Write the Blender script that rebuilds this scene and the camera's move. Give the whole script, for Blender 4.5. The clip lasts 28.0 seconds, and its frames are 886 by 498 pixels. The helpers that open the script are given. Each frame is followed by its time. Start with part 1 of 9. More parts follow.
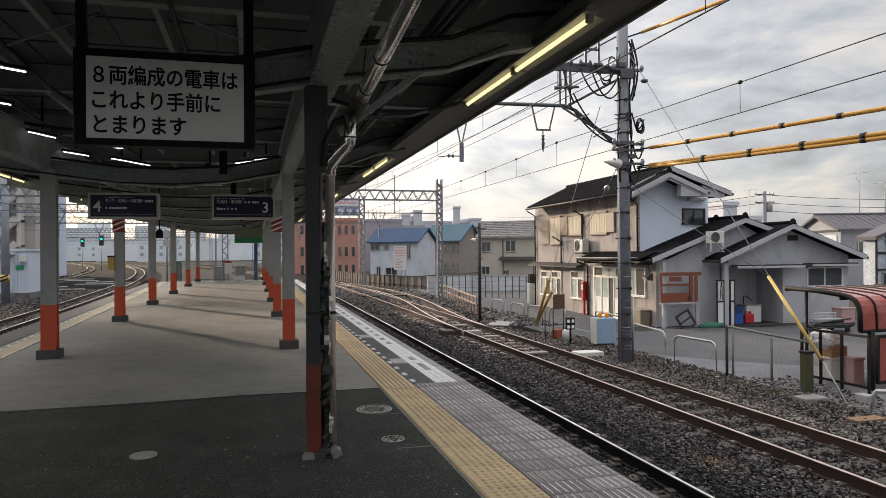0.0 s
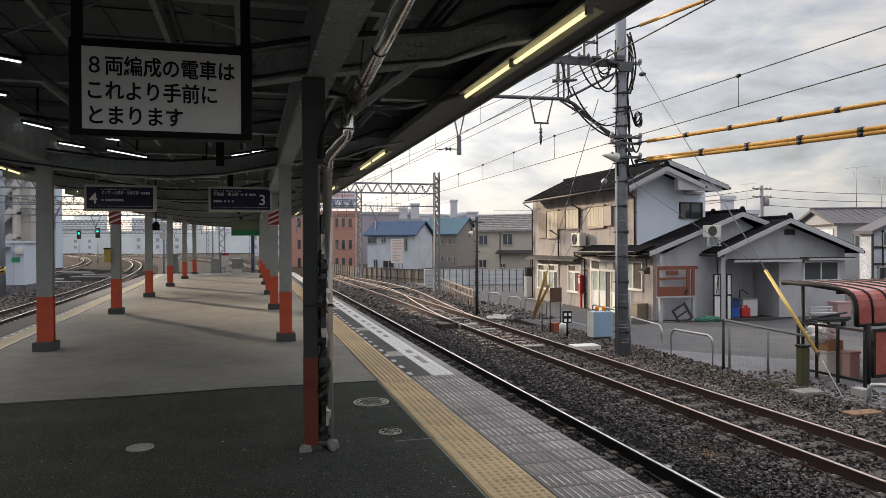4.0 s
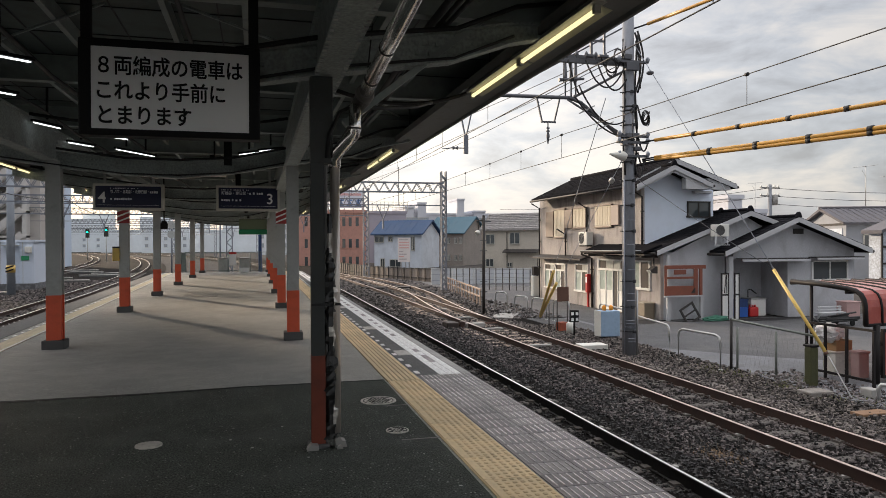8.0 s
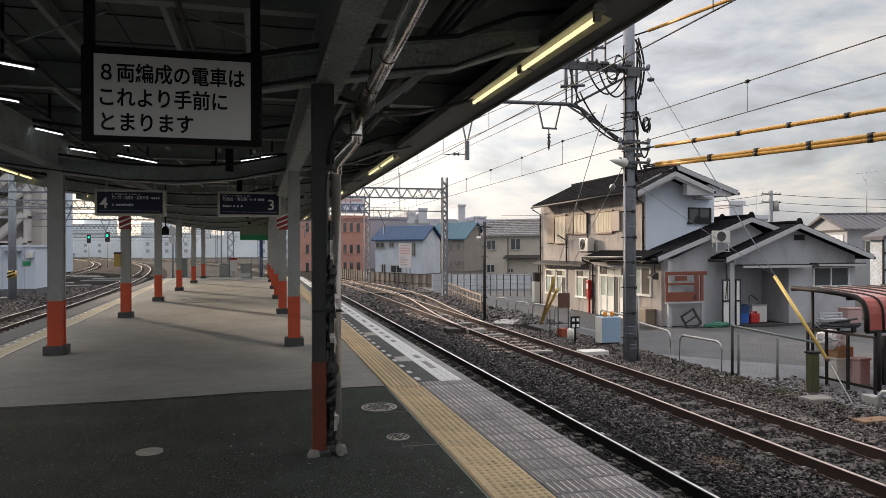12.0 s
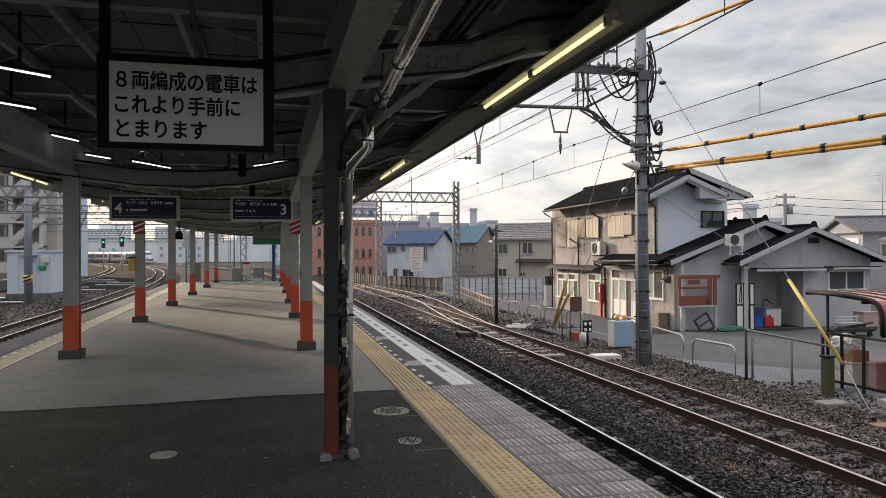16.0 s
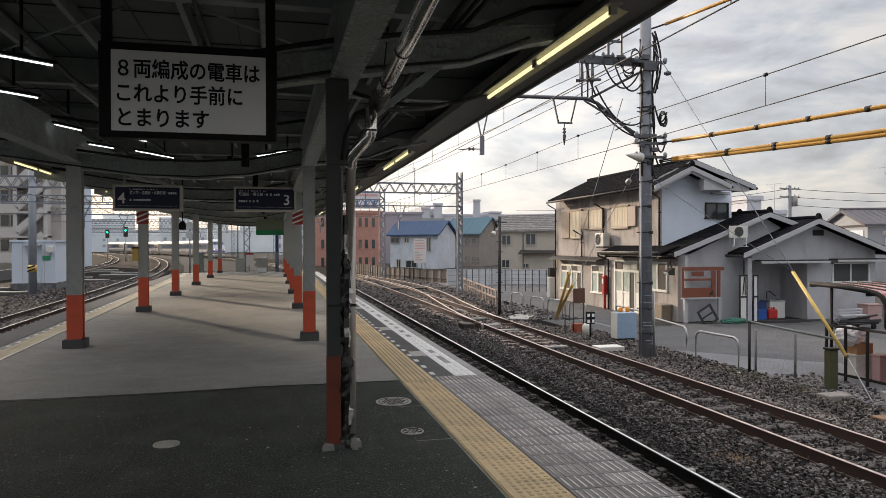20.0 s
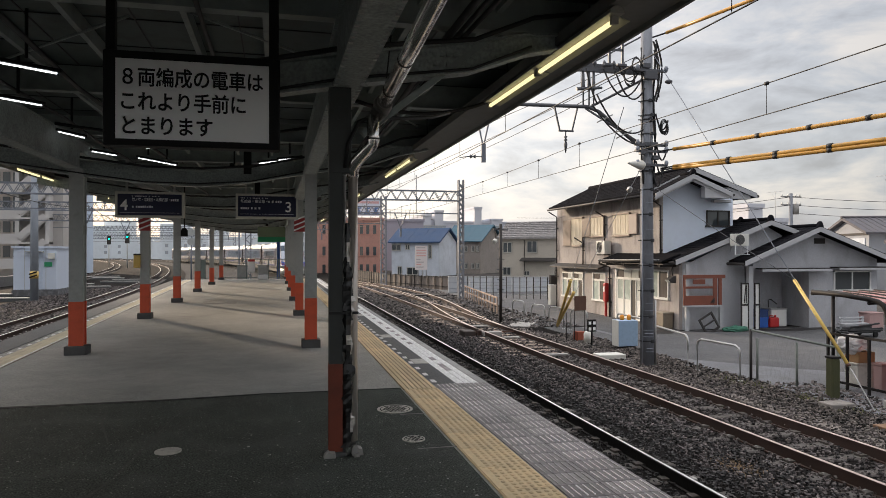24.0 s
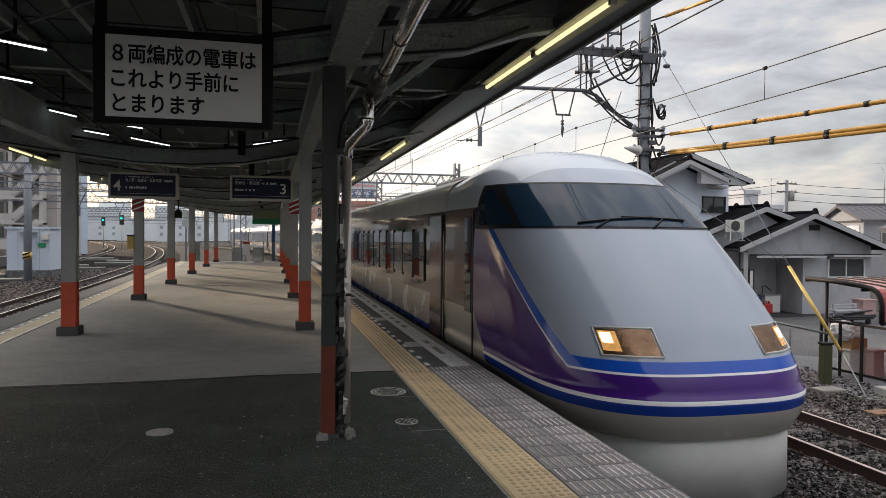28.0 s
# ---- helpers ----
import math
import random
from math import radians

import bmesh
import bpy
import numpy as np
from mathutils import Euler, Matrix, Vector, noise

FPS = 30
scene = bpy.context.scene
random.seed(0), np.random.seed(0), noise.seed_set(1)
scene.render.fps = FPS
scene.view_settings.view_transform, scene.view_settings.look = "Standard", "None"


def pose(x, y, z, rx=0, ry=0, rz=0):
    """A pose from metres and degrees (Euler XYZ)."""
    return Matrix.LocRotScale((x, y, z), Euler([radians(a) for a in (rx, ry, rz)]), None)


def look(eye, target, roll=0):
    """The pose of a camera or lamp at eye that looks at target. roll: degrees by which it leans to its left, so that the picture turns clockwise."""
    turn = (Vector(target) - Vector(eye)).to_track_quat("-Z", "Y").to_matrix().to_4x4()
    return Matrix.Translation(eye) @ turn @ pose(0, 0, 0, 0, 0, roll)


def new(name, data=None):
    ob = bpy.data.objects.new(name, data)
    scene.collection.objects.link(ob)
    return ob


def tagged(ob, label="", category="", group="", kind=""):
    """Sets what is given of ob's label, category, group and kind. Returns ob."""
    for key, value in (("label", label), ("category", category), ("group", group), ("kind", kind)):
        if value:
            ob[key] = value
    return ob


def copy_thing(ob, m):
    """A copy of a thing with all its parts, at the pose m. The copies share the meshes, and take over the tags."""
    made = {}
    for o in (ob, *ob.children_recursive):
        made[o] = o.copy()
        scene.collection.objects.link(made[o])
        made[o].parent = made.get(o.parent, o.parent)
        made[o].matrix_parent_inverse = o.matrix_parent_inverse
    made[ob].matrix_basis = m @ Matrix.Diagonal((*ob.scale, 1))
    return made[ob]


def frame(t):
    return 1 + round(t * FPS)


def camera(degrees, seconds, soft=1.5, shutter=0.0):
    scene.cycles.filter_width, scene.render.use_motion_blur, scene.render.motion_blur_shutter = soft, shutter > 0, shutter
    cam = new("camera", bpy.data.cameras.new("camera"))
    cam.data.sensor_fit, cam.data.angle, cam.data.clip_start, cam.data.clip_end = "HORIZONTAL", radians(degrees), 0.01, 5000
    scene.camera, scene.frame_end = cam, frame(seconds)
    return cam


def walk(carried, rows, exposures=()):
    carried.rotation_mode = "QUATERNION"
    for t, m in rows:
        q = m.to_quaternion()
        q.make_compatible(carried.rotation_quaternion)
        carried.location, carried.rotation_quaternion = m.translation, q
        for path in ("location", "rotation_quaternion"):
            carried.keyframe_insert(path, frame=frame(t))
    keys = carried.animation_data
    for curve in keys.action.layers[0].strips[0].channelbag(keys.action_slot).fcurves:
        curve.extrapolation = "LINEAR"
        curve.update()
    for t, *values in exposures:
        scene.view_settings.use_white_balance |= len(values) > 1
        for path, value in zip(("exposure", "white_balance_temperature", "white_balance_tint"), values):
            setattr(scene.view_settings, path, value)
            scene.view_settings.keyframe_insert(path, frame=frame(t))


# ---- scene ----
# One lens for the whole clip; the camera is held in the hand at eye height and only sways.
cam = camera(64.60, 28.0, soft=0.55)

def carried_pose(heading, tilt, lean, x, y, z):
    return Matrix.Translation((x, y, z)) @ Euler((0, 0, radians(heading))).to_matrix().to_4x4() @ \
        Euler((radians(90 + tilt), 0, 0)).to_matrix().to_4x4() @ Euler((0, 0, radians(-lean))).to_matrix().to_4x4()


# heading, tilt, lean in degrees and the place of the eye
walk(cam, [
    (0, carried_pose(-15.100, 0.200, 0.450, -0.0009, 0.0006, 1.5499)),
    (0.5, carried_pose(-15.120, 0.127, 0.418, -0.0012, 0.0011, 1.5503)),
    (1, carried_pose(-15.115, 0.034, 0.380, -0.0011, 0.0018, 1.5506)),
    (1.5, carried_pose(-15.092, -0.062, 0.362, -0.0005, 0.0034, 1.5501)),
    (2, carried_pose(-15.092, -0.147, 0.359, -0.0002, 0.0061, 1.5490)),
    (2.5, carried_pose(-15.137, -0.220, 0.350, -0.0004, 0.0099, 1.5477)),
    (3, carried_pose(-15.220, -0.271, 0.340, -0.0012, 0.0144, 1.5465)),
    (3.5, carried_pose(-15.311, -0.295, 0.338, -0.0020, 0.0180, 1.5455)),
    (5.5, carried_pose(-15.300, -0.541, 0.188, -0.0022, 0.0092, 1.5472)),
    (6, carried_pose(-15.249, -0.528, 0.207, -0.0026, 0.0104, 1.5477)),
    (6.5, carried_pose(-15.172, -0.510, 0.204, -0.0030, 0.0116, 1.5485)),
    (7, carried_pose(-15.057, -0.482, 0.201, -0.0037, 0.0121, 1.5491)),
    (7.5, carried_pose(-14.916, -0.450, 0.218, -0.0048, 0.0123, 1.5485)),
    (8, carried_pose(-14.776, -0.432, 0.247, -0.0057, 0.0132, 1.5470)),
    (8.5, carried_pose(-14.642, -0.409, 0.262, -0.0063, 0.0141, 1.5459)),
    (9, carried_pose(-14.530, -0.343, 0.269, -0.0062, 0.0133, 1.5463)),
    (9.5, carried_pose(-14.483, -0.245, 0.294, -0.0055, 0.0098, 1.5481)),
    (10, carried_pose(-14.502, -0.155, 0.303, -0.0042, 0.0055, 1.5503)),
    (10.5, carried_pose(-14.558, -0.102, 0.278, -0.0034, 0.0031, 1.5520)),
    (11, carried_pose(-14.628, -0.076, 0.235, -0.0042, 0.0029, 1.5531)),
    (11.5, carried_pose(-14.686, -0.034, 0.188, -0.0060, 0.0023, 1.5541)),
    (12, carried_pose(-14.696, 0.034, 0.179, -0.0077, 0.0006, 1.5551)),
    (12.5, carried_pose(-14.657, 0.119, 0.210, -0.0088, -0.0008, 1.5555)),
    (14.5, carried_pose(-13.959, 0.423, 0.376, -0.0021, -0.0168, 1.5596)),
    (15, carried_pose(-13.855, 0.469, 0.367, -0.0048, -0.0164, 1.5596)),
    (15.5, carried_pose(-13.781, 0.452, 0.336, -0.0077, -0.0157, 1.5594)),
    (16, carried_pose(-13.743, 0.356, 0.298, -0.0094, -0.0143, 1.5588)),
    (16.5, carried_pose(-13.738, 0.219, 0.248, -0.0091, -0.0112, 1.5575)),
    (17, carried_pose(-13.751, 0.088, 0.209, -0.0076, -0.0071, 1.5558)),
    (17.5, carried_pose(-13.746, -0.034, 0.198, -0.0054, -0.0035, 1.5550)),
    (18, carried_pose(-13.702, -0.144, 0.197, -0.0028, -0.0015, 1.5552)),
    (18.5, carried_pose(-13.637, -0.226, 0.186, -0.0007, -0.0012, 1.5551)),
    (19, carried_pose(-13.565, -0.295, 0.156, -0.0002, -0.0012, 1.5542)),
    (19.5, carried_pose(-13.504, -0.346, 0.129, -0.0011, 0.0004, 1.5534)),
    (20, carried_pose(-13.469, -0.363, 0.123, -0.0018, 0.0028, 1.5529)),
    (20.5, carried_pose(-13.448, -0.344, 0.144, -0.0016, 0.0038, 1.5523)),
    (21, carried_pose(-13.419, -0.277, 0.168, -0.0006, 0.0030, 1.5516)),
    (21.5, carried_pose(-13.374, -0.166, 0.171, 0.0004, 0.0017, 1.5511)),
    (23.5, carried_pose(-13.267, 0.300, 0.066, -0.0103, -0.0137, 1.5582)),
    (24, carried_pose(-13.374, 0.223, -0.000, -0.0107, -0.0120, 1.5586)),
    (24.5, carried_pose(-13.460, 0.114, -0.085, -0.0096, -0.0087, 1.5583)),
    (25, carried_pose(-13.533, -0.023, -0.187, -0.0064, -0.0043, 1.5569)),
    (25.5, carried_pose(-13.617, -0.174, -0.282, -0.0021, 0.0007, 1.5551)),
    (26, carried_pose(-13.703, -0.329, -0.354, 0.0020, 0.0064, 1.5539)),
    (26.5, carried_pose(-13.746, -0.485, -0.411, 0.0052, 0.0133, 1.5520)),
    (27, carried_pose(-13.742, -0.662, -0.454, 0.0074, 0.0202, 1.5494)),
    (27.5, carried_pose(-13.736, -0.865, -0.472, 0.0084, 0.0248, 1.5468)),
    (28, carried_pose(-13.741, -1.071, -0.468, 0.0086, 0.0264, 1.5449)),
], [(0.0, 0.50), (28.0, 0.50)])

# ---- light ----
SUN_ELEV, SUN_AZ = 13.5, -30.0      # degrees; azimuth from +y, towards +x
world = bpy.data.worlds.new("sky")
scene.world = world
world.use_nodes = True


def make_sky():
    nt = world.node_tree
    nt.nodes.clear()
    N, L = nt.nodes.new, nt.links.new
    out, bg = N("ShaderNodeOutputWorld"), N("ShaderNodeBackground")
    sky = N("ShaderNodeTexSky")
    sky.sky_type, sky.sun_disc = "NISHITA", False
    sky.sun_elevation, sky.sun_rotation = radians(SUN_ELEV), radians(SUN_AZ)
    sky.air_density, sky.dust_density = 1.0, 3.0
    co, mp = N("ShaderNodeTexCoord"), N("ShaderNodeMapping")
    mp.inputs["Scale"].default_value = (3.0, 3.0, 8.5)
    mp.inputs["Rotation"].default_value = (0.04, -0.05, 0.0)
    L(co.outputs["Generated"], mp.inputs["Vector"])
    n1 = N("ShaderNodeTexNoise")
    n1.inputs["Scale"].default_value, n1.inputs["Detail"].default_value = 2.4, 9.0
    n1.inputs["Roughness"].default_value = 0.56
    n1.inputs["Distortion"].default_value = 0.3
    L(mp.outputs[0], n1.inputs["Vector"])
    ramp = N("ShaderNodeValToRGB")
    ramp.color_ramp.elements[0].position, ramp.color_ramp.elements[0].color = 0.34, (3.7, 3.68, 3.9, 1)
    ramp.color_ramp.elements[1].position, ramp.color_ramp.elements[1].color = 0.64, (7.3, 6.85, 6.5, 1)
    gap = ramp.color_ramp.elements.new(0.475)
    gap.color = (5.0, 5.1, 5.45, 1)
    L(n1.outputs["Fac"], ramp.inputs[0])
    mix = N("ShaderNodeMix")
    mix.data_type = "RGBA"
    mix.inputs["Factor"].default_value = 0.76
    L(sky.outputs[0], mix.inputs[6])
    # an overcast sky grows brighter towards the zenith
    sep, rise = N("ShaderNodeSeparateXYZ"), N("ShaderNodeMapRange")
    L(co.outputs["Generated"], sep.inputs[0])
    L(sep.outputs[2], rise.inputs["Value"])
    rise.inputs["From Min"].default_value, rise.inputs["From Max"].default_value = 0.40, 1.0
    rise.inputs["To Min"].default_value, rise.inputs["To Max"].default_value = 0.72, 3.0
    bright = N("ShaderNodeVectorMath")
    bright.operation = "SCALE"
    L(ramp.outputs[0], bright.inputs[0])
    L(rise.outputs[0], bright.inputs["Scale"])
    # the cloud veil is brighter round the sun
    toward, lit = N("ShaderNodeVectorMath"), N("ShaderNodeVectorMath")
    toward.operation, lit.operation = "DOT_PRODUCT", "MULTIPLY"
    toward.inputs[1].default_value = (math.sin(radians(SUN_AZ)) * math.cos(radians(SUN_ELEV)), math.cos(radians(SUN_AZ)) * math.cos(radians(SUN_ELEV)), math.sin(radians(SUN_ELEV)))
    L(co.outputs["Generated"], toward.inputs[0])
    warm = N("ShaderNodeMapRange")
    warm.interpolation_type = "SMOOTHSTEP"
    L(toward.outputs["Value"], warm.inputs["Value"])
    warm.inputs["From Min"].default_value, warm.inputs["From Max"].default_value = 0.1, 1.0
    tint = N("ShaderNodeMix")
    tint.data_type = "RGBA"
    L(warm.outputs[0], tint.inputs["Factor"])
    tint.inputs[6].default_value, tint.inputs[7].default_value = (1.0, 1.0, 1.0, 1), (1.98, 1.92, 1.84, 1)
    L(bright.outputs[0], lit.inputs[0])
    L(tint.outputs[2], lit.inputs[1])
    L(lit.outputs[0], mix.inputs[7])
    L(mix.outputs[2], bg.inputs["Color"])
    bg.inputs["Strength"].default_value = SKY
    L(bg.outputs[0], out.inputs["Surface"])


SKY = 0.11
make_sky()
sun = new("sun", bpy.data.lights.new("sun", "SUN"))
sun.data.energy, sun.data.angle, sun.data.color = 3.1, radians(2.5), (1.0, 0.80, 0.60)
_a, _e = radians(SUN_AZ), radians(SUN_ELEV)
sun.matrix_world = look((math.sin(_a) * math.cos(_e) * 50, math.cos(_a) * math.cos(_e) * 50, math.sin(_e) * 50), (0, 0, 0))


# ---- materials ----
def mat(name, color, rough=0.6, metal=0.0, vary=0.25, scale=6.0, bump=0.0, bump_scale=60.0, dirt=0.0, dirt_color=(0.05, 0.04, 0.03),
        glow=None, random_tint=0.0, stretch=(1, 1, 1), spec=0.5, coat=0.0, grain=None):
    """Base colour broken by two scales of noise, with stains, fine relief and uneven gloss."""
    m = bpy.data.materials.new(name)
    m.use_nodes = True
    nt = m.node_tree
    N, L = nt.nodes.new, nt.links.new
    b = nt.nodes["Principled BSDF"]
    b.inputs["Roughness"].default_value, b.inputs["Metallic"].default_value = rough, metal
    b.inputs["Specular IOR Level"].default_value = spec
    b.inputs["Coat Weight"].default_value = coat
    b.inputs["Coat Roughness"].default_value = 0.06
    co, mp = N("ShaderNodeTexCoord"), N("ShaderNodeMapping")
    mp.inputs["Scale"].default_value = stretch
    L(co.outputs["Object"], mp.inputs["Vector"])

    def noise_at(s, detail=4.0):
        n = N("ShaderNodeTexNoise")
        n.inputs["Scale"].default_value, n.inputs["Detail"].default_value = s, detail
        L(mp.outputs[0], n.inputs["Vector"])
        return n.outputs["Fac"]

    def math_node(op, a, c, clamp=False):
        n = N("ShaderNodeMath")
        n.operation, n.use_clamp = op, clamp
        for i, v in enumerate((a, c)):
            if isinstance(v, (int, float)):
                n.inputs[i].default_value = v
            else:
                L(v, n.inputs[i])
        return n.outputs[0]

    coarse, fine = noise_at(scale), noise_at(scale * 9, 3.0)
    both = math_node("ADD", math_node("MULTIPLY", coarse, 0.65), math_node("MULTIPLY", fine, 0.35))
    value = math_node("ADD", math_node("MULTIPLY", math_node("SUBTRACT", both, 0.5), 2.6 * vary), 1.0)
    if grain:
        speck = N("ShaderNodeTexNoise")
        speck.inputs["Scale"].default_value, speck.inputs["Detail"].default_value = grain[0], 2.0
        L(mp.outputs[0], speck.inputs["Vector"])
        value = math_node("MULTIPLY", value, math_node("ADD", math_node("MULTIPLY", math_node("SUBTRACT", speck.outputs["Fac"], 0.5), 2 * grain[1]), 1.0))
    if random_tint:
        info = N("ShaderNodeObjectInfo")
        value = math_node("MULTIPLY", value, math_node("ADD", math_node("MULTIPLY", math_node("SUBTRACT", info.outputs["Random"], 0.5), 2 * random_tint), 1.0))
        geo = N("ShaderNodeNewGeometry")
        value = math_node("MULTIPLY", value, math_node("ADD", math_node("MULTIPLY", math_node("SUBTRACT", geo.outputs["Random Per Island"], 0.5), 2 * random_tint), 1.0))
    mul = N("ShaderNodeVectorMath")
    mul.operation = "SCALE"
    mul.inputs[0].default_value = color
    L(value, mul.inputs["Scale"])
    col = mul.outputs[0]
    if dirt:
        mask = math_node("MULTIPLY", math_node("SUBTRACT", noise_at(scale * 2.3, 6.0), 0.5), 5.0, True)
        mx = N("ShaderNodeMix")
        mx.data_type = "RGBA"
        L(math_node("MULTIPLY", mask, dirt), mx.inputs["Factor"])
        L(col, mx.inputs[6])
        mx.inputs[7].default_value = (*dirt_color, 1)
        col = mx.outputs[2]
    L(col, b.inputs["Base Color"])
    r = math_node("ADD", rough, math_node("MULTIPLY", math_node("SUBTRACT", coarse, 0.5), 0.3), True)
    L(r, b.inputs["Roughness"])
    if bump:
        bn = N("ShaderNodeBump")
        bn.inputs["Strength"].default_value, bn.inputs["Distance"].default_value = bump, 0.02
        L(noise_at(bump_scale, 5.0), bn.inputs["Height"])
        L(bn.outputs[0], b.inputs["Normal"])
    if glow:
        b.inputs["Emission Color"].default_value, b.inputs["Emission Strength"].default_value = (*glow[0], 1), glow[1]
    return m


def glass_mat(name, color=(0.02, 0.025, 0.03), rough=0.04, alpha=1.0):
    m = bpy.data.materials.new(name)
    m.use_nodes = True
    b = m.node_tree.nodes["Principled BSDF"]
    b.inputs["Base Color"].default_value = (*color, 1)
    b.inputs["Roughness"].default_value = rough
    b.inputs["Specular IOR Level"].default_value = 0.8
    b.inputs["Alpha"].default_value = alpha
    return m


M_ASPHALT = mat("platform_asphalt_dark", (0.044, 0.055, 0.045), 0.85, vary=0.9, scale=0.7, bump=1.0, bump_scale=90, dirt=0.45, dirt_color=(0.10, 0.118, 0.108), grain=(75, 3.4))
M_ASPHALT_PALE = mat("platform_asphalt_pale", (0.41, 0.405, 0.38), 0.85, vary=0.42, scale=0.42, bump=0.5, bump_scale=120, dirt=0.35, dirt_color=(0.25, 0.245, 0.23), grain=(65, 0.8), spec=0.25)
M_ASPHALT_MID = mat("platform_asphalt_mid", (0.13, 0.13, 0.13), 0.85, vary=0.3, scale=0.9, bump=0.4, bump_scale=120, dirt=0.2, dirt_color=(0.05, 0.05, 0.05))
M_YELLOW = mat("tactile_yellow", (0.85, 0.67, 0.41), 0.7, vary=0.3, scale=3.0, bump=0.2, dirt=0.25, dirt_color=(0.50, 0.39, 0.23), random_tint=0.08)
M_YELLOW_PALE = mat("tactile_worn_cream", (0.60, 0.53, 0.38), 0.7, vary=0.2, scale=3.0, bump=0.2, dirt=0.35, dirt_color=(0.36, 0.33, 0.26), random_tint=0.06)
M_YELLOW_LOW = mat("tactile_yellow_deep", (0.72, 0.55, 0.33), 0.8, vary=0.3, scale=3.0, dirt=0.4, dirt_color=(0.16, 0.13, 0.08), random_tint=0.1)
M_YELLOW_GROOVE = mat("tactile_groove_dark", (0.30, 0.23, 0.14), 0.85, vary=0.4, scale=3.0, dirt=0.4, dirt_color=(0.10, 0.08, 0.05), random_tint=0.1)
M_TILE = mat("edge_tile_grey", (0.335, 0.305, 0.308), 0.65, vary=0.7, scale=3.0, bump=0.25, dirt=0.4, dirt_color=(0.10, 0.09, 0.085), random_tint=0.25)
M_TILE_BAR = mat("edge_tile_bar", (0.84, 0.80, 0.78), 0.6, vary=0.9, scale=7.0, dirt=0.6, dirt_color=(0.18, 0.17, 0.16), random_tint=0.3)
M_WHITE_LINE = mat("painted_white_worn", (0.88, 0.88, 0.87), 0.42, vary=0.3, scale=5.0, dirt=0.35, dirt_color=(0.30, 0.30, 0.30), grain=(40, 0.5))
M_CONCRETE = mat("concrete", (0.33, 0.32, 0.30), 0.85, vary=0.3, scale=1.6, bump=0.3, bump_scale=40, dirt=0.35, dirt_color=(0.14, 0.13, 0.12))
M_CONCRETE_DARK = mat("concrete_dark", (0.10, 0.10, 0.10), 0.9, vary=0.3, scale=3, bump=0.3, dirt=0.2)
M_STEEL_GREY = mat("painted_steel_grey", (0.42, 0.435, 0.425), 0.5, vary=0.18, scale=2.5, bump=0.08, dirt=0.25, dirt_color=(0.12, 0.10, 0.08))
M_STEEL_RED = mat("painted_steel_vermilion", (0.70, 0.105, 0.042), 0.5, vary=0.18, scale=3, bump=0.08, dirt=0.2, dirt_color=(0.2, 0.04, 0.02))
M_STEEL_CREAM = mat("painted_steel_canopy", (0.275, 0.315, 0.30), 0.55, vary=0.3, scale=2.2, dirt=0.35, dirt_color=(0.08, 0.085, 0.075))
M_GIRDER = mat("girder_grey_flaking", (0.32, 0.36, 0.345), 0.6, vary=0.3, scale=2.0, bump=0.2, dirt=0.3, dirt_color=(0.12, 0.115, 0.10), grain=(38, 0.6))
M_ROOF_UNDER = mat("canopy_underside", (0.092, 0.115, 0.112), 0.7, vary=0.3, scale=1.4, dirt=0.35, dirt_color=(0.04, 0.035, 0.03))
M_BLACK = mat("black_paint", (0.012, 0.012, 0.012), 0.6, vary=0.2, spec=0.2)
M_CABLE = mat("black_cable", (0.012, 0.012, 0.013), 0.6, vary=0.1)
M_LAMP = mat("lamp_tube", (0.8, 0.8, 0.7), 0.5, vary=0.02, glow=((1.0, 0.86, 0.45), 0.85))
M_REFLECTOR = mat("lamp_reflector", (0.42, 0.41, 0.30), 0.45, vary=0.12, scale=4, dirt=0.25, dirt_color=(0.35, 0.32, 0.2))
M_LAMP_BODY = mat("lamp_housing", (0.34, 0.33, 0.29), 0.5, vary=0.15, dirt=0.3, dirt_color=(0.25, 0.22, 0.16))
M_SIGN_WHITE = mat("sign_white", (0.94, 0.94, 0.93), 0.45, vary=0.04, scale=2)
M_SIGN_NAVY = mat("sign_navy", (0.008, 0.012, 0.045), 0.35, vary=0.1)
# cool glow standing in for slits of sky in the canopy roof
M_SKY_SLIT = mat("sky_slit_glow", (0.8, 0.8, 0.8), 0.5, vary=0.02, glow=((0.93, 0.97, 1.0), 1.6))
M_SIGN_FRAME = mat("sign_frame_cream", (0.55, 0.55, 0.50), 0.5, vary=0.1)
M_SIGN_GREEN = mat("sign_green", (0.02, 0.28, 0.12), 0.4, vary=0.1)
M_SILVER = mat("pipe_foil_silver", (0.86, 0.84, 0.81), 0.20, 1.0, vary=0.15, scale=5, bump=0.12, bump_scale=10, dirt=0.12, dirt_color=(0.2, 0.17, 0.14))
M_RAIL_TOP = mat("rail_polished", (0.90, 0.89, 0.87), 0.34, 1.0, vary=0.1)
# rail sides near black, with the shadow on them put into the colour
M_RAIL_DARK = mat("rail_shaded", (0.011, 0.009, 0.008), 0.85, 0.0, vary=0.35, scale=6, bump=0.2)
M_RAIL = mat("rail_rust", (0.045, 0.023, 0.017), 0.85, 0.0, vary=0.45, scale=6, bump=0.2)
M_SLEEPER = mat("sleeper_concrete", (0.085, 0.077, 0.07), 0.9, vary=0.4, scale=3, bump=0.4, dirt=0.45, dirt_color=(0.08, 0.06, 0.045), random_tint=0.15)
# darker stone: the shadow beside the platform is put into the colour
M_BALLAST_SHADED = mat("shaded_stone", (0.041, 0.037, 0.037), 0.7, vary=0.4, scale=4, bump=0.3, random_tint=1.0)
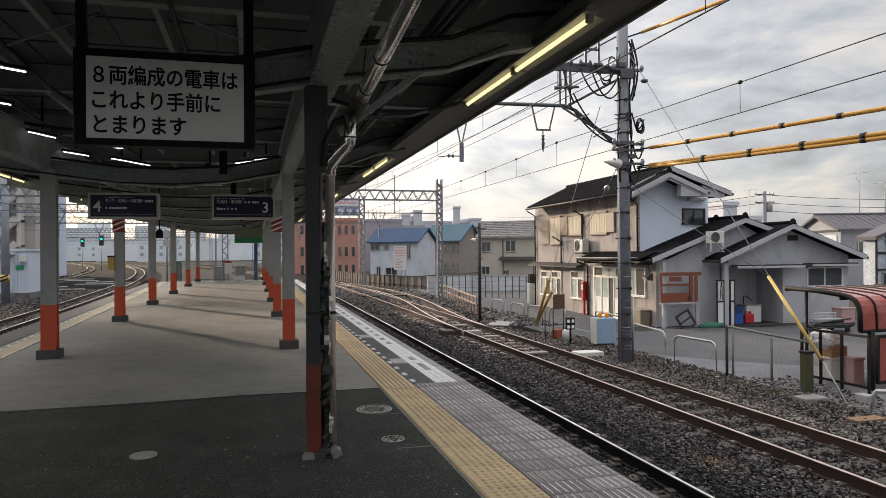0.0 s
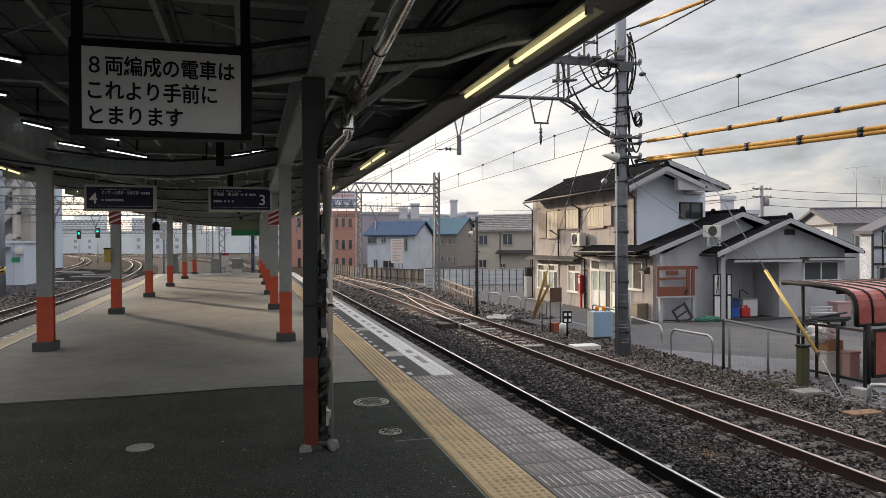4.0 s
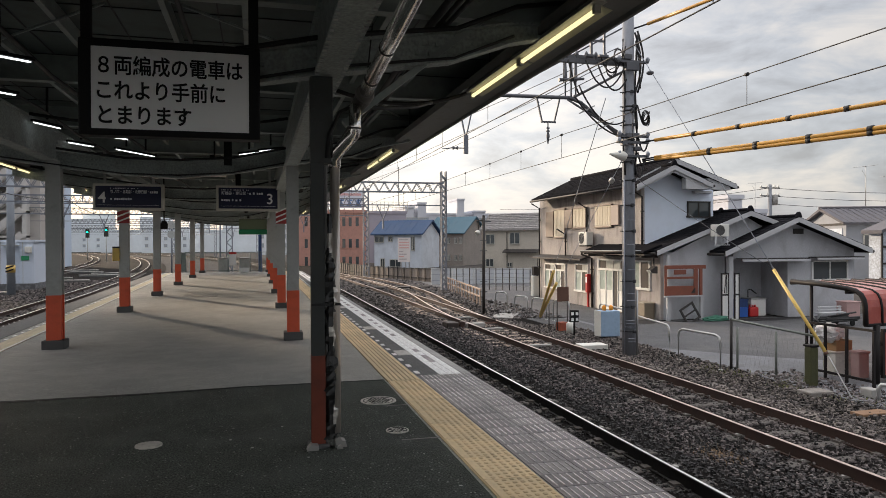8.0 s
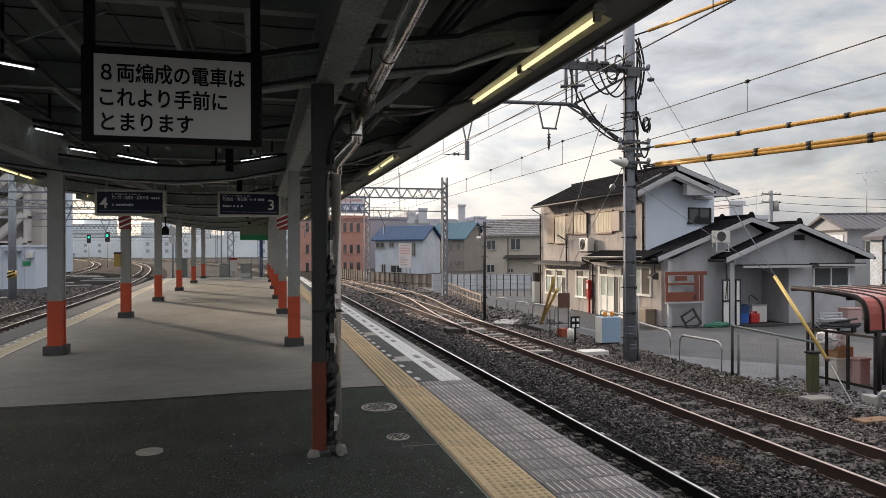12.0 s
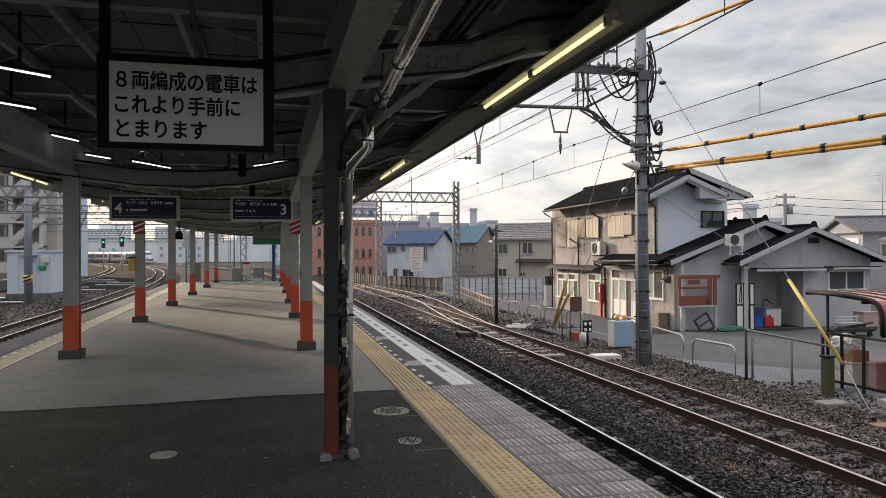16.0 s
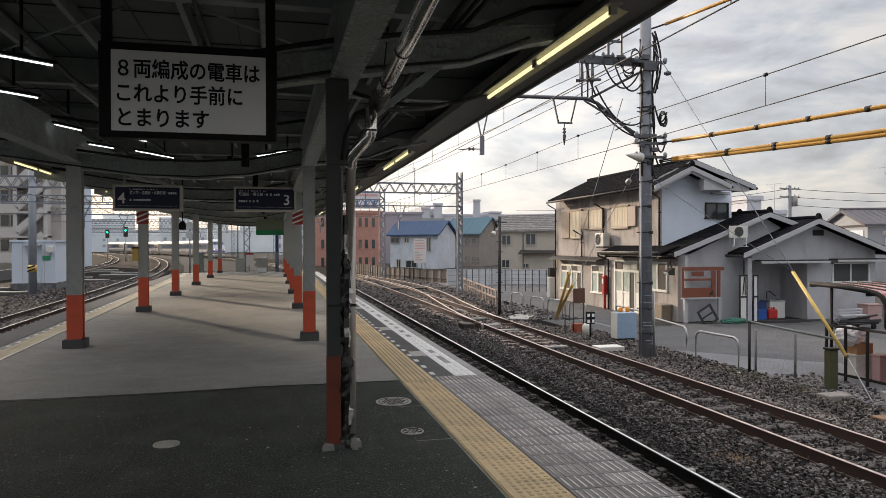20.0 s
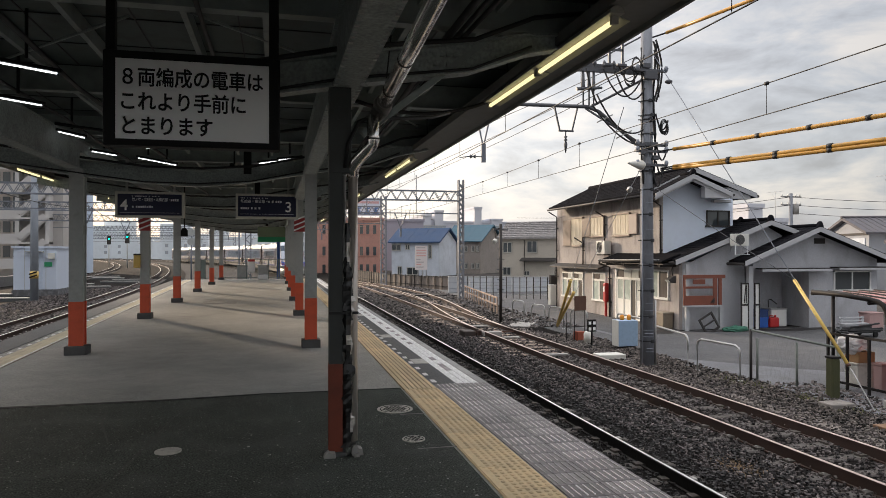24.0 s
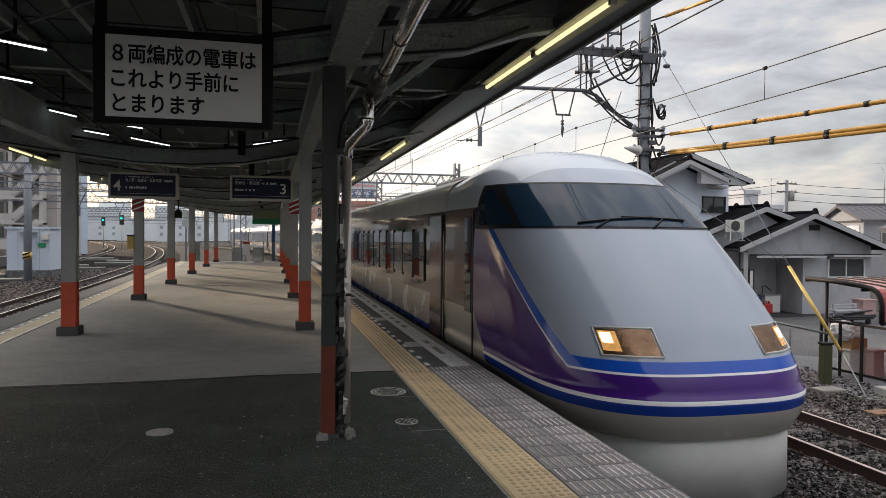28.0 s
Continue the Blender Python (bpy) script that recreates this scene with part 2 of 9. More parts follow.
M_BALLAST_SIDE = mat("lane_stone", (0.122, 0.105, 0.095), 0.9, vary=0.4, scale=4, bump=0.3, random_tint=1.0)
M_BALLAST = mat("ballast_stone", (0.078, 0.067, 0.065), 0.85, vary=0.4, scale=4, bump=0.3, random_tint=1.0)
# paler stone for the line farther along
M_BALLAST_FAR = mat("pale_ballast_stone", (0.135, 0.120, 0.115), 0.9, vary=0.4, scale=4, bump=0.3, random_tint=1.0)
# bed near black: the shade in the gaps between stones is its colour
M_BALLAST_BED_SHADE = mat("ballast_bed_shade", (0.010, 0.0085, 0.008), 0.95, vary=0.8, scale=14, bump=1.0, bump_scale=24, spec=0.05)
M_GROUND = mat("road_asphalt", (0.098, 0.098, 0.102), 0.9, vary=0.4, scale=0.5, bump=0.4, bump_scale=80, dirt=0.4, dirt_color=(0.16, 0.155, 0.15), grain=(60, 0.9), spec=0.2)
M_OIL = mat("damp_oily_asphalt", (0.028, 0.026, 0.026), 0.75, vary=0.5, scale=1.5, dirt=0.5, dirt_color=(0.06, 0.058, 0.056), spec=0.2)
M_VERGE = mat("verge_concrete", (0.150, 0.153, 0.165), 0.85, vary=0.5, scale=0.9, bump=0.4, dirt=0.55, dirt_color=(0.10, 0.10, 0.095), grain=(40, 0.5))
M_SOIL = mat("soil_and_gravel", (0.066, 0.062, 0.059), 1.0, vary=0.6, scale=2.0, bump=0.8, bump_scale=30, spec=0.03)


# ---- mesh tools ----
def box(bm, x0, y0, z0, x1, y1, z1):
    v = [bm.verts.new(p) for p in ((x0, y0, z0), (x1, y0, z0), (x1, y1, z0), (x0, y1, z0), (x0, y0, z1), (x1, y0, z1), (x1, y1, z1), (x0, y1, z1))]
    for f in ((0, 3, 2, 1), (4, 5, 6, 7), (0, 1, 5, 4), (1, 2, 6, 5), (2, 3, 7, 6), (3, 0, 4, 7)):
        bm.faces.new([v[i] for i in f])
    return bm


def boxes(*lots):
    bm = bmesh.new()
    for lot in lots:
        box(bm, *lot)
    return bm


def rounded(bm, width=0.01, segments=2):
    bmesh.ops.bevel(bm, geom=list(bm.edges), offset=width, segments=segments, affect="EDGES", profile=0.5)
    return bm


def rbox(x0, y0, z0, x1, y1, z1, r=0.01, segments=2):
    return rounded(box(bmesh.new(), x0, y0, z0, x1, y1, z1), r, segments)


def tube(bm, points, r, n=8, caps=True):
    """A round bar along a line of points; r is one radius or one for each point."""
    pts = [Vector(p) for p in points]
    rs = r if isinstance(r, (list, tuple)) else [r] * len(pts)
    rings = []
    for i, p in enumerate(pts):
        d = (pts[min(i + 1, len(pts) - 1)] - pts[max(i - 1, 0)]).normalized()
        side = d.cross(Vector((0, 0, 1)))
        if side.length < 1e-3:
            side = Vector((1, 0, 0))
        side.normalize()
        up = side.cross(d)
        rings.append([bm.verts.new(p + rs[i] * (math.cos(2 * math.pi * k / n) * side + math.sin(2 * math.pi * k / n) * up)) for k in range(n)])
    for a, b in zip(rings, rings[1:]):
        for k in range(n):
            f = bm.faces.new((a[k], a[(k + 1) % n], b[(k + 1) % n], b[k]))
            f.smooth = n > 4
    if caps:
        bm.faces.new(rings[0])
        bm.faces.new(rings[-1][::-1])
    return bm


def bar(bm, a, b, w, h):
    """A square bar from a to b, w wide and h high."""
    a, b = Vector(a), Vector(b)
    d = (b - a).normalized()
    side = d.cross(Vector((0, 0, 1)))
    if side.length < 1e-3:
        side = Vector((1, 0, 0))
    side.normalize()
    up = side.cross(d)
    v = [bm.verts.new(p + side * sx * w / 2 + up * sz * h / 2) for p in (a, b) for sx, sz in ((-1, -1), (1, -1), (1, 1), (-1, 1))]
    for f in ((0, 1, 2, 3), (7, 6, 5, 4), (0, 4, 5, 1), (1, 5, 6, 2), (2, 6, 7, 3), (3, 7, 4, 0)):
        bm.faces.new([v[i] for i in f])
    return bm


def prism(bm, outline, axis, a, b):
    """Extrudes an outline of 2D points along x, y or z from a to b."""
    def at(p, t):
        return {"x": (t, p[0], p[1]), "y": (p[0], t, p[1]), "z": (p[0], p[1], t)}[axis]
    va, vb = [bm.verts.new(at(p, a)) for p in outline], [bm.verts.new(at(p, b)) for p in outline]
    n = len(outline)
    for i in range(n):
        bm.faces.new((va[i], va[(i + 1) % n], vb[(i + 1) % n], vb[i]))
    bm.faces.new(va[::-1])
    bm.faces.new(vb)
    return bm


def wire(a, b, sag=0.0, n=10):
    a, b = Vector(a), Vector(b)
    return [a.lerp(b, i / n) - Vector((0, 0, sag * 4 * (i / n) * (1 - i / n))) for i in range(n + 1)]


def mesh_of(bm, name, material):
    bmesh.ops.recalc_face_normals(bm, faces=bm.faces)
    me = bpy.data.meshes.new(name)
    bm.to_mesh(me)
    bm.free()
    for m in (material if isinstance(material, (list, tuple)) else [material]):
        me.materials.append(m)
    return me


def part(name, bm, material, parent, label=""):
    ob = new(name, mesh_of(bm, name, material))
    ob.parent = parent
    if label:
        ob["label"] = label
    return ob


def pieces(name, lots, material, parent, label=""):
    for lot in lots:
        part(name, boxes(lot), material, parent, label)


def shared(name, me, parent, m):
    ob = new(name, me)
    ob.parent = parent
    ob.matrix_local = m
    return ob


def thing(name, label, category, m=None, group="", kind=""):
    ob = tagged(new(name), label, category, group, kind)
    ob.empty_display_size = 0.2
    if m is not None:
        ob.matrix_world = m
    return ob


def solid(name, bm, material, label, category, group="", kind=""):
    return tagged(new(name, mesh_of(bm, name, material)), label, category, group, kind)


def structure(name, bm, material, label, category="structure"):
    return solid(name, bm, material, label, category, kind="structure")


# ---- lines of the plan ----
RAIL = -1.05            # top of rail; the platform is 0
BED = -1.22
ROAD = -1.20


def main_x(y):
    return 4.06 - (0.00112 * (y - 35) ** 2 if y > 35 else 0.0)


def left_x(y):
    return -8.2 - 0.03 * y - (0.0008 * (y - 35) ** 2 if y > 35 else 0.0)


def mid_x(y):
    return 7.20 - (0.0006 * (y - 30) ** 2 if y > 30 else 0.0)


def branch_x(y):
    """The track that leaves the middle one at the turnout and bows out to the right before it swings back."""
    if y < 22:
        return 7.20
    u = (y - 22) / 20.0
    return 7.20 + 1.35 * (3 * u * u - 2 * u ** 3) if u < 1 else 8.55 - 0.0052 * (y - 42) ** 2


def along(fx, y0, y1, step):
    n = max(2, int((y1 - y0) / step) + 1)
    out = []
    for i in range(n):
        y = y0 + (y1 - y0) * i / (n - 1)
        d = (fx(y + 0.05) - fx(y - 0.05)) / 0.1
        out.append((fx(y), y, d))
    return out


# ---- ground ----
def build_ground():
    bm = bmesh.new()
    g = 900.0
    vs = [bm.verts.new(p) for p in ((-g, -300, -1.30), (g, -300, -1.30), (g, 2000, -1.30), (-g, 2000, -1.30))]
    bm.faces.new(vs)
    structure("ground", bm, M_SOIL, "bare soil and gravel of the surrounding land", "ground")
    bm = bmesh.new()
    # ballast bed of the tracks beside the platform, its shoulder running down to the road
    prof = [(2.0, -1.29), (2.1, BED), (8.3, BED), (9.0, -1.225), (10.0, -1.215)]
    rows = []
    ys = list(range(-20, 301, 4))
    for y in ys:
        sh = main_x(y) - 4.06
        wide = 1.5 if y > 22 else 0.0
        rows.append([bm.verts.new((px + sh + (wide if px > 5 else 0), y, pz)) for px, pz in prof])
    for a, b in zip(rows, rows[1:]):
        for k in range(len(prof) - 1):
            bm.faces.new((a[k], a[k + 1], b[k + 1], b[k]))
    structure("track_bed", bm, M_BALLAST_BED_SHADE, "dark brown ballast bed under the tracks", "ballast")
    bm = bmesh.new()
    rows = []
    for y in ys:
        x = left_x(y)
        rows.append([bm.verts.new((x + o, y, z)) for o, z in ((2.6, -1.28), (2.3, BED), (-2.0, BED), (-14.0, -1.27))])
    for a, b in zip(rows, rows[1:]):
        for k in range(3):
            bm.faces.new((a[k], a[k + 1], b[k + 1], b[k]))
    structure("track_bed", bm, M_BALLAST_BED_SHADE, "brown ballast bed of the curving track", "ballast")
    bm = boxes((9.95, -20, -1.5, 13.75, 70, ROAD), (13.75, -20, -1.5, 60, 21.9, ROAD - 0.005), (13.75, 33.3, -1.5, 60, 69.5, ROAD - 0.005), (9.45, 21.0, -1.5, 9.95, 70, ROAD - 0.003))
    structure("verge", prism(bmesh.new(), [(9.93, 6), (9.93, 16.4), (10.53, 15.67), (11.37, 14.62), (12.24, 13.8), (16.5, 9.9), (16.5, 6)], "z", ROAD - 0.05, ROAD + 0.008), M_VERGE, "worn pale verge between the stones and the lane", "verge")
    for pts in ([(13.78, 21.5), (15.3, 21.35), (16.4, 21.1), (17.6, 20.9), (18.9, 21.2), (19.4, 21.6), (16.0, 21.62)], [(11.8, 21.4), (12.8, 21.1), (13.6, 21.6), (13.3, 22.4), (12.4, 22.1)], [(16.9, 21.9), (18.6, 21.9), (18.5, 22.7), (17.4, 22.9)]):
        structure("oil_stain", prism(bmesh.new(), pts, "z", ROAD - 0.02, ROAD + 0.004), M_OIL, "dark damp stain on the asphalt at the house foot", "stain")
    structure("gutter", boxes((10.76, 20, ROAD - 0.05, 11.0, 45, ROAD + 0.006)), M_VERGE, "pale concrete gutter along the lane", "gutter")
    structure("road", bm, M_GROUND, "grey worn asphalt of the lane and forecourt", "road")


build_ground()


def build_track(fx, y0, y1, name, label, polished, sleeper_to, web=None, timbers=None):
    web = web or M_RAIL
    track = thing(name, label, "railway track", kind="structure")
    pts = along(fx, y0, y1, 1.5)
    for side in (-1, 1):
        for z0, z1, w, m, nm in ((RAIL - 0.15, RAIL - 0.012, 0.05, web, "rail"), (RAIL - 0.03, RAIL - 0.003, 0.066, web, "rail_head"), (RAIL - 0.006, RAIL, 0.036 if polished is M_RAIL_TOP else 0.052, polished, "running_band"), (RAIL - 0.165, RAIL - 0.145, 0.13, web, "rail_foot")):
            bm = bmesh.new()
            prev = None
            for x, y, d in pts:
                k = 1 / math.hypot(1, d)
                n = Vector((k, -d * k, 0))
                c = Vector((x, y, 0)) + n * side * 0.5665
                ring = [bm.verts.new((*(c + n * o).xy, z)) for o, z in ((-w / 2, z0), (w / 2, z0), (w / 2, z1), (-w / 2, z1))]
                if prev:
                    for q in range(4):
                        bm.faces.new((prev[q], prev[(q + 1) % 4], ring[(q + 1) % 4], ring[q]))
                prev = ring
            part(nm, bm, m, track)
    me = mesh_of(rbox(-1.0, -0.11, -0.16, 1.0, 0.11, 0, 0.02, 1), "sleeper", M_SLEEPER)
    tan = mesh_of(rbox(-1.15, -0.12, -0.16, 1.15, 0.12, 0.012, 0.02, 1), "sleeper", M_TIMBER)
    clip = mesh_of(boxes((-0.70, -0.06, 0, -0.44, 0.06, 0.03), (0.44, -0.06, 0, 0.70, 0.06, 0.03)), "rail_clip", M_SLEEPER)
    cap = mesh_of(boxes((-0.685, -0.025, 0.03, -0.645, 0.025, 0.05), (0.645, -0.025, 0.03, 0.685, 0.025, 0.05)), "clip_cap", M_TILE_BAR)
    dim_cap = mesh_of(boxes((-0.68, -0.018, 0.03, -0.65, 0.018, 0.045), (0.65, -0.018, 0.03, 0.68, 0.018, 0.045)), "clip_cap", M_CONCRETE)
    y = y0
    while y < sleeper_to:
        d = (fx(y + 0.05) - fx(y - 0.05)) / 0.1
        m = pose(fx(y), y, RAIL - 0.155, 0, 0, -math.degrees(math.atan(d)))
        shared("sleeper", tan if timbers and timbers[0] < y < timbers[1] else me, track, m)
        if y < 30:
            shared("rail_clip", clip, track, m)
            if polished is M_RAIL_TOP:
                shared("clip_cap", cap, track, m)
            elif y < 17:
                shared("clip_cap", dim_cap, track, m)
        y += 0.62
    return track


M_TIMBER = mat("turnout_timber", (0.27, 0.21, 0.165), 0.85, vary=0.35, scale=4, dirt=0.4, dirt_color=(0.09, 0.06, 0.045), random_tint=0.2)
M_RAIL_DULL = mat("rail_head_dull", (0.54, 0.44, 0.385), 0.40, 0.4, vary=0.3, scale=5)
# sun glancing off the branch rails is painted in as a bright tan
M_RAIL_SUNLIT = mat("rail_head_sunlit", (0.80, 0.68, 0.59), 0.45, 0.25, vary=0.25, scale=5)
build_track(main_x, -6, 260, "main_track", "railway track beside the platform with polished rails", M_RAIL_TOP, 60, M_RAIL_DARK)
build_track(mid_x, -2, 75, "middle_track", "rusty railway track on dark ballast", M_RAIL_DULL, 45, None, (17.5, 32.0))
build_track(branch_x, 22.5, 62, "branch_track", "rusty track leaving through a turnout", M_RAIL_SUNLIT, 52, None, (28.0, 40.0))
build_track(lambda y: left_x(y) - 7.5, 72, 250, "outer_track", "outer railway track curving away behind the white hut", M_RAIL_TOP, 110)
build_track(left_x, 8, 260, "curved_track", "railway track curving away past the white hut", M_RAIL_TOP, 75)


# ---- platform ----
EDGE_R, EDGE_L = 2.44, -4.70
END_Y = 41.5


def left_edge(y):
    return -4.50 - 0.031 * max(0.0, y - 8)


def build_platform():
    n = 12
    ys = [-24 + (END_Y + 24) * i / n for i in range(n + 1)]
    bm = bmesh.new()
    outline = [(EDGE_R, -24), (EDGE_R, END_Y)] + [(left_edge(y), y) for y in reversed(ys)]
    prism(bm, outline, "z", -0.25, -0.004)
    body = structure("platform", bm, M_ASPHALT_PALE, "station platform with pale grey asphalt and a dark patch", "platform")
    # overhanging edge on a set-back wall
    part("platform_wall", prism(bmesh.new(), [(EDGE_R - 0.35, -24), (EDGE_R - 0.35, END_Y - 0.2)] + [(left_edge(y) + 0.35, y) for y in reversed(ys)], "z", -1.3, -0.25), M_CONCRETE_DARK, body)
    part("dark_patch", prism(bmesh.new(), [(-4.0, -24), (1.37, -24), (1.37, 7.90), (-0.2, 7.93), (-1.2, 7.84), (-4.05, 7.86)], "z", -0.01, 0.0), M_ASPHALT, body, "newer dark asphalt patch")
    part("edge_strip", boxes((1.79, 8.02, -0.02, 2.06, END_Y, 0.0)), M_ASPHALT_MID, body)
    part("edge_strip", prism(bmesh.new(), [(left_edge(y) + 0.01, y) for y in ys] + [(left_edge(y) + 0.52, y) for y in reversed(ys)], "z", -0.02, 0.004), M_ASPHALT_MID, body)
    return body


platform = build_platform()


def build_tactile():
    """Yellow blocks with raised dots and the raised guide bar on the side away from the track."""
    w, l = 0.385, 0.49
    bm = boxes((0, 0.004, -0.02, w, l - 0.004, 0.004))
    for r in range(8):
        for c in range(6):
            x, y = 0.085 + c * 0.054, 0.032 + r * 0.061
            box(bm, x - 0.012, y - 0.014, 0.004, x + 0.012, y + 0.014, 0.009)
    box(bm, 0.012, 0.01, 0.004, 0.034, l - 0.01, 0.010)
    near = mesh_of(bm, "tactile_block", M_YELLOW)
    # dots a little darker than the block
    near.materials.append(M_YELLOW_LOW)
    for f in near.polygons[6:-6]:
        f.material_index = 1
    bm = boxes((0, 0.002, -0.02, w, l - 0.002, 0.002))
    for c in range(6):
        box(bm, 0.064 + c * 0.054, 0.002, 0.002, 0.103 + c * 0.054, l - 0.002, 0.010)
    box(bm, 0.006, 0.002, 0.002, 0.048, l - 0.002, 0.011)
    # base between the bars much darker than the bars
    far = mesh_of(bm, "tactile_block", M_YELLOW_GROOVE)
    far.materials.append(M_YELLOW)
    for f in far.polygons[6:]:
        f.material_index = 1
    # the strip along the other edge is worn smooth, with a pale line on its inner side
    bm = boxes((0, 0.002, -0.02, 0.30, l - 0.002, 0.003))
    box(bm, 0.004, 0.002, 0.003, 0.034, l - 0.002, 0.008)
    box(bm, 0.10, 0.002, 0.003, 0.17, l - 0.002, 0.007)
    box(bm, 0.20, 0.002, 0.003, 0.27, l - 0.002, 0.007)
    pale = mesh_of(bm, "tactile_block", M_YELLOW_PALE)
    pale.materials.append(M_WHITE_LINE)
    for f in pale.polygons[6:12]:
        f.material_index = 1
    y = -5.94
    while y < END_Y - 0.5:
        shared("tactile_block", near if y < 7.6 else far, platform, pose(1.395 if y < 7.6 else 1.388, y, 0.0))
        a = math.degrees(math.atan(-0.031))
        if y > 8:
            shared("tactile_block", pale, platform, pose(left_edge(y) + 0.97, y, 0.0, 0, 0, -a) @ Matrix.Scale(-1, 4, (1, 0, 0)))
        y += l
    # white dashes beside the blocks
    dash = mesh_of(boxes((0, 0, -0.003, 0.055, 0.16, 0.006)), "white_dash", M_WHITE_LINE)
    for i in range(70):
        y = 8.15 + i * 0.48
        shared("white_dash", dash, platform, pose(1.80, y, 0.0))
        shared("white_dash", dash, platform, pose(left_edge(y) + 0.60, y, 0.0) @ Matrix.Diagonal((0.8, 0.7, 1, 1)))


M_EDGE = mat("edge_concrete_worn", (0.36, 0.35, 0.34), 0.8, vary=0.4, scale=4, bump=0.3, dirt=0.4, dirt_color=(0.15, 0.14, 0.13), random_tint=0.15)


def build_edge_tiles():
    """Grey edge tiles with rows of pale raised bars, and beyond them the white blocks of the platform edge."""
    bm = boxes((0.003, 0.004, -0.03, 0.317, 0.241, 0.003))
    tile = mesh_of(bm, "edge_tile", M_TILE)
    bm = bmesh.new()
    for c in range(6):
        box(bm, 0.028 + c * 0.050, 0.026, 0.003, 0.037 + c * 0.050, 0.219, 0.009)
    bars = mesh_of(bm, "tile_bars", M_TILE_BAR)
    y = -5.94
    while y < 7.95:
        for x in (1.795, 2.115):
            shared("edge_tile", tile, platform, pose(x, y, 0.0))
            shared("tile_bars", bars, platform, pose(x, y, 0.0))
        y += 0.245
    wide = mesh_of(rounded(boxes((0, 0.004, -0.03, 0.10, 0.296, 0.004)), 0.003, 1), "white_block", M_WHITE_LINE)
    edge = mesh_of(rounded(boxes((0, 0.004, -0.08, 0.12, 0.596, 0.004)), 0.004, 1), "edge_block", M_EDGE)
    grey = mesh_of(rounded(boxes((0, 0.004, -0.03, 0.10, 0.296, 0.002)), 0.003, 1), "grey_block", M_TILE)
    narrow = mesh_of(boxes((0, 0.002, -0.03, 0.07, 0.298, 0.003)), "white_block", M_WHITE_LINE)
    rnd = random.Random(12)
    for i in range(110):
        y = 8.0 + i * 0.30
        shared("white_block", wide, platform, pose(2.06, y, 0.0))
        if rnd.random() < 0.35:
            shared("grey_block", grey, platform, pose(2.165, y, 0.0) @ Matrix.Diagonal((0.7, 1, 1, 1)))
        else:
            shared("white_block", narrow, platform, pose(2.165, y, 0.0))
        shared("white_block", wide, platform, pose(2.24, y, 0.0) @ Matrix.Diagonal((0.9, 1, 1, 1)))
        if i % 2 == 0:
            shared("edge_block", edge, platform, pose(2.335, y, 0.0) @ Matrix.Diagonal((0.88, 1, 1, 1)))
    plate = mesh_of(rounded(boxes((0, 0, -0.01, 0.20, 0.42, 0.008)), 0.005, 1), "marker_plate", mat("marker_plate", (0.55, 0.53, 0.50), 0.7, dirt=0.3))
    for y in (9.55, 12.6, 17.0, 23.0):
        shared("marker_plate", plate, platform, pose(1.86, y, 0.0))


def build_manhole(x, y, r, label, pierced):
    lid = thing("manhole_cover", label, "manhole cover", pose(x, y, 0.0))
    bm = bmesh.new()
    prism(bm, [(r * math.cos(2 * math.pi * k / 32), r * math.sin(2 * math.pi * k / 32)) for k in range(32)], "z", -0.03, 0.006)
    part("rim", bm, M_MANHOLE, lid)
    if pierced:
        bm = bmesh.new()
        for i in range(-5, 6):
            for j in range(-5, 6):
                px, py = i * 0.036 + (j % 2) * 0.018, j * 0.033
                if math.hypot(px, py) < r * 0.72:
                    prism(bm, [(px - 0.016, py), (px, py - 0.013), (px + 0.016, py), (px, py + 0.013)], "z", 0.006, 0.0085)
        part("hole", bm, M_BLACK, lid)
    bm = bmesh.new()
    for k in range(32):
        a, b = 2 * math.pi * k / 32, 2 * math.pi * (k + 1) / 32
        vs = [bm.verts.new((q * math.cos(t), q * math.sin(t), 0.0095)) for q, t in ((r * 0.90, a), (r, a), (r, b), (r * 0.90, b))]
        bm.faces.new(vs)
    part("ring", bm, M_MANHOLE, lid)
    if pierced:
        groove = [(r * 0.83 * math.cos(2 * math.pi * k / 32), r * 0.83 * math.sin(2 * math.pi * k / 32), 0.006) for k in range(33)]
        part("groove", tube(bmesh.new(), groove, 0.004, 5), M_BLACK, lid)


M_MANHOLE = mat("manhole_steel", (0.62, 0.60, 0.55), 0.55, 0.1, vary=0.3, scale=8, dirt=0.4, dirt_color=(0.12, 0.11, 0.10))
build_manhole(1.13, 6.84, 0.175, "round pierced steel manhole cover in dark asphalt", True)
build_manhole(1.10, 5.71, 0.095, "small round steel valve cover in dark asphalt", True)
build_manhole(-0.83, 5.80, 0.10, "small round steel cover in dark asphalt", False)


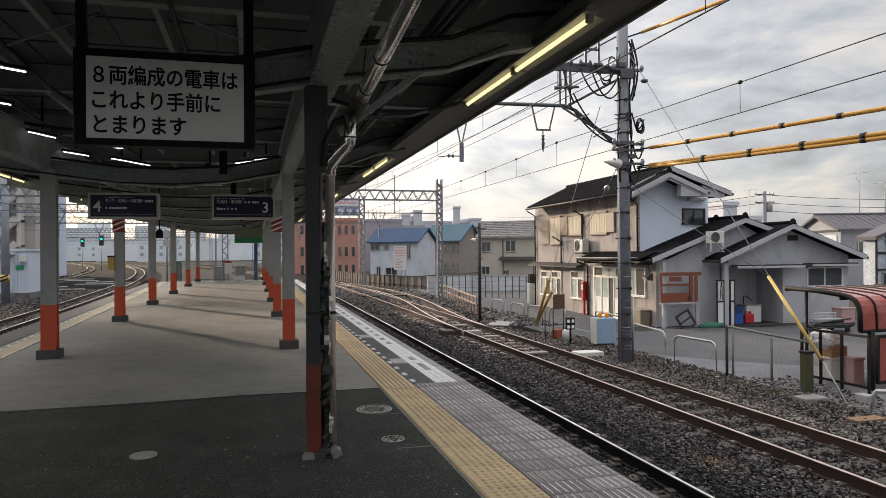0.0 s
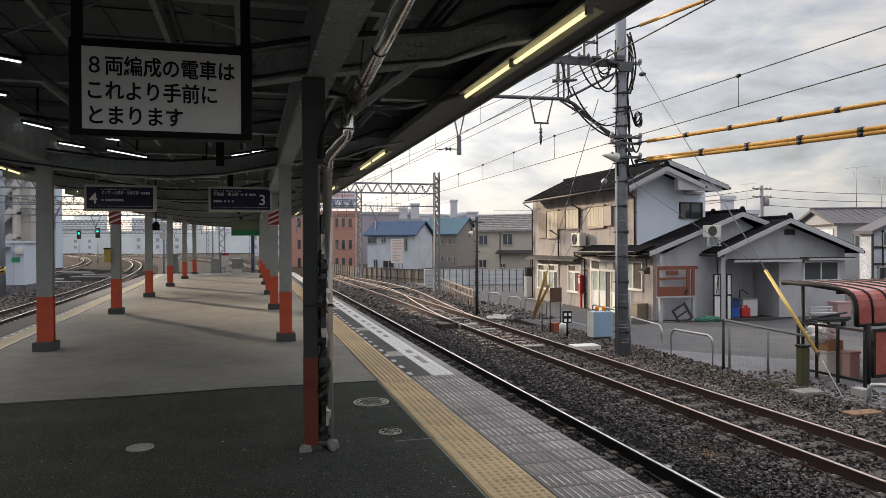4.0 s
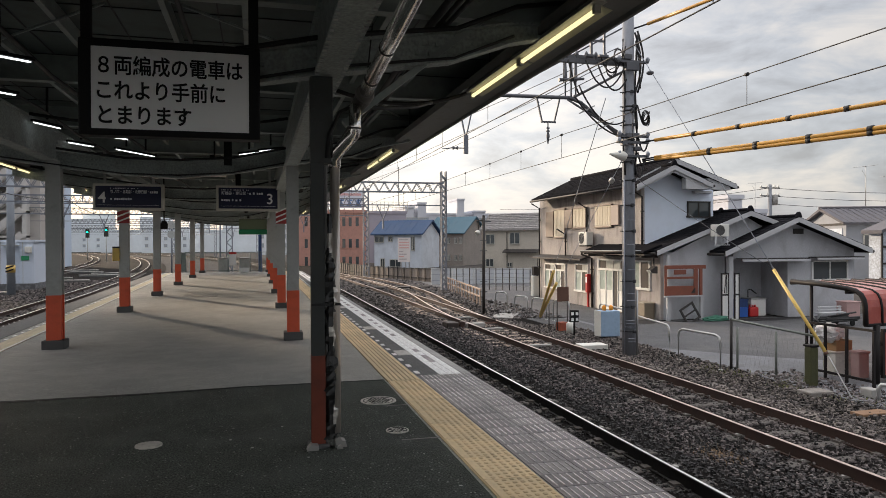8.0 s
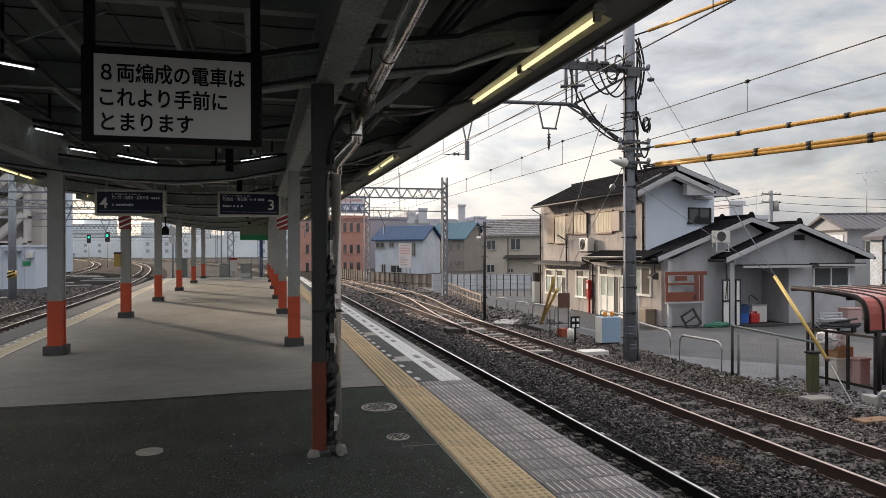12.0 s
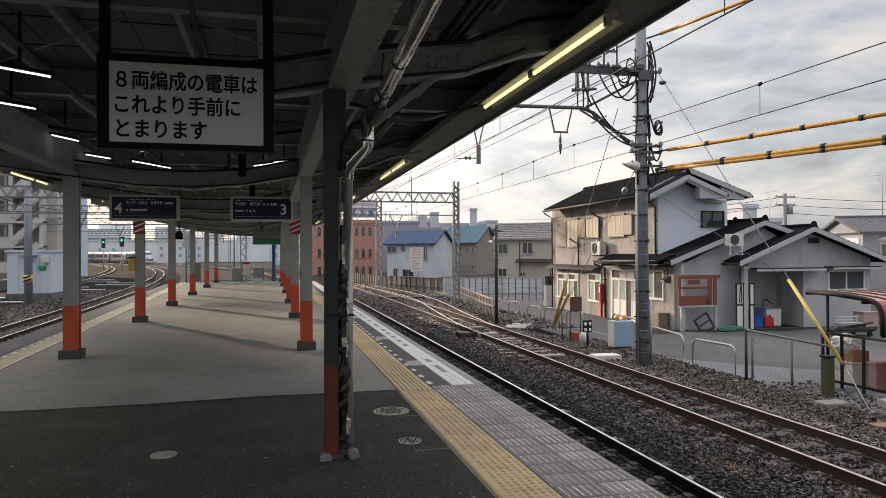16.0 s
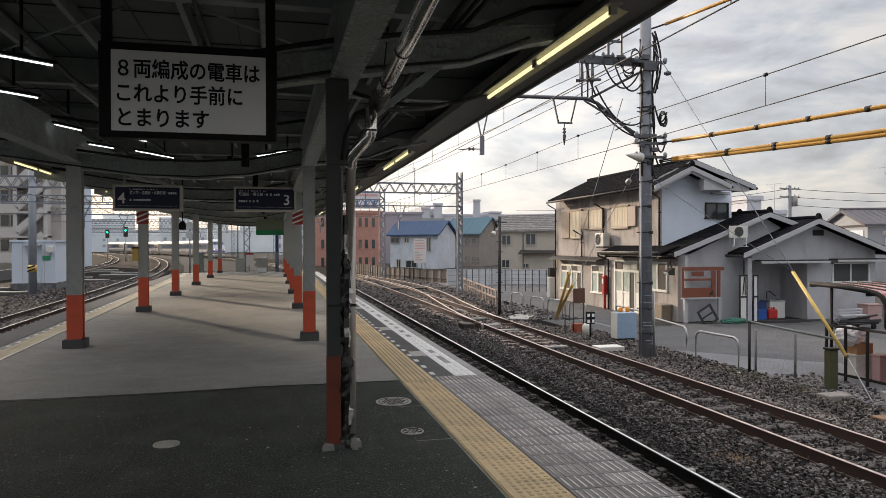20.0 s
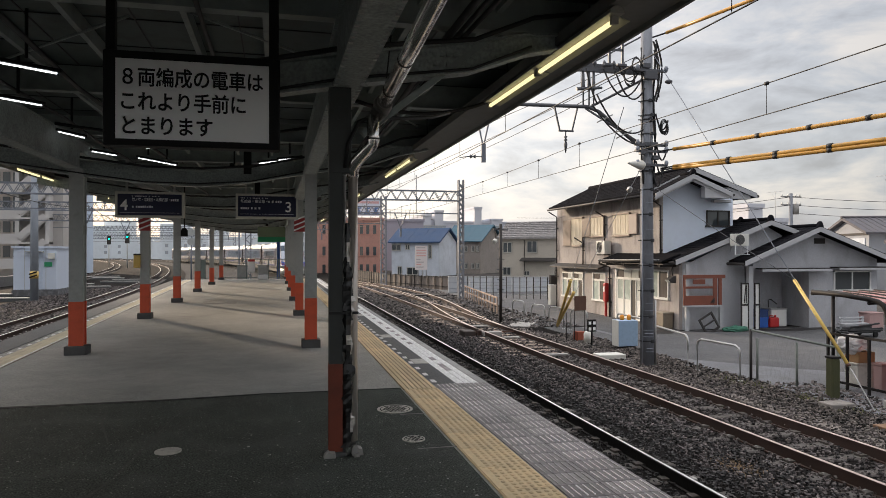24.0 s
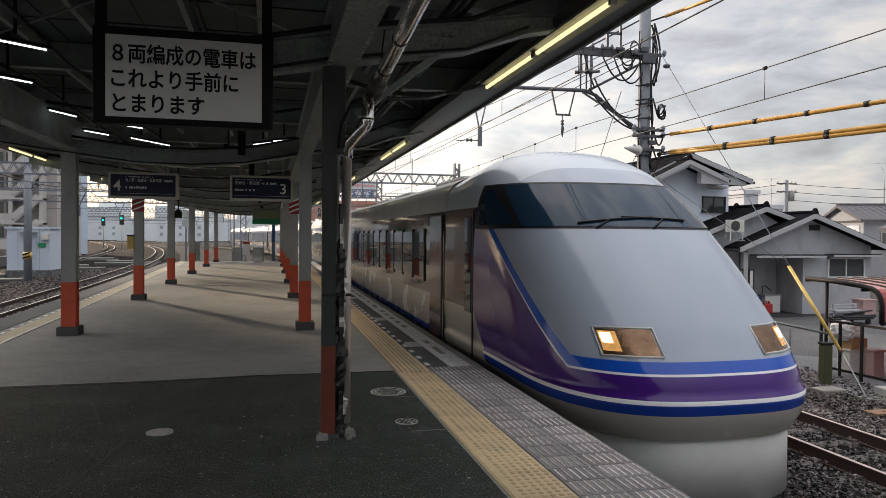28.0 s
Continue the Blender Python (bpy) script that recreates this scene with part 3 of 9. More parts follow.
# ---- columns and canopy ----
def build_column(x, y, w, top, paint=None, foot=None):
    col = thing("platform_column", "grey steel canopy column with a vermilion foot on a dark plinth", "column", pose(x, y, 0), "canopy columns")
    h = w / 2

    def section(z0, z1, g=0.0):
        bm = bmesh.new()
        t = 0.02
        box(bm, -h - g, -h - g, z0, h + g, -h + t + g, z1)
        box(bm, -h - g, h - t - g, z0, h + g, h + g, z1)
        box(bm, -h + 0.02 - g, -h + t, z0, h - 0.02 + g, h - t, z1)
        return bm
    red = 0.70 if foot else 0.80
    part("shaft", section(red, top), paint or M_STEEL_GREY, col)
    part("painted_foot", section(0.0, red, 0.002), foot or M_STEEL_RED, col, "vermilion painted foot")
    g_, t_ = (0.03, 0.03) if foot else (0.055, 0.13)
    part("plinth", rounded(boxes((-h - g_, -h - g_, -0.02, h + g_, h + g_, t_)), 0.012), M_CONCRETE_DARK, col, "dark concrete plinth")
    if foot:
        part("casing", rbox(-0.052, -0.055, 2.16, 0.118, 0.05, top, 0.006), paint, col, "dark steel casing of the column head")
    bm = bmesh.new()
    for i in range(3):
        for s in (-1, 1):
            box(bm, s * h * 0.5 - 0.012, -h - 0.008, top - 0.35 + i * 0.1, s * h * 0.5 + 0.012, -h, top - 0.325 + i * 0.1)
    part("bolts", bm, paint or M_STEEL_GREY, col)["kind"] = "stuff"
    return col


# nearest column's dark paints, its shade worked into both colours
M_STEEL_SHADED = mat("shaded_dark_steel", (0.042, 0.047, 0.045), 0.55, vary=0.25, scale=3, dirt=0.3, dirt_color=(0.03, 0.025, 0.02))
M_STEEL_SHADED_RED = mat("shaded_dark_red_steel", (0.20, 0.042, 0.020), 0.55, vary=0.25, scale=3, dirt=0.35, dirt_color=(0.06, 0.02, 0.015))
ROW_Y = [5.44, 11.70, 17.60, 23.0, 28.8, 35.0, 40.9]
COL_R, COL_L = 0.54, -3.0
BEAM = 2.82
for y in (-0.8,):
    for x in (COL_R, COL_L):
        build_column(x, y, 0.19, BEAM)
for i, y in enumerate(ROW_Y):
    if i:
        build_column(COL_R, y, 0.19, BEAM)
    else:
        build_column(0.432, y, 0.10, BEAM, M_STEEL_SHADED, M_STEEL_SHADED_RED)
    if i:
        build_column(COL_L + (0.035 if i == 1 else 0.0), y, 0.20, BEAM)

CAN_R, CAN_L, CAN_Z = 2.78, -5.45, 3.30
ROOF_Z = 3.66
CAN_Y0, CAN_Y1 = -3.4, 42.5


def build_canopy():
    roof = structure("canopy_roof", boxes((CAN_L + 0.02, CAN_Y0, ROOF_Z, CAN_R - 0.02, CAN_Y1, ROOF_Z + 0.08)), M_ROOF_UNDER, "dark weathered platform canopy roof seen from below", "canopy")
    # thin seams between the flat lining sheets
    bm = bmesh.new()
    for k in range(22):
        box(bm, CAN_L + 0.1, 0.4 + 0.91 * k, ROOF_Z - 0.010, CAN_R - 0.1, 0.415 + 0.91 * k, ROOF_Z - 0.001)
    for k in range(8):
        box(bm, -4.9 + 0.91 * k, CAN_Y0 + 0.1, ROOF_Z - 0.009, -4.888 + 0.91 * k, 20.0, ROOF_Z - 0.001)
    part("lining_seams", bm, M_CABLE, roof)["kind"] = "stuff"
    for x in (CAN_R, CAN_L):
        s = 1 if x > 0 else -1
        part("fascia", boxes((min(x, x - s * 0.03), CAN_Y0, CAN_Z - 0.02, max(x, x - s * 0.03), CAN_Y1, ROOF_Z + 0.12)), M_FASCIA, roof, "dark weathered fascia board")
        part("soffit", boxes((min(x - s * 0.40, x - s * 0.03), CAN_Y0, CAN_Z + 0.02, max(x - s * 0.40, x - s * 0.03), CAN_Y1, CAN_Z + 0.05)), M_FASCIA, roof)
        part("gutter", prism(bmesh.new(), [(x, CAN_Z + 0.02), (x + s * 0.11, CAN_Z + 0.05), (x + s * 0.12, CAN_Z + 0.16), (x, CAN_Z + 0.16)], "y", CAN_Y0, CAN_Y1), M_FASCIA, roof)
        xl = x - s * 0.48
        part("lamp_channel", boxes((xl - 0.06, CAN_Y0, CAN_Z - 0.03, xl + 0.06, CAN_Y1, CAN_Z + 0.06)), M_FASCIA, roof, "dark lamp channel")
        rod = mesh_of(tube(bmesh.new(), [(0, 0, 0), (0, 0, ROOF_Z - CAN_Z - 0.06)], 0.008, 6), "hanger_rod", M_BLACK)
        y = 1.0
        while y < 40:
            shared("hanger_rod", rod, roof, pose(xl, y, CAN_Z + 0.06))
            y += 1.95
    for x in (-5.0, -4.2, -3.6, -2.4, -1.7, -0.75, -0.1, 1.1, 1.75):
        part("purlin", boxes((x - 0.025, CAN_Y0, ROOF_Z - 0.16, x + 0.025, CAN_Y1, ROOF_Z - 0.02)), M_STEEL_CREAM, roof)
    for x in (COL_R - 0.02, COL_L):
        w = 0.112
        for ya, yb, zb in ((CAN_Y0, 11.6, BEAM), (11.6, CAN_Y1, BEAM + (0.24 if x < 0 else 0.0))):
            part("girder", boxes((x - w, ya, zb, x + w, yb, zb + 0.025)), M_GIRDER, roof, "riveted grey steel girder on the columns")
            pieces("girder_web", [(x - 0.085, ya, zb + 0.025, x - 0.07, yb, BEAM + 0.42), (x + 0.07, ya, zb + 0.025, x + 0.085, yb, BEAM + 0.42)], M_GIRDER, roof)
            part("girder_flange", boxes((x - w, ya, BEAM + 0.42, x + w, yb, BEAM + 0.445)), M_GIRDER, roof)
        bm = bmesh.new()
        y = 2.0
        while y < 14:
            for dx in (-0.095, 0.095):
                box(bm, x + dx - 0.012, y, BEAM - 0.010, x + dx + 0.012, y + 0.024, BEAM)
            y += 0.11
        t = part("rivets", bm, M_STEEL_GREY, roof)
        t["kind"] = "stuff"
    rows = []
    for a, b in zip(ROW_Y, ROW_Y[1:] + [46]):
        rows += [(a, True), ((a + b) / 2, False)]
    for y, main in rows:
        if y > 42:
            continue
        if main:
            # gull-winged beam, lowest in the middle of the platform and rising to both eaves
            low = [(-5.3, 3.12), (-4.2, 2.92), (-3.0, 2.735), (-2.0, 2.64), (-1.2, 2.60), (-0.4, 2.685), (0.5, 2.85), (1.5, 3.01), (2.0, 3.19), (2.5, 3.30)]
            if y < 6:
                low = low[4:]
            bm = bmesh.new()
            for (x0, z0), (x1, z1) in zip(low, low[1:]):
                d0, d1 = (0.22 - 0.17 * max(0.0, x - 1.5) for x in (x0, x1))
                for a0, a1, b0, b1, w in ((-0.016, -0.016, 0.0, 0.0, 0.075), (0.0, 0.0, d0, d1, 0.012), (d0, d1, d0 + 0.016, d1 + 0.016, 0.075)):
                    prism(bm, [(x0, z0 + a0), (x1, z1 + a1), (x1, z1 + b1), (x0, z0 + b0)], "y", y - w, y + w)
            part("cross_beam", bm, M_GIRDER, roof, "riveted grey gull-winged cross beam")
            bm = bmesh.new()
            for cx, cz in ((-2.45, 2.76), (-0.15, 2.80), (-4.0, 2.97), (1.2, 3.04)):
                for i in range(4):
                    for j in range(2):
                        x, z = cx + 0.055 * i, cz + 0.075 * j
                        box(bm, x, y - 0.03, z, x + 0.028, y - 0.012, z + 0.028)
            t = part("rivets", bm, M_STEEL_CREAM, roof)
            t["kind"] = "stuff"
            part("beam_cable", tube(bmesh.new(), [(x + 0.03, y - 0.09, z + 0.27 - (0.03 if i % 2 else 0.0)) for i, (x, z) in enumerate(low)], 0.02, 6), M_CABLE, roof)
            part("beam_cable", tube(bmesh.new(), [(x, y - 0.10, z + 0.03 - (0.0 if i % 2 else 0.03)) for i, (x, z) in enumerate(low[1:-1])], 0.012, 6), M_CABLE, roof)
            if y > 6:
                part("hanging_bracket", boxes((-0.52, y - 0.1, 2.80, -0.40, y - 0.08, 3.25)), M_BLACK, roof)
        # rafters: a T section over the full width
        part("rafter", boxes((CAN_L + 0.05, y - 0.012, ROOF_Z - 0.30, CAN_R - 0.05, y + 0.012, ROOF_Z - 0.02)), M_STEEL_CREAM, roof)
        part("rafter_flange", boxes((CAN_L + 0.05, y - 0.06, ROOF_Z - 0.315, CAN_R - 0.05, y + 0.06, ROOF_Z - 0.30)), M_STEEL_CREAM, roof)
        if main:
            for s, x0, x1 in ((1, COL_R, 1.75),):
                part("strut", bar(bmesh.new(), (x0 + s * 0.1, y, BEAM - 0.35), (x1, y, ROOF_Z - 0.31), 0.07, 0.05), M_STEEL_CREAM, roof)
    # thin diagonal tie rods
    for pts in ([(-0.95, 5.7, 3.5), (0.36, 7.16, 3.5)], [(-2.7, 7.9, 3.5), (-1.2, 6.2, 3.5)], [(0.7, 8.2, 3.5), (2.1, 10.6, 3.5)]):
        part("tie_rod", tube(bmesh.new(), pts, 0.012, 6), M_GIRDER, roof)
    # cable runs under the roof
    rnd = random.Random(5)
    for x, z, r in ((1.32, 3.30, 0.03), (1.40, 3.32, 0.018), (1.46, 3.30, 0.02), (-0.55, 3.33, 0.02), (-2.05, 3.34, 0.025), (-2.7, 3.30, 0.02)):
        pts = [(x + rnd.uniform(-0.02, 0.02), yy, z - (0.05 if k % 2 else 0.0) + rnd.uniform(-0.015, 0.015)) for k, yy in enumerate(range(-2, 42, 2))]
        part("conduit", tube(bmesh.new(), pts, r, 6), M_CABLE, roof)
    for x0, x1, y, z in ((0.75, 2.3, 7.2, 3.12), (0.75, 2.3, 13.4, 3.16), (-2.7, 0.4, 9.6, 3.16), (-2.7, 0.4, 15.6, 3.14)):
        part("slack_cable", tube(bmesh.new(), wire((x0, y, z), (x1, y + 0.3, z + 0.12), 0.14, 10), 0.022, 6), M_CABLE, roof)
    return roof


M_FASCIA = mat("fascia_dark", (0.19, 0.195, 0.185), 0.65, vary=0.25, scale=1.5, dirt=0.3, dirt_color=(0.10, 0.085, 0.07))
canopy = build_canopy()


def build_lamp_or_slit(x, y, z, length=1.5, n=2, tilt=0.0, glow=None):
    lamp = thing("ceiling_light", "twin fluorescent tube light under the canopy, lit; cool single ones stand in for sky slits", "light", pose(x, y, z, 0, 0, tilt), "canopy lights")
    L = length * n
    # with glow given, a bare bar that stands in for a sky slit
    if glow:
        part("housing", boxes((-0.02, -0.03, 0.03, 0.02, L + 0.03, 0.06)), M_BLACK, lamp)
        part("tube", tube(bmesh.new(), [(0, 0.0, 0.018), (0, L, 0.018)], 0.009, 8), glow, lamp, "glowing tube")
        return lamp
    half = [(0.055 * math.cos(math.pi * i / 8) - 0.01, 0.045 + 0.055 * math.sin(math.pi * i / 8)) for i in range(9)]
    part("housing", prism(bmesh.new(), half, "y", -0.04, L + 0.04), M_LAMP_BODY, lamp)
    for k in range(n):
        a, b = k * length, (k + 1) * length
        part("tube", tube(bmesh.new(), [(0, a + 0.05, 0.012), (0, b - 0.05, 0.012)], 0.019, 10), M_LAMP, lamp, "glowing tube")
        part("reflector", prism(bmesh.new(), [(0.022, 0.040), (0.115, 0.012), (0.118, 0.017), (0.022, 0.046)], "y", a + 0.02, b - 0.02), M_REFLECTOR, lamp, "cream lamp reflector")
        pieces("socket", [(-0.024, a + 0.01, -0.014, 0.024, a + 0.05, 0.05), (-0.024, b - 0.05, -0.014, 0.024, b - 0.01, 0.05)], M_LAMP_BODY, lamp)
    for q in (0.25, L - 0.33):
        part("bracket", boxes((-0.03, q, 0.09, 0.03, q + 0.08, 0.13)), M_LAMP_BODY, lamp)
    return lamp


first = build_lamp_or_slit(2.30, 4.47, 3.17)
for y in (12.1, 19.7, 27.3, 34.9):
    copy_thing(first, pose(2.30, y, 3.17))
for y in (15.2, 22.8, 30.4):
    copy_thing(first, pose(-4.97, y, 3.17))
# added glowing bars in place of the sky slits; no lamps hang here
small = build_lamp_or_slit(-2.31, 6.55, 3.13, 0.50, 1, -52, M_SKY_SLIT)
part("rod", boxes((-0.012, 0.24, 0.10, 0.012, 0.26, 0.53)), M_BLACK, small)
for x, y, a in ((-2.84, 8.04, -44), (-2.82, 10.19, -24), (-2.26, 11.16, -44), (-2.85, 12.06, -32), (-2.29, 12.75, -29), (-2.05, 13.2, -29), (-0.94, 14.12, -144), (-0.31, 13.01, -140), (0.03, 12.46, -134)):
    copy_thing(small, pose(x, y, 3.13, 0, 0, a))


# ---- signs ----
def text_mesh(body, size, name="lettering", weight=0.0):
    cu = bpy.data.curves.new(name, "FONT")
    cu.body, cu.size, cu.extrude, cu.offset = body, size, 0.001, weight
    cu.resolution_u = 3
    tmp = bpy.data.objects.new(name, cu)
    scene.collection.objects.link(tmp)
    me = bpy.data.meshes.new_from_object(tmp.evaluated_get(bpy.context.evaluated_depsgraph_get()))
    bpy.data.objects.remove(tmp)
    bpy.data.curves.remove(cu)
    return me


def lettering(body, size, material, parent, m, label="", width=None, weight=0.0):
    me = text_mesh(body, size, weight=weight)
    me.materials.clear()
    me.materials.append(material)
    ob = new("lettering", me)
    ob.parent = parent
    xs = [v.co.x for v in me.vertices]
    k = width / (max(xs) - min(xs)) if width and xs else 1.0
    ob.matrix_local = m @ Matrix.Diagonal((k, 1, 1, 1))
    if label:
        ob["label"] = label
    return ob


def build_stop_sign():
    """White board in a black case with three lines of black characters."""
    y = 5.30
    sg = thing("stop_position_sign", "white hanging sign with black Japanese lettering in a black frame", "sign", pose(0, y, 0))
    x0, x1, z0, z1 = -1.11, -0.065, 2.355, 2.92
    part("case", rbox(x0 - 0.085, 0.0, z0 - 0.045, x1 + 0.08, 0.16, z1 + 0.06, 0.012), M_BLACK, sg, "black metal case")
    part("board", boxes((x0, -0.008, z0, x1, 0.0, z1)), M_SIGN_WHITE, sg, "white sign face")
    pieces("hanger", [(x0 - 0.07, 0.02, z1, x0 - 0.01, 0.10, 3.6), (x1 + 0.0, 0.02, z1, x1 + 0.07, 0.10, 3.6)], M_BLACK, sg)
    h = (z1 - z0)
    up = Euler((radians(90), 0, 0)).to_matrix().to_4x4()
    for text, u0, u1, row in (("８両編成の電車は", 0.018, 0.935, 0), ("これより手前に", 0.018, 0.825, 1), ("とまります", 0.022, 0.60, 2)):
        zz = z1 - h * (0.315 + 0.305 * row)
        lettering(text, 0.143, M_BLACK, sg, Matrix.Translation((x0 + (x1 - x0) * u0, -0.010, zz)) @ up, width=(x1 - x0) * (u1 - u0), weight=0.0026)


build_stop_sign()


M_SIGN_INK = mat("sign_ink_dim", (0.72, 0.74, 0.80), 0.5, vary=0.1)


def build_platform_sign(x0, x1, number, right):
    y = 16.9
    sg = thing("platform_number_sign", "navy illuminated sign with a white platform number", "sign", pose(0, y, 0), "platform number signs")
    z0, z1 = 2.38, 2.86
    part("frame", boxes((x0 - 0.05, 0, z0 - 0.05, x1 + 0.05, 0.25, z0), (x0 - 0.05, 0, z1, x1 + 0.05, 0.25, z1 + 0.05), (x0 - 0.05, 0, z0, x0, 0.25, z1), (x1, 0, z0, x1 + 0.05, 0.25, z1)), M_SIGN_FRAME, sg, "cream metal frame")
    part("panel", boxes((x0, 0.02, z0, x1, 0.24, z1)), M_SIGN_NAVY, sg, "navy sign face")
    up = Euler((radians(90), 0, 0)).to_matrix().to_4x4()
    white = M_SIGN_WHITE
    lettering(number, 0.34, white, sg, Matrix.Translation((x1 - 0.26 if right else x0 + 0.05, 0.017, z0 + 0.115)) @ up, weight=0.004)
    bm = bmesh.new()
    rnd = random.Random(3 if right else 4)
    o = x0 + 0.06 if right else x0 + 0.30
    names = "新越谷・春日部・" if right else "竹ノ塚・北越谷・北春日部・"
    wide = 0.60 if right else 0.80
    lettering(names, 0.085, M_SIGN_INK, sg, Matrix.Translation((o, 0.017, z0 + 0.325)) @ up, width=wide, weight=0.0015)
    for row, (zz, hh, total) in enumerate(((z0 + 0.42, 0.022, 0.62), (z0 + 0.325, 0.055, 1.38), (z0 + 0.17, 0.05, 0.42))):
        x = o + (wide + 0.02 if row == 1 else 0.0)
        while x < o + total and x < x1 - (0.36 if right else 0.08):
            w = rnd.uniform(0.030, 0.045) if row else rnd.uniform(0.015, 0.03)
            box(bm, x, 0.016, zz, x + w, 0.020, zz + hh * rnd.uniform(0.8, 1.0))
            x += w + rnd.choice((0.010, 0.010, 0.012, 0.045))
    t = part("lettering", bm, M_SIGN_INK, sg)
    t["kind"] = "stuff"
    part("footer_line", boxes((x0 + 0.05, 0.016, z0 + 0.055, x1 - 0.05, 0.020, z0 + 0.060)), M_SIGN_INK, sg)
    pieces("hanger", [(x0 + 0.15, 0.10, z1 + 0.05, x0 + 0.20, 0.15, 3.665), (x1 - 0.20, 0.10, z1 + 0.05, x1 - 0.15, 0.15, 3.665)], M_STEEL_GREY, sg)


build_platform_sign(-3.47, -2.11, "4", False)
build_platform_sign(-0.88, 0.44, "3", True)


# ---- train ----
M_T_WHITE = mat("train_white", (0.66, 0.67, 0.69), 0.22, vary=0.03, scale=1.0, dirt=0.06, dirt_color=(0.5, 0.48, 0.45), coat=0.4)
M_T_BEIGE = mat("train_lower_beige", (0.46, 0.43, 0.38), 0.25, vary=0.05, scale=1.5, dirt=0.15, dirt_color=(0.3, 0.27, 0.22), coat=0.5)
M_T_BROWN = mat("train_window_band", (0.12, 0.078, 0.072), 0.10, vary=0.08, scale=1.0, coat=0.25, spec=0.35)
M_T_GLASS = glass_mat("train_glass", (0.012, 0.030, 0.055), 0.03)
M_T_GLASS.node_tree.nodes["Principled BSDF"].inputs["Specular IOR Level"].default_value = 0.16
M_T_SKIRT = mat("train_skirt", (0.56, 0.555, 0.53), 0.35, vary=0.06, scale=2, dirt=0.15, dirt_color=(0.35, 0.33, 0.3))
M_T_DARK = mat("train_dark", (0.012, 0.012, 0.014), 0.5, vary=0.2, spec=0.2)
M_T_ROOF = mat("train_roof", (0.50, 0.49, 0.47), 0.55, vary=0.15, scale=2, dirt=0.3, dirt_color=(0.28, 0.26, 0.23))
M_T_HEAD = mat("train_headlight", (0.9, 0.75, 0.45), 0.3, vary=0.02, glow=((1.0, 0.72, 0.36), 5.0))
# lamp light caught by the bowl, given as a faint glow of its own
M_T_BOWL = mat("train_lamp_bowl_lit", (0.55, 0.30, 0.10), 0.3, 0.4, vary=1.0, scale=12, glow=((1.0, 0.50, 0.16), 0.30))
M_T_CHROME = mat("train_lamp_bowl", (0.18, 0.105, 0.06), 0.25, 0.7, vary=0.9, scale=7)


def livery():
    """White hood in a grey-blue that holds its shade, lighter crown, blue line sweeping up the flanks, violet flank
    below it, white and blue lines round the nose.
    """
    m = bpy.data.materials.new("train_nose_livery")
    m.use_nodes = True
    nt = m.node_tree
    N, L = nt.nodes.new, nt.links.new
    b = nt.nodes["Principled BSDF"]
    b.inputs["Roughness"].default_value = 0.16
    b.inputs["Specular IOR Level"].default_value = 0.24
    b.inputs["Coat Weight"].default_value, b.inputs["Coat Roughness"].default_value = 0.20, 0.02
    co, sep = N("ShaderNodeTexCoord"), N("ShaderNodeSeparateXYZ")
    L(co.outputs["Object"], sep.inputs[0])

    def op(kind, a, c, clamp=False):
        n = N("ShaderNodeMath")
        n.operation, n.use_clamp = kind, clamp
        for i, v in enumerate((a, c)):
            if isinstance(v, (int, float)):
                n.inputs[i].default_value = v
            else:
                L(v, n.inputs[i])
        return n.outputs[0]

    def step(v, edge):
        return op("MULTIPLY", op("SUBTRACT", v, edge), 300.0, True)

    z, back = sep.outputs[2], op("MULTIPLY", sep.outputs[1], -1.0)
    rise = op("MAXIMUM", op("SUBTRACT", back, 0.82), 0.0)
    line = op("ADD", op("MULTIPLY", rise, 0.615), 1.45)
    above = op("SUBTRACT", z, line)
    col = None
    # hood and bumper tones darkened; the nose's shade sits in these colours
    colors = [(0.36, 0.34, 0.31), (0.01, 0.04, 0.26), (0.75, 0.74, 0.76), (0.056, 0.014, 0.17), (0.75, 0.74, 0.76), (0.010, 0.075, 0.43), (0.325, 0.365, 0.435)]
    masks = [step(z, 1.0), step(z, 1.095), step(z, 1.135), step(above, -0.118), step(above, -0.098), step(above, 0.0)]
    prev = N("ShaderNodeRGB")
    prev.outputs[0].default_value = (*colors[0], 1)
    cur = prev.outputs[0]
    for mask, c in zip(masks, colors[1:]):
        mx = N("ShaderNodeMix")
        mx.data_type = "RGBA"
        L(mask, mx.inputs["Factor"])
        L(cur, mx.inputs[6])
        mx.inputs[7].default_value = (*c, 1)
        cur = mx.outputs[2]
    # the coach body's colours run forward to the cab door
    body = N("ShaderNodeMix")
    body.data_type = "RGBA"
    L(step(z, 1.60), body.inputs["Factor"])
    body.inputs[6].default_value, body.inputs[7].default_value = (0.40, 0.375, 0.33, 1), (0.13, 0.085, 0.08, 1)
    edge = op("ADD", op("MULTIPLY", op("MINIMUM", op("SUBTRACT", z, 1.60), 0.0), 0.9), 3.55)
    joint = N("ShaderNodeMix")
    joint.data_type = "RGBA"
    L(op("MULTIPLY", op("MULTIPLY", step(op("SUBTRACT", back, edge), 0.0), step(z, 0.86)), op("SUBTRACT", 1.0, step(z, 2.98))), joint.inputs["Factor"])
    L(cur, joint.inputs[6])
    L(body.outputs[2], joint.inputs[7])
    cur = joint.outputs[2]
    # crown keeps a lighter tone of the hood's white
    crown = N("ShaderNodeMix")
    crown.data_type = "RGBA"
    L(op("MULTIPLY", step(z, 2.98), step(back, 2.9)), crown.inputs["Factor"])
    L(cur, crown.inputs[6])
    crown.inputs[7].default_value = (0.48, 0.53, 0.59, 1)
    cur = crown.outputs[2]
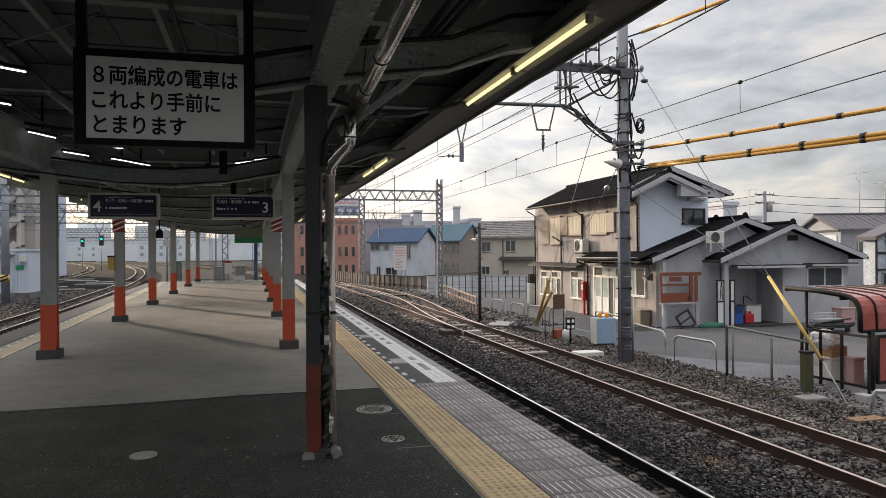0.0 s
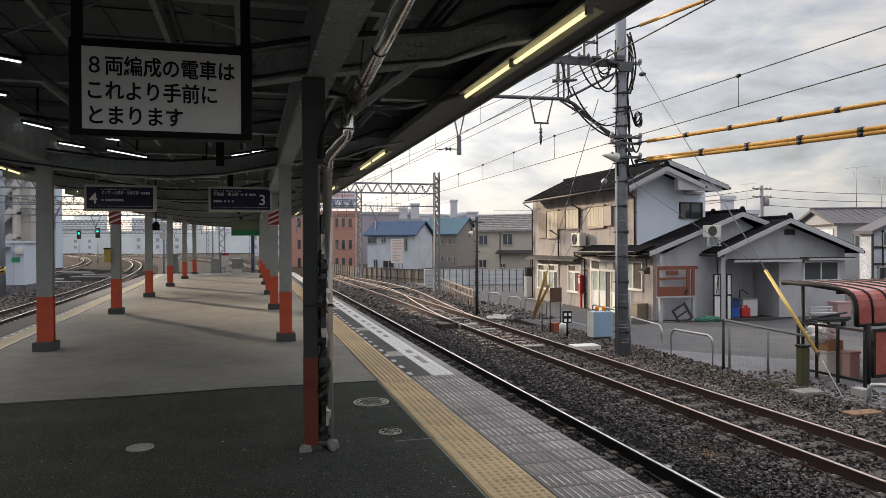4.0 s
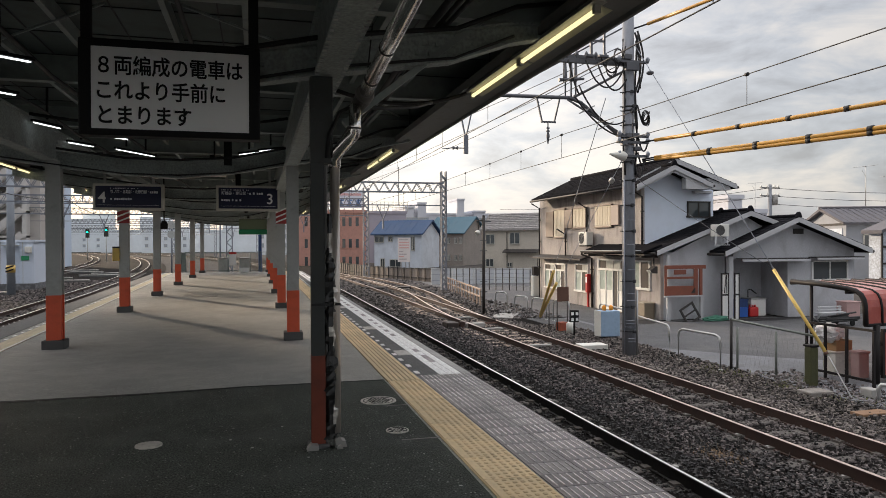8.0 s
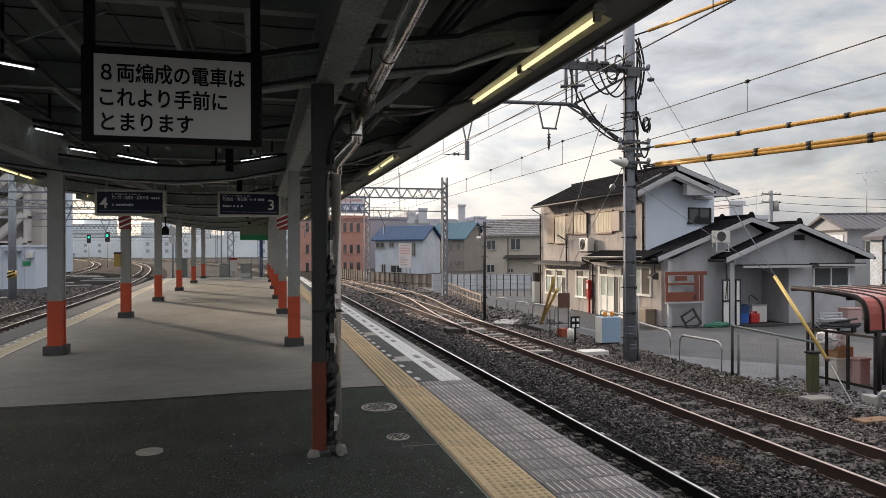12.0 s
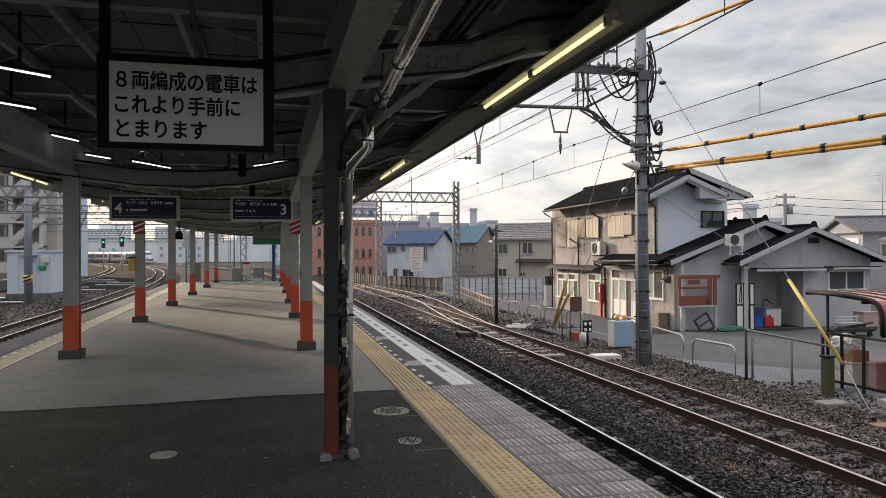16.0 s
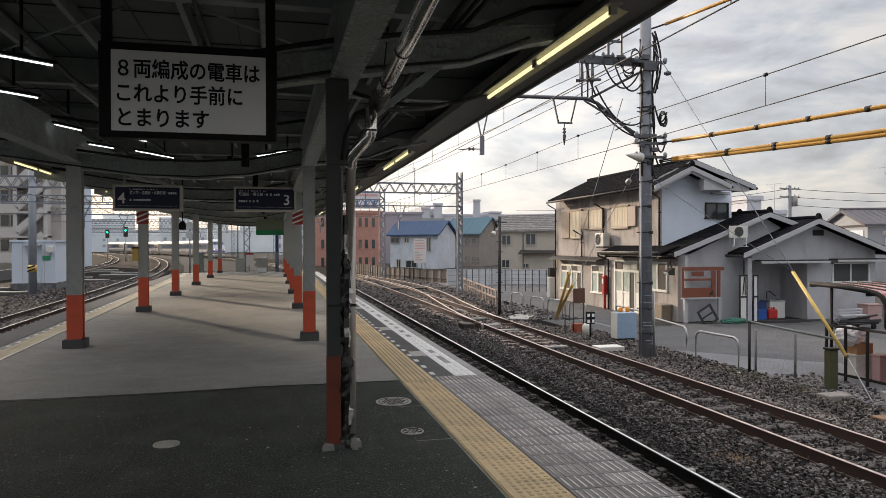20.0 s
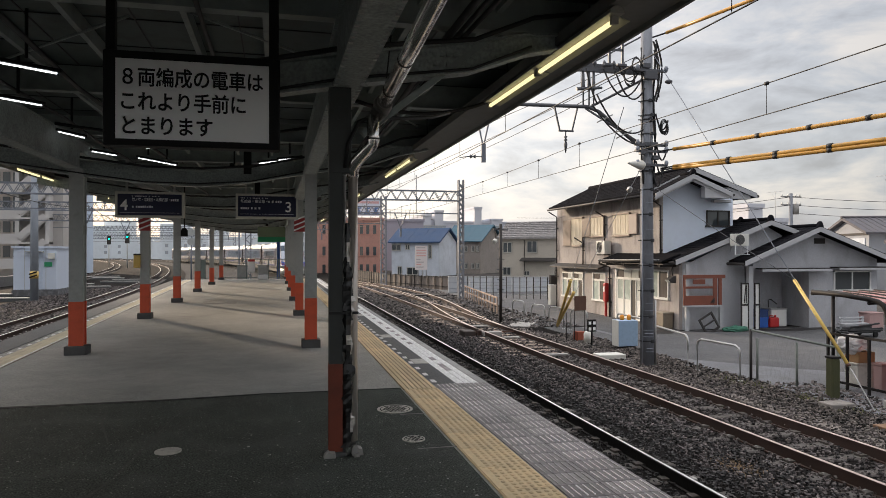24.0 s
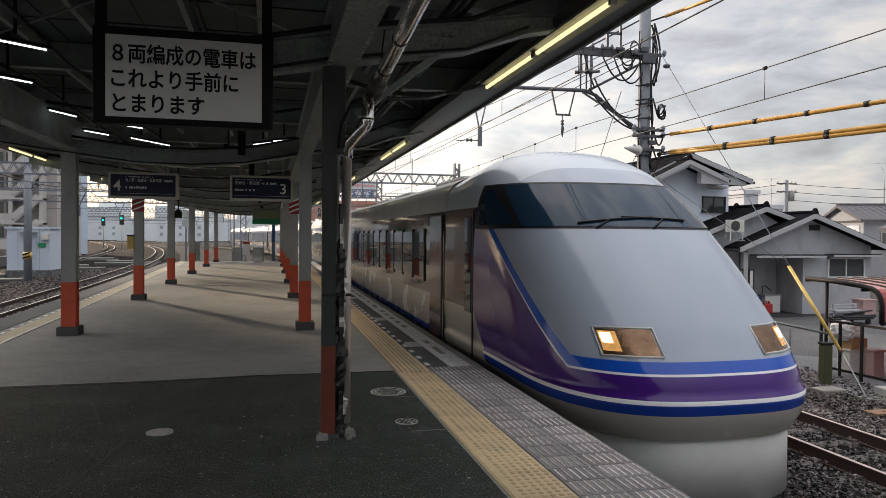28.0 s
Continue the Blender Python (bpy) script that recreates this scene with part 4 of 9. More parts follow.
    noise_n = N("ShaderNodeTexNoise")
    noise_n.inputs["Scale"].default_value = 3.0
    sc = N("ShaderNodeVectorMath")
    sc.operation = "SCALE"
    L(cur, sc.inputs[0])
    L(op("ADD", op("MULTIPLY", noise_n.outputs["Fac"], 0.1), 0.95), sc.inputs["Scale"])
    L(sc.outputs[0], b.inputs["Base Color"])
    return m


M_T_NOSE = livery()

# height over the rail, half width, how far the front lies behind the tip
NOSE = [(0.76, 1.32, 0.10), (0.92, 1.38, 0.02), (1.07, 1.41, 0.0), (1.135, 1.41, 0.0), (1.15, 1.39, 0.035), (1.29, 1.40, 0.09), (1.45, 1.415, 0.22),
        (1.70, 1.42, 0.45), (2.00, 1.42, 0.78), (2.35, 1.42, 1.20), (2.72, 1.41, 1.68), (3.00, 1.395, 2.10), (3.25, 1.355, 2.48), (3.45, 1.28, 2.82),
        (3.60, 1.17, 3.14), (3.72, 1.02, 3.45), (3.82, 0.80, 3.80), (3.89, 0.52, 4.15), (3.925, 0.26, 4.5)]
NOSE_BACK = 5.2


def nose_curve(z):
    for (za, wa, da), (zb, wb, db) in zip(NOSE, NOSE[1:]):
        if za <= z <= zb:
            u = (z - za) / (zb - za)
            return wa + (wb - wa) * u, da + (db - da) * u
    return NOSE[-1][1:]


def nose_point(z, t, grow=0.0):
    """t from -1 (one flank) to 1 (the other) round the nose at the height z."""
    w, d = nose_curve(z)
    w += grow
    d -= grow
    a = abs(t) * math.pi / 2
    power = 2 / 2.9
    depth = min(1.9, NOSE_BACK - d)
    return Vector((math.copysign(w * math.sin(a) ** power if a > 0 else 0.0, t), -(d + depth * (1 - max(0.0, math.cos(a)) ** power)), z))


def crown_drop(p):
    """The dome over the cab falls away to the lower roof behind it."""
    u = min(1.0, max(0.0, (-p.y - 3.5) / (NOSE_BACK - 3.5)))
    p.z -= (3 * u * u - 2 * u ** 3) * 0.30 * max(0.0, (p.z - 3.25) / 0.675)
    return p


def turn_at(z, back):
    """How far round the nose the flank lies at the distance back behind the tip."""
    d = nose_curve(z)[1]
    c = max(0.0, 1 - (back - d) / min(1.9, NOSE_BACK - d))
    return math.acos(min(1.0, c ** (2.9 / 2))) / (math.pi / 2)


def nose_band(z0, z1, back0, back1, side, nz, nt_, grow):
    """A patch on one flank between two distances behind the tip; back0 may be a part of the turn (below 1)."""
    bm = bmesh.new()
    g = []
    for i in range(nz + 1):
        z = z0 + (z1 - z0) * i / nz
        ta = back0 + 0.06 * i / nz if back0 < 1 else turn_at(z, back0)
        tb = turn_at(z, back1)
        g.append([bm.verts.new(nose_point(z, side * (ta + (tb - ta) * j / nt_), grow)) for j in range(nt_ + 1)])
    for i in range(nz):
        for j in range(nt_):
            f = bm.faces.new((g[i][j], g[i][j + 1], g[i + 1][j + 1], g[i + 1][j]))
            f.smooth = True
    return bm


def nose_patch(z0, z1, t0, t1, nz, nt_, grow):
    bm = bmesh.new()
    g = [[bm.verts.new(nose_point(z0 + (z1 - z0) * i / nz, t0 + (t1 - t0) * j / nt_, grow)) for j in range(nt_ + 1)] for i in range(nz + 1)]
    for i in range(nz):
        for j in range(nt_):
            f = bm.faces.new((g[i][j], g[i][j + 1], g[i + 1][j + 1], g[i + 1][j]))
            f.smooth = True
    return bm


CAR_SECTION = [(1.25, 0.62), (1.40, 0.80), (1.43, 1.05), (1.43, 2.6), (1.40, 3.0), (1.36, 3.25), (1.28, 3.40), (1.14, 3.48), (0.94, 3.545), (0.66, 3.59), (0.34, 3.62), (0.0, 3.63)]


def section_loft(bm, y0, y1, zlo, zhi, steps=1, grow=0.0):
    pts = [(x, z) for x, z in CAR_SECTION if zlo <= z <= zhi]

    def at(z):
        for (xa, za), (xb, zb) in zip(CAR_SECTION, CAR_SECTION[1:]):
            if za <= z <= zb:
                return xa + (xb - xa) * (z - za) / (zb - za)
        return CAR_SECTION[-1][0]
    pts = ([(at(zlo), zlo)] if not pts or pts[0][1] > zlo + 1e-6 else []) + pts
    pts = pts + ([(at(zhi), zhi)] if pts[-1][1] < zhi - 1e-6 else [])
    for s in (-1, 1):
        a = [bm.verts.new((s * (x + grow), y0, z)) for x, z in pts]
        b = [bm.verts.new((s * (x + grow), y1, z)) for x, z in pts]
        for i in range(len(pts) - 1):
            f = bm.faces.new((a[i], a[i + 1], b[i + 1], b[i]))
            f.smooth = True
    return bm


def build_car_body(car, y0, y1, leading):
    """y0 is the front end of the straight body, y1 its rear (less than y0)."""
    part("lower_body", section_loft(bmesh.new(), y1, y0, 0.62, 1.62), M_T_BEIGE, car, "glossy beige lower body")
    part("window_band", section_loft(bmesh.new(), y1, y0, 1.62, 2.98), M_T_BROWN, car, "dark brown glossy window band")
    part("cantrail", section_loft(bmesh.new(), y1, y0, 2.98, 3.40), M_T_WHITE, car, "white cantrail")
    part("roof", section_loft(bmesh.new(), y1, y0, 3.40, 3.63), M_T_ROOF, car, "grey dusty roof")
    part("stripe", section_loft(bmesh.new(), y1, y0, 0.97, 1.08, grow=0.004), mat("train_stripe", (0.01, 0.04, 0.26), 0.25, vary=0.05), car, "blue stripe")
    part("floor", boxes((-1.25, y1, 0.60, 1.25, y0, 0.66)), M_T_DARK, car)
    part("end_wall", boxes((-1.36, y1, 0.62, 1.36, y1 + 0.05, 3.4)), M_T_DARK, car)
    if not leading:
        part("end_wall", boxes((-1.36, y0 - 0.05, 0.62, 1.36, y0, 3.4)), M_T_DARK, car)
    part("gangway", boxes((-0.55, y1 - 0.35, 0.9, 0.55, y1, 3.1)), M_T_DARK, car)
    n = int((y0 - y1 - 4.0) / 1.06)
    win = [mesh_of(boxes((s * 1.4335 - 0.0085, -0.46, 1.86, s * 1.4335 + 0.0085, 0.46, 2.66)), "window", M_T_GLASS) for s in (-1, 1)]
    post = [mesh_of(boxes((s * 1.4365 - 0.0115, 0.47, 1.80, s * 1.4365 + 0.0115, 0.55, 2.72)), "window_post", M_T_DARK) for s in (-1, 1)]
    yy = y0 - 1.9
    for i in range(n):
        for s in (0, 1):
            shared("window", win[s], car, pose(0, yy - 1.06 * i, 0))
            shared("window_post", post[s], car, pose(0, yy - 1.06 * i, 0))
    for y in (y0 - 0.55, y1 + 1.0):
        pieces("door", [(1.40, y - 0.40, 0.95, 1.438, y + 0.40, 2.92), (-1.438, y - 0.40, 0.95, -1.40, y + 0.40, 2.92)], M_T_BROWN, car)
        pieces("door_gap", [(1.40, y + 0.40, 0.95, 1.441, y + 0.47, 2.92), (-1.441, y + 0.40, 0.95, -1.40, y + 0.47, 2.92)], M_T_DARK, car)
    pieces("side_skirt", [(1.20, y1 + 0.3, 0.30, 1.26, y0, 0.64), (-1.26, y1 + 0.3, 0.30, -1.20, y0, 0.64)], M_T_DARK, car)
    for y in (y0 - 3.0, (y0 + y1) / 2, y1 + 4.5):
        part("roof_unit", rounded(boxes((-0.62, y - 1.1, 3.52, 0.62, y + 1.1, 3.72)), 0.04), M_T_ROOF, car, "rounded roof equipment cover")
        bm = bmesh.new()
        for k in range(8):
            for s in (-1, 1):
                box(bm, s * 0.52 - 0.07, y - 0.9 + k * 0.22, 3.66, s * 0.52 + 0.07, y - 0.8 + k * 0.22, 3.724)
        part("vent_slots", bm, M_T_DARK, car)
    wheel = mesh_of(tube(bmesh.new(), [(-0.07, 0, 0), (0.07, 0, 0)], 0.43, 20), "wheel", M_T_DARK)
    for yb in ((y0 if not leading else y0 + 2.0) - 3.2, y1 + 3.2):
        part("bogie_frame", boxes((-1.0, yb - 1.5, 0.42, -0.88, yb + 1.5, 0.62), (0.88, yb - 1.5, 0.42, 1.0, yb + 1.5, 0.62), (-0.9, yb - 0.2, 0.45, 0.9, yb + 0.2, 0.62)), M_T_DARK, car)
        for dy in (-1.05, 1.05):
            for s in (-1, 1):
                shared("wheel", wheel, car, pose(s * 0.5665, yb + dy, 0.43))


def build_lead_car():
    car = thing("express_train_car", "white streamlined express train car with blue and violet stripes", "train", None, "express train cars")
    bm = bmesh.new()
    ts = [j / 28 for j in range(-28, 29)]
    zs = []
    for (za, _, _), (zb, _, _) in zip(NOSE, NOSE[1:]):
        k = max(1, int((zb - za) / 0.06))
        zs += [za + (zb - za) * i / k for i in range(k)]
    zs.append(NOSE[-1][0])
    grid = []
    for z in zs:
        w, d = nose_curve(z)
        front = [nose_point(z, t) for t in ts]
        rear = [Vector((w, front[-1].y + (-NOSE_BACK - front[-1].y) * k / 6, z)) for k in range(1, 7)]
        line = [Vector((-p.x, p.y, p.z)) for p in reversed(rear)] + front + rear
        row = [bm.verts.new(crown_drop(p)) for p in line]
        grid.append(row)
    for a, b in zip(grid, grid[1:]):
        for j in range(len(a) - 1):
            f = bm.faces.new((a[j], a[j + 1], b[j + 1], b[j]))
            f.smooth = True
    bm.faces.new(grid[-1])
    bmesh.ops.remove_doubles(bm, verts=bm.verts, dist=0.0005)
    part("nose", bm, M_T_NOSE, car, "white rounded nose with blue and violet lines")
    part("glass_band", nose_patch(2.69, 3.27, -0.66, 0.66, 10, 40, 0.004), M_T_DARK, car, "black band round the windshield")
    for s in (-1, 1):
        part("glass_band", nose_band(2.69, 3.27, 0.60, 3.50, s, 10, 14, 0.004), M_T_DARK, car, "black band round the windshield")
    part("windshield", nose_patch(2.715, 3.245, -0.60, 0.60, 10, 30, 0.010), M_T_GLASS, car, "large dark wraparound windshield")
    for s in (-1, 1):
        part("side_window", nose_band(2.74, 3.20, 0.645, 3.36, s, 8, 10, 0.009), M_T_GLASS, car)
        part("headlight", nose_patch(1.50, 1.72, s * 0.165, s * 0.42, 6, 8, 0.004), M_T_CHROME, car, "recessed headlight bowl")
        part("headlight_bowl_glow", nose_patch(1.53, 1.70, s * 0.325, s * 0.415, 4, 6, 0.008), M_T_BOWL, car, "amber lit lamp bowl")
        part("headlight_lens", nose_patch(1.60, 1.685, s * 0.352, s * 0.405, 4, 4, 0.012), M_T_HEAD, car, "glowing warm headlight")
        rim = bmesh.new()
        ring = [nose_point(z, s * t, 0.008) for z, t in ((1.49, 0.155), (1.49, 0.29), (1.49, 0.43), (1.73, 0.43), (1.73, 0.29), (1.73, 0.155))]
        tube(rim, ring + [ring[0]], 0.012, 6)
        part("headlight_rim", rim, M_T_SKIRT, car)
    wiper = bmesh.new()
    for ta, tb, za, zb in ((-0.20, 0.03, 2.80, 2.83), (-0.04, 0.24, 2.83, 2.755)):
        tube(wiper, [nose_point(za + (zb - za) * k / 4, ta + (tb - ta) * k / 4, 0.028) for k in range(5)], 0.014, 5)
    tube(wiper, [nose_point(2.70, -0.02, 0.02), nose_point(2.815, -0.08, 0.03)], 0.011, 5)
    tube(wiper, [nose_point(2.70, 0.16, 0.02), nose_point(2.80, 0.08, 0.03)], 0.011, 5)
    part("wiper", wiper, M_T_DARK, car)
    for s in (-1, 1):
        part("door_window", rbox(s * 1.418 - 0.012, -3.98, 1.55, s * 1.418 + 0.012, -3.66, 2.86, 0.01), M_T_GLASS, car, "narrow dark cab door window")
        part("door_seam", boxes((s * 1.418 - 0.006, -3.645, 0.95, s * 1.418 + 0.006, -3.585, 2.95)), M_T_DARK, car)
    # lower front skirt, set back under the bumper
    bm = bmesh.new()
    outline = []
    for j in range(-20, 21):
        p = nose_point(0.86, j / 20, -0.06)
        outline.append((p.x * 0.985, p.y - 0.02))
    prism(bm, outline + [(1.26, -3.4), (-1.26, -3.4)], "z", 0.14, 0.82)
    for f in bm.faces:
        f.smooth = abs(f.normal.z) < 0.5 and len(f.verts) == 4
    part("front_skirt", bm, M_T_SKIRT, car, "pale grey front skirt")
    build_car_body(car, -NOSE_BACK, -21.4, True)
    return car


def build_follow_car():
    car = thing("express_train_car", "beige and brown express train car with dark windows", "train", None, "express train cars")
    build_car_body(car, -0.25, -20.05, False)
    return car


CARS = [build_lead_car(), build_follow_car()]
for _ in range(4):
    CARS.append(copy_thing(CARS[1], pose(0, 300, 0)))


def line_table(fx, y0, y1, step=1.0):
    pts, s = [], 0.0
    n = int((y1 - y0) / step)
    px, py = fx(y0), y0
    for i in range(n + 1):
        y = y0 + i * step
        x = fx(y)
        s += math.hypot(x - px, y - py)
        pts.append((s, x, y))
        px, py = x, y
    return pts


LINE = line_table(main_x, -2.0, 480.0)


def on_line(s):
    """Place at the distance s along the track from its near end; straight on past the far one."""
    if s >= LINE[-1][0]:
        (sa, xa, ya), (sb, xb, yb) = LINE[-2:]
    else:
        i = max(1, next(k for k, p in enumerate(LINE) if p[0] >= s))
        (sa, xa, ya), (sb, xb, yb) = LINE[i - 1], LINE[i]
    u = (s - sa) / (sb - sa)
    return Vector((xa + (xb - xa) * u, ya + (yb - ya) * u, RAIL))


# seconds, distance of the nose from the near end of the line
RUN = [(0.0, 524.7), (14.5, 256.5), (21.5, 127.0), (25.0, 62.2), (26.0, 43.7), (26.5, 33.6), (27.0, 24.5), (27.3, 19.2), (27.6, 14.1), (27.8, 10.8), (28.0, 7.5)]


def nose_at(t):
    for (ta, sa), (tb, sb) in zip(RUN, RUN[1:]):
        if ta <= t <= tb:
            return sa + (sb - sa) * (t - ta) / (tb - ta)
    return RUN[-1][1]


def motions():
    for k, car in enumerate(CARS):
        rows = []
        times = [0.0, 4.0, 8.0, 11.0] + [12.0 + 0.5 * i for i in range(33)]
        for t in times:
            front = nose_at(t) + (0 if k == 0 else 21.6 + 20.3 * (k - 1))
            a, b = on_line(front + 1.0), on_line(front + 18.0)
            d = (a - b).normalized()
            head = math.degrees(math.atan2(-d.x, d.y))
            tip = a + d * 1.0
            rows.append((t, pose(tip.x, tip.y, RAIL, 0, 0, head)))
        walk(car, rows)


# ---- the house beside the line ----
M_WALL_BEIGE = mat("house_render_beige", (0.385, 0.35, 0.33), 0.9, vary=0.3, scale=0.9, bump=0.35, bump_scale=70, dirt=0.75, dirt_color=(0.17, 0.155, 0.15), grain=(50, 0.4), stretch=(1, 1, 0.45))
M_WALL_WHITE = mat("house_wall_white", (0.74, 0.81, 0.92), 0.85, vary=0.05, scale=1.0, bump=0.1, dirt=0.1, dirt_color=(0.5, 0.5, 0.5))
M_WALL_PALE = mat("house_wall_pale", (0.47, 0.475, 0.50), 0.85, vary=0.14, scale=0.8, bump=0.3, dirt=0.55, dirt_color=(0.30, 0.29, 0.29), grain=(40, 0.3), stretch=(1, 1, 0.4))
M_ROOF = mat("roof_tile_dark", (0.013, 0.013, 0.0155), 0.98, vary=0.3, scale=3, bump=0.2, dirt=0.2, dirt_color=(0.045, 0.042, 0.04), spec=0.02, random_tint=0.3)
M_TRIM_WHITE = mat("trim_white", (0.46, 0.465, 0.48), 0.6, vary=0.08, dirt=0.2, dirt_color=(0.4, 0.38, 0.35))
M_TRIM_DARK = mat("trim_dark", (0.042, 0.038, 0.036), 0.6, vary=0.2, spec=0.25)
M_GLASS = glass_mat("window_glass", (0.05, 0.06, 0.065), 0.05)
M_CURTAIN = mat("window_curtain", (0.57, 0.515, 0.41), 0.7, vary=0.1, scale=4, stretch=(1, 6, 0.2))
M_SASH = mat("sash_white", (0.74, 0.74, 0.71), 0.5, vary=0.06, dirt=0.15, dirt_color=(0.45, 0.43, 0.40))
M_FROSTED = mat("green_frosted_glass", (0.42, 0.48, 0.44), 0.25, vary=0.12, scale=3)
M_DIM_PANE = mat("dim_curtained_pane", (0.15, 0.13, 0.115), 0.2, vary=0.35, scale=4, stretch=(1, 6, 0.3))
M_PALE_PANE = mat("pale_curtained_pane", (0.55, 0.56, 0.52), 0.25, vary=0.12, scale=5, stretch=(1, 6, 0.3))
M_ALU = mat("aluminium_frame", (0.45, 0.44, 0.40), 0.4, 0.5, vary=0.1)
M_AC = mat("appliance_cream", (0.66, 0.65, 0.60), 0.5, vary=0.06, dirt=0.15, dirt_color=(0.4, 0.38, 0.33))
M_RED_WOOD = mat("board_red_brown", (0.205, 0.062, 0.036), 0.65, vary=0.25, scale=3, dirt=0.3, dirt_color=(0.12, 0.05, 0.03))
M_RUST = mat("rusty_steel", (0.12, 0.06, 0.04), 0.8, vary=0.4, scale=5, bump=0.2)
M_GALV = mat("galvanised_pipe", (0.42, 0.42, 0.41), 0.4, 0.6, vary=0.2, scale=6)
M_RED = mat("red_paint", (0.50, 0.03, 0.03), 0.4, vary=0.1)
M_ORANGE = mat("orange_plastic", (0.75, 0.28, 0.02), 0.45, vary=0.1)
M_YELLOW_PAINT = mat("yellow_sleeve", (0.68, 0.47, 0.13), 0.5, vary=0.15, scale=3, dirt=0.2, dirt_color=(0.35, 0.22, 0.06))
M_BLUE = mat("blue_plastic", (0.03, 0.12, 0.45), 0.4, vary=0.1)


def window_front(house, x, y0, y1, z0, z1, transom=0.0):
    """A white sliding window in a wall that faces -x: one half frosted, the other with a dim curtain."""
    w = part("window", boxes((x - 0.05, y0, z0, x + 0.02, y0 + 0.07, z1), (x - 0.05, y1 - 0.07, z0, x + 0.02, y1, z1), (x - 0.05, y0 + 0.07, z1 - 0.07, x + 0.02, y1 - 0.07, z1), (x - 0.08, y0 - 0.04, z0 - 0.08, x + 0.02, y1 + 0.04, z0)), M_SASH, house, "white-framed sliding window")
    zt = z0 + (z1 - z0) * transom if transom else z1 - 0.07
    ym = (y0 + y1) / 2
    pieces("mullion", [(x - 0.035, ym - 0.05, z0, x - 0.013, ym + 0.05, zt)], M_SASH, w)
    if transom:
        pieces("transom", [(x - 0.045, y0 + 0.07, zt, x - 0.013, y1 - 0.07, zt + 0.08)], M_SASH, w)
        part("pane", boxes((x - 0.012, ym, zt + 0.08, x - 0.006, y1 - 0.07, z1 - 0.07)), M_DIM_PANE, w)
        part("pane", boxes((x - 0.012, y0 + 0.07, zt + 0.08, x - 0.006, ym - 0.05, z1 - 0.07)), M_PALE_PANE, w)
    part("pane", boxes((x - 0.012, ym, z0, x - 0.006, y1 - 0.07, zt)), M_FROSTED, w)
    part("pane", boxes((x - 0.012, y0 + 0.07, z0, x - 0.006, ym - 0.05, zt)), M_DIM_PANE, w)


def window_side(house, y, x0, x1, z0, z1, curtain=False, frame=None):
    """A window in a wall that faces -y."""
    w = part("window", boxes((x0, y - 0.05, z0, x0 + 0.05, y + 0.02, z1), (x1 - 0.05, y - 0.05, z0, x1, y + 0.02, z1), (x0, y - 0.05, z1 - 0.05, x1, y + 0.02, z1), (x0 - 0.04, y - 0.07, z0 - 0.05, x1 + 0.04, y + 0.02, z0),
                             ((x0 + x1) / 2 - 0.025, y - 0.035, z0, (x0 + x1) / 2 + 0.025, y + 0.02, z1)), frame or M_ALU, house)
    part("pane", boxes((x0 + 0.05, y - 0.012, z0, x1 - 0.05, y - 0.006, z1 - 0.05)), M_CURTAIN if curtain else M_GLASS, w)


def gable_roof(house, xl, xr, xa, ze_l, ze_r, za, y0, y1, thick=0.14, tile=0.23, trim=M_TRIM_WHITE):
    """A roof with its ridge along y, with courses of tile, bargeboards and ridge."""
    for x0, z0 in ((xl, ze_l), (xr, ze_r)):
        part("roof_deck", prism(bmesh.new(), [(x0, z0), (xa, za), (xa, za + thick), (x0, z0 + thick)], "y", y0, y1), M_ROOF, house, "dark tiled roof slope")
        n = max(3, int(math.hypot(xa - x0, za - z0) / tile))
        bm = bmesh.new()
        ny = max(2, int((y1 - y0) / 0.30))
        for i in range(n):
            u0, u1 = i / n, (i + 1) / n
            for j in range(ny):
                ya, yb = y0 + (y1 - y0) * j / ny, y0 + (y1 - y0) * (j + 1) / ny - 0.025
                xa0, xa1 = x0 + (xa - x0) * u0, x0 + (xa - x0) * u1
                za0, za1 = z0 + (za - z0) * u0 + thick, z0 + (za - z0) * u1 + thick
                v = [bm.verts.new(p) for p in ((xa0, ya, za0 + 0.024), (xa0, yb, za0 + 0.014), (xa1, yb, za1 + 0.004), (xa1, ya, za1 + 0.012), (xa0, ya, za0), (xa0, yb, za0))]
                bm.faces.new(v[:4])
                bm.faces.new((v[4], v[5], v[1], v[0]))
        t = part("roof_tiles", bm, M_ROOF, house)
        t["kind"] = "stuff"
        for y, m in ((y0 - 0.03, trim),):
            part("bargeboard", prism(bmesh.new(), [(x0, z0 - 0.045), (xa, za - 0.045), (xa, za + thick - 0.01), (x0, z0 + thick - 0.01)], "y", y, y + 0.03), m, house)
        s = 1 if x0 > xa else -1
        part("gutter", tube(bmesh.new(), [(x0 + s * 0.06, y0, z0 + 0.03), (x0 + s * 0.06, y1, z0 + 0.03)], 0.05, 8), M_TRIM_DARK, house)
    part("ridge_end", rounded(prism(bmesh.new(), [(xa - 0.13, za + thick - 0.02), (xa + 0.13, za + thick - 0.02), (xa + 0.07, za + thick + 0.14), (xa, za + thick + 0.20), (xa - 0.07, za + thick + 0.14)], "y", y0 - 0.05, y0 + 0.08), 0.015, 1), M_ROOF, house)
    part("ridge", tube(bmesh.new(), [(xa, y0 - 0.02, za + thick + 0.03), (xa, y1, za + thick + 0.03)], 0.075, 8), M_ROOF, house)


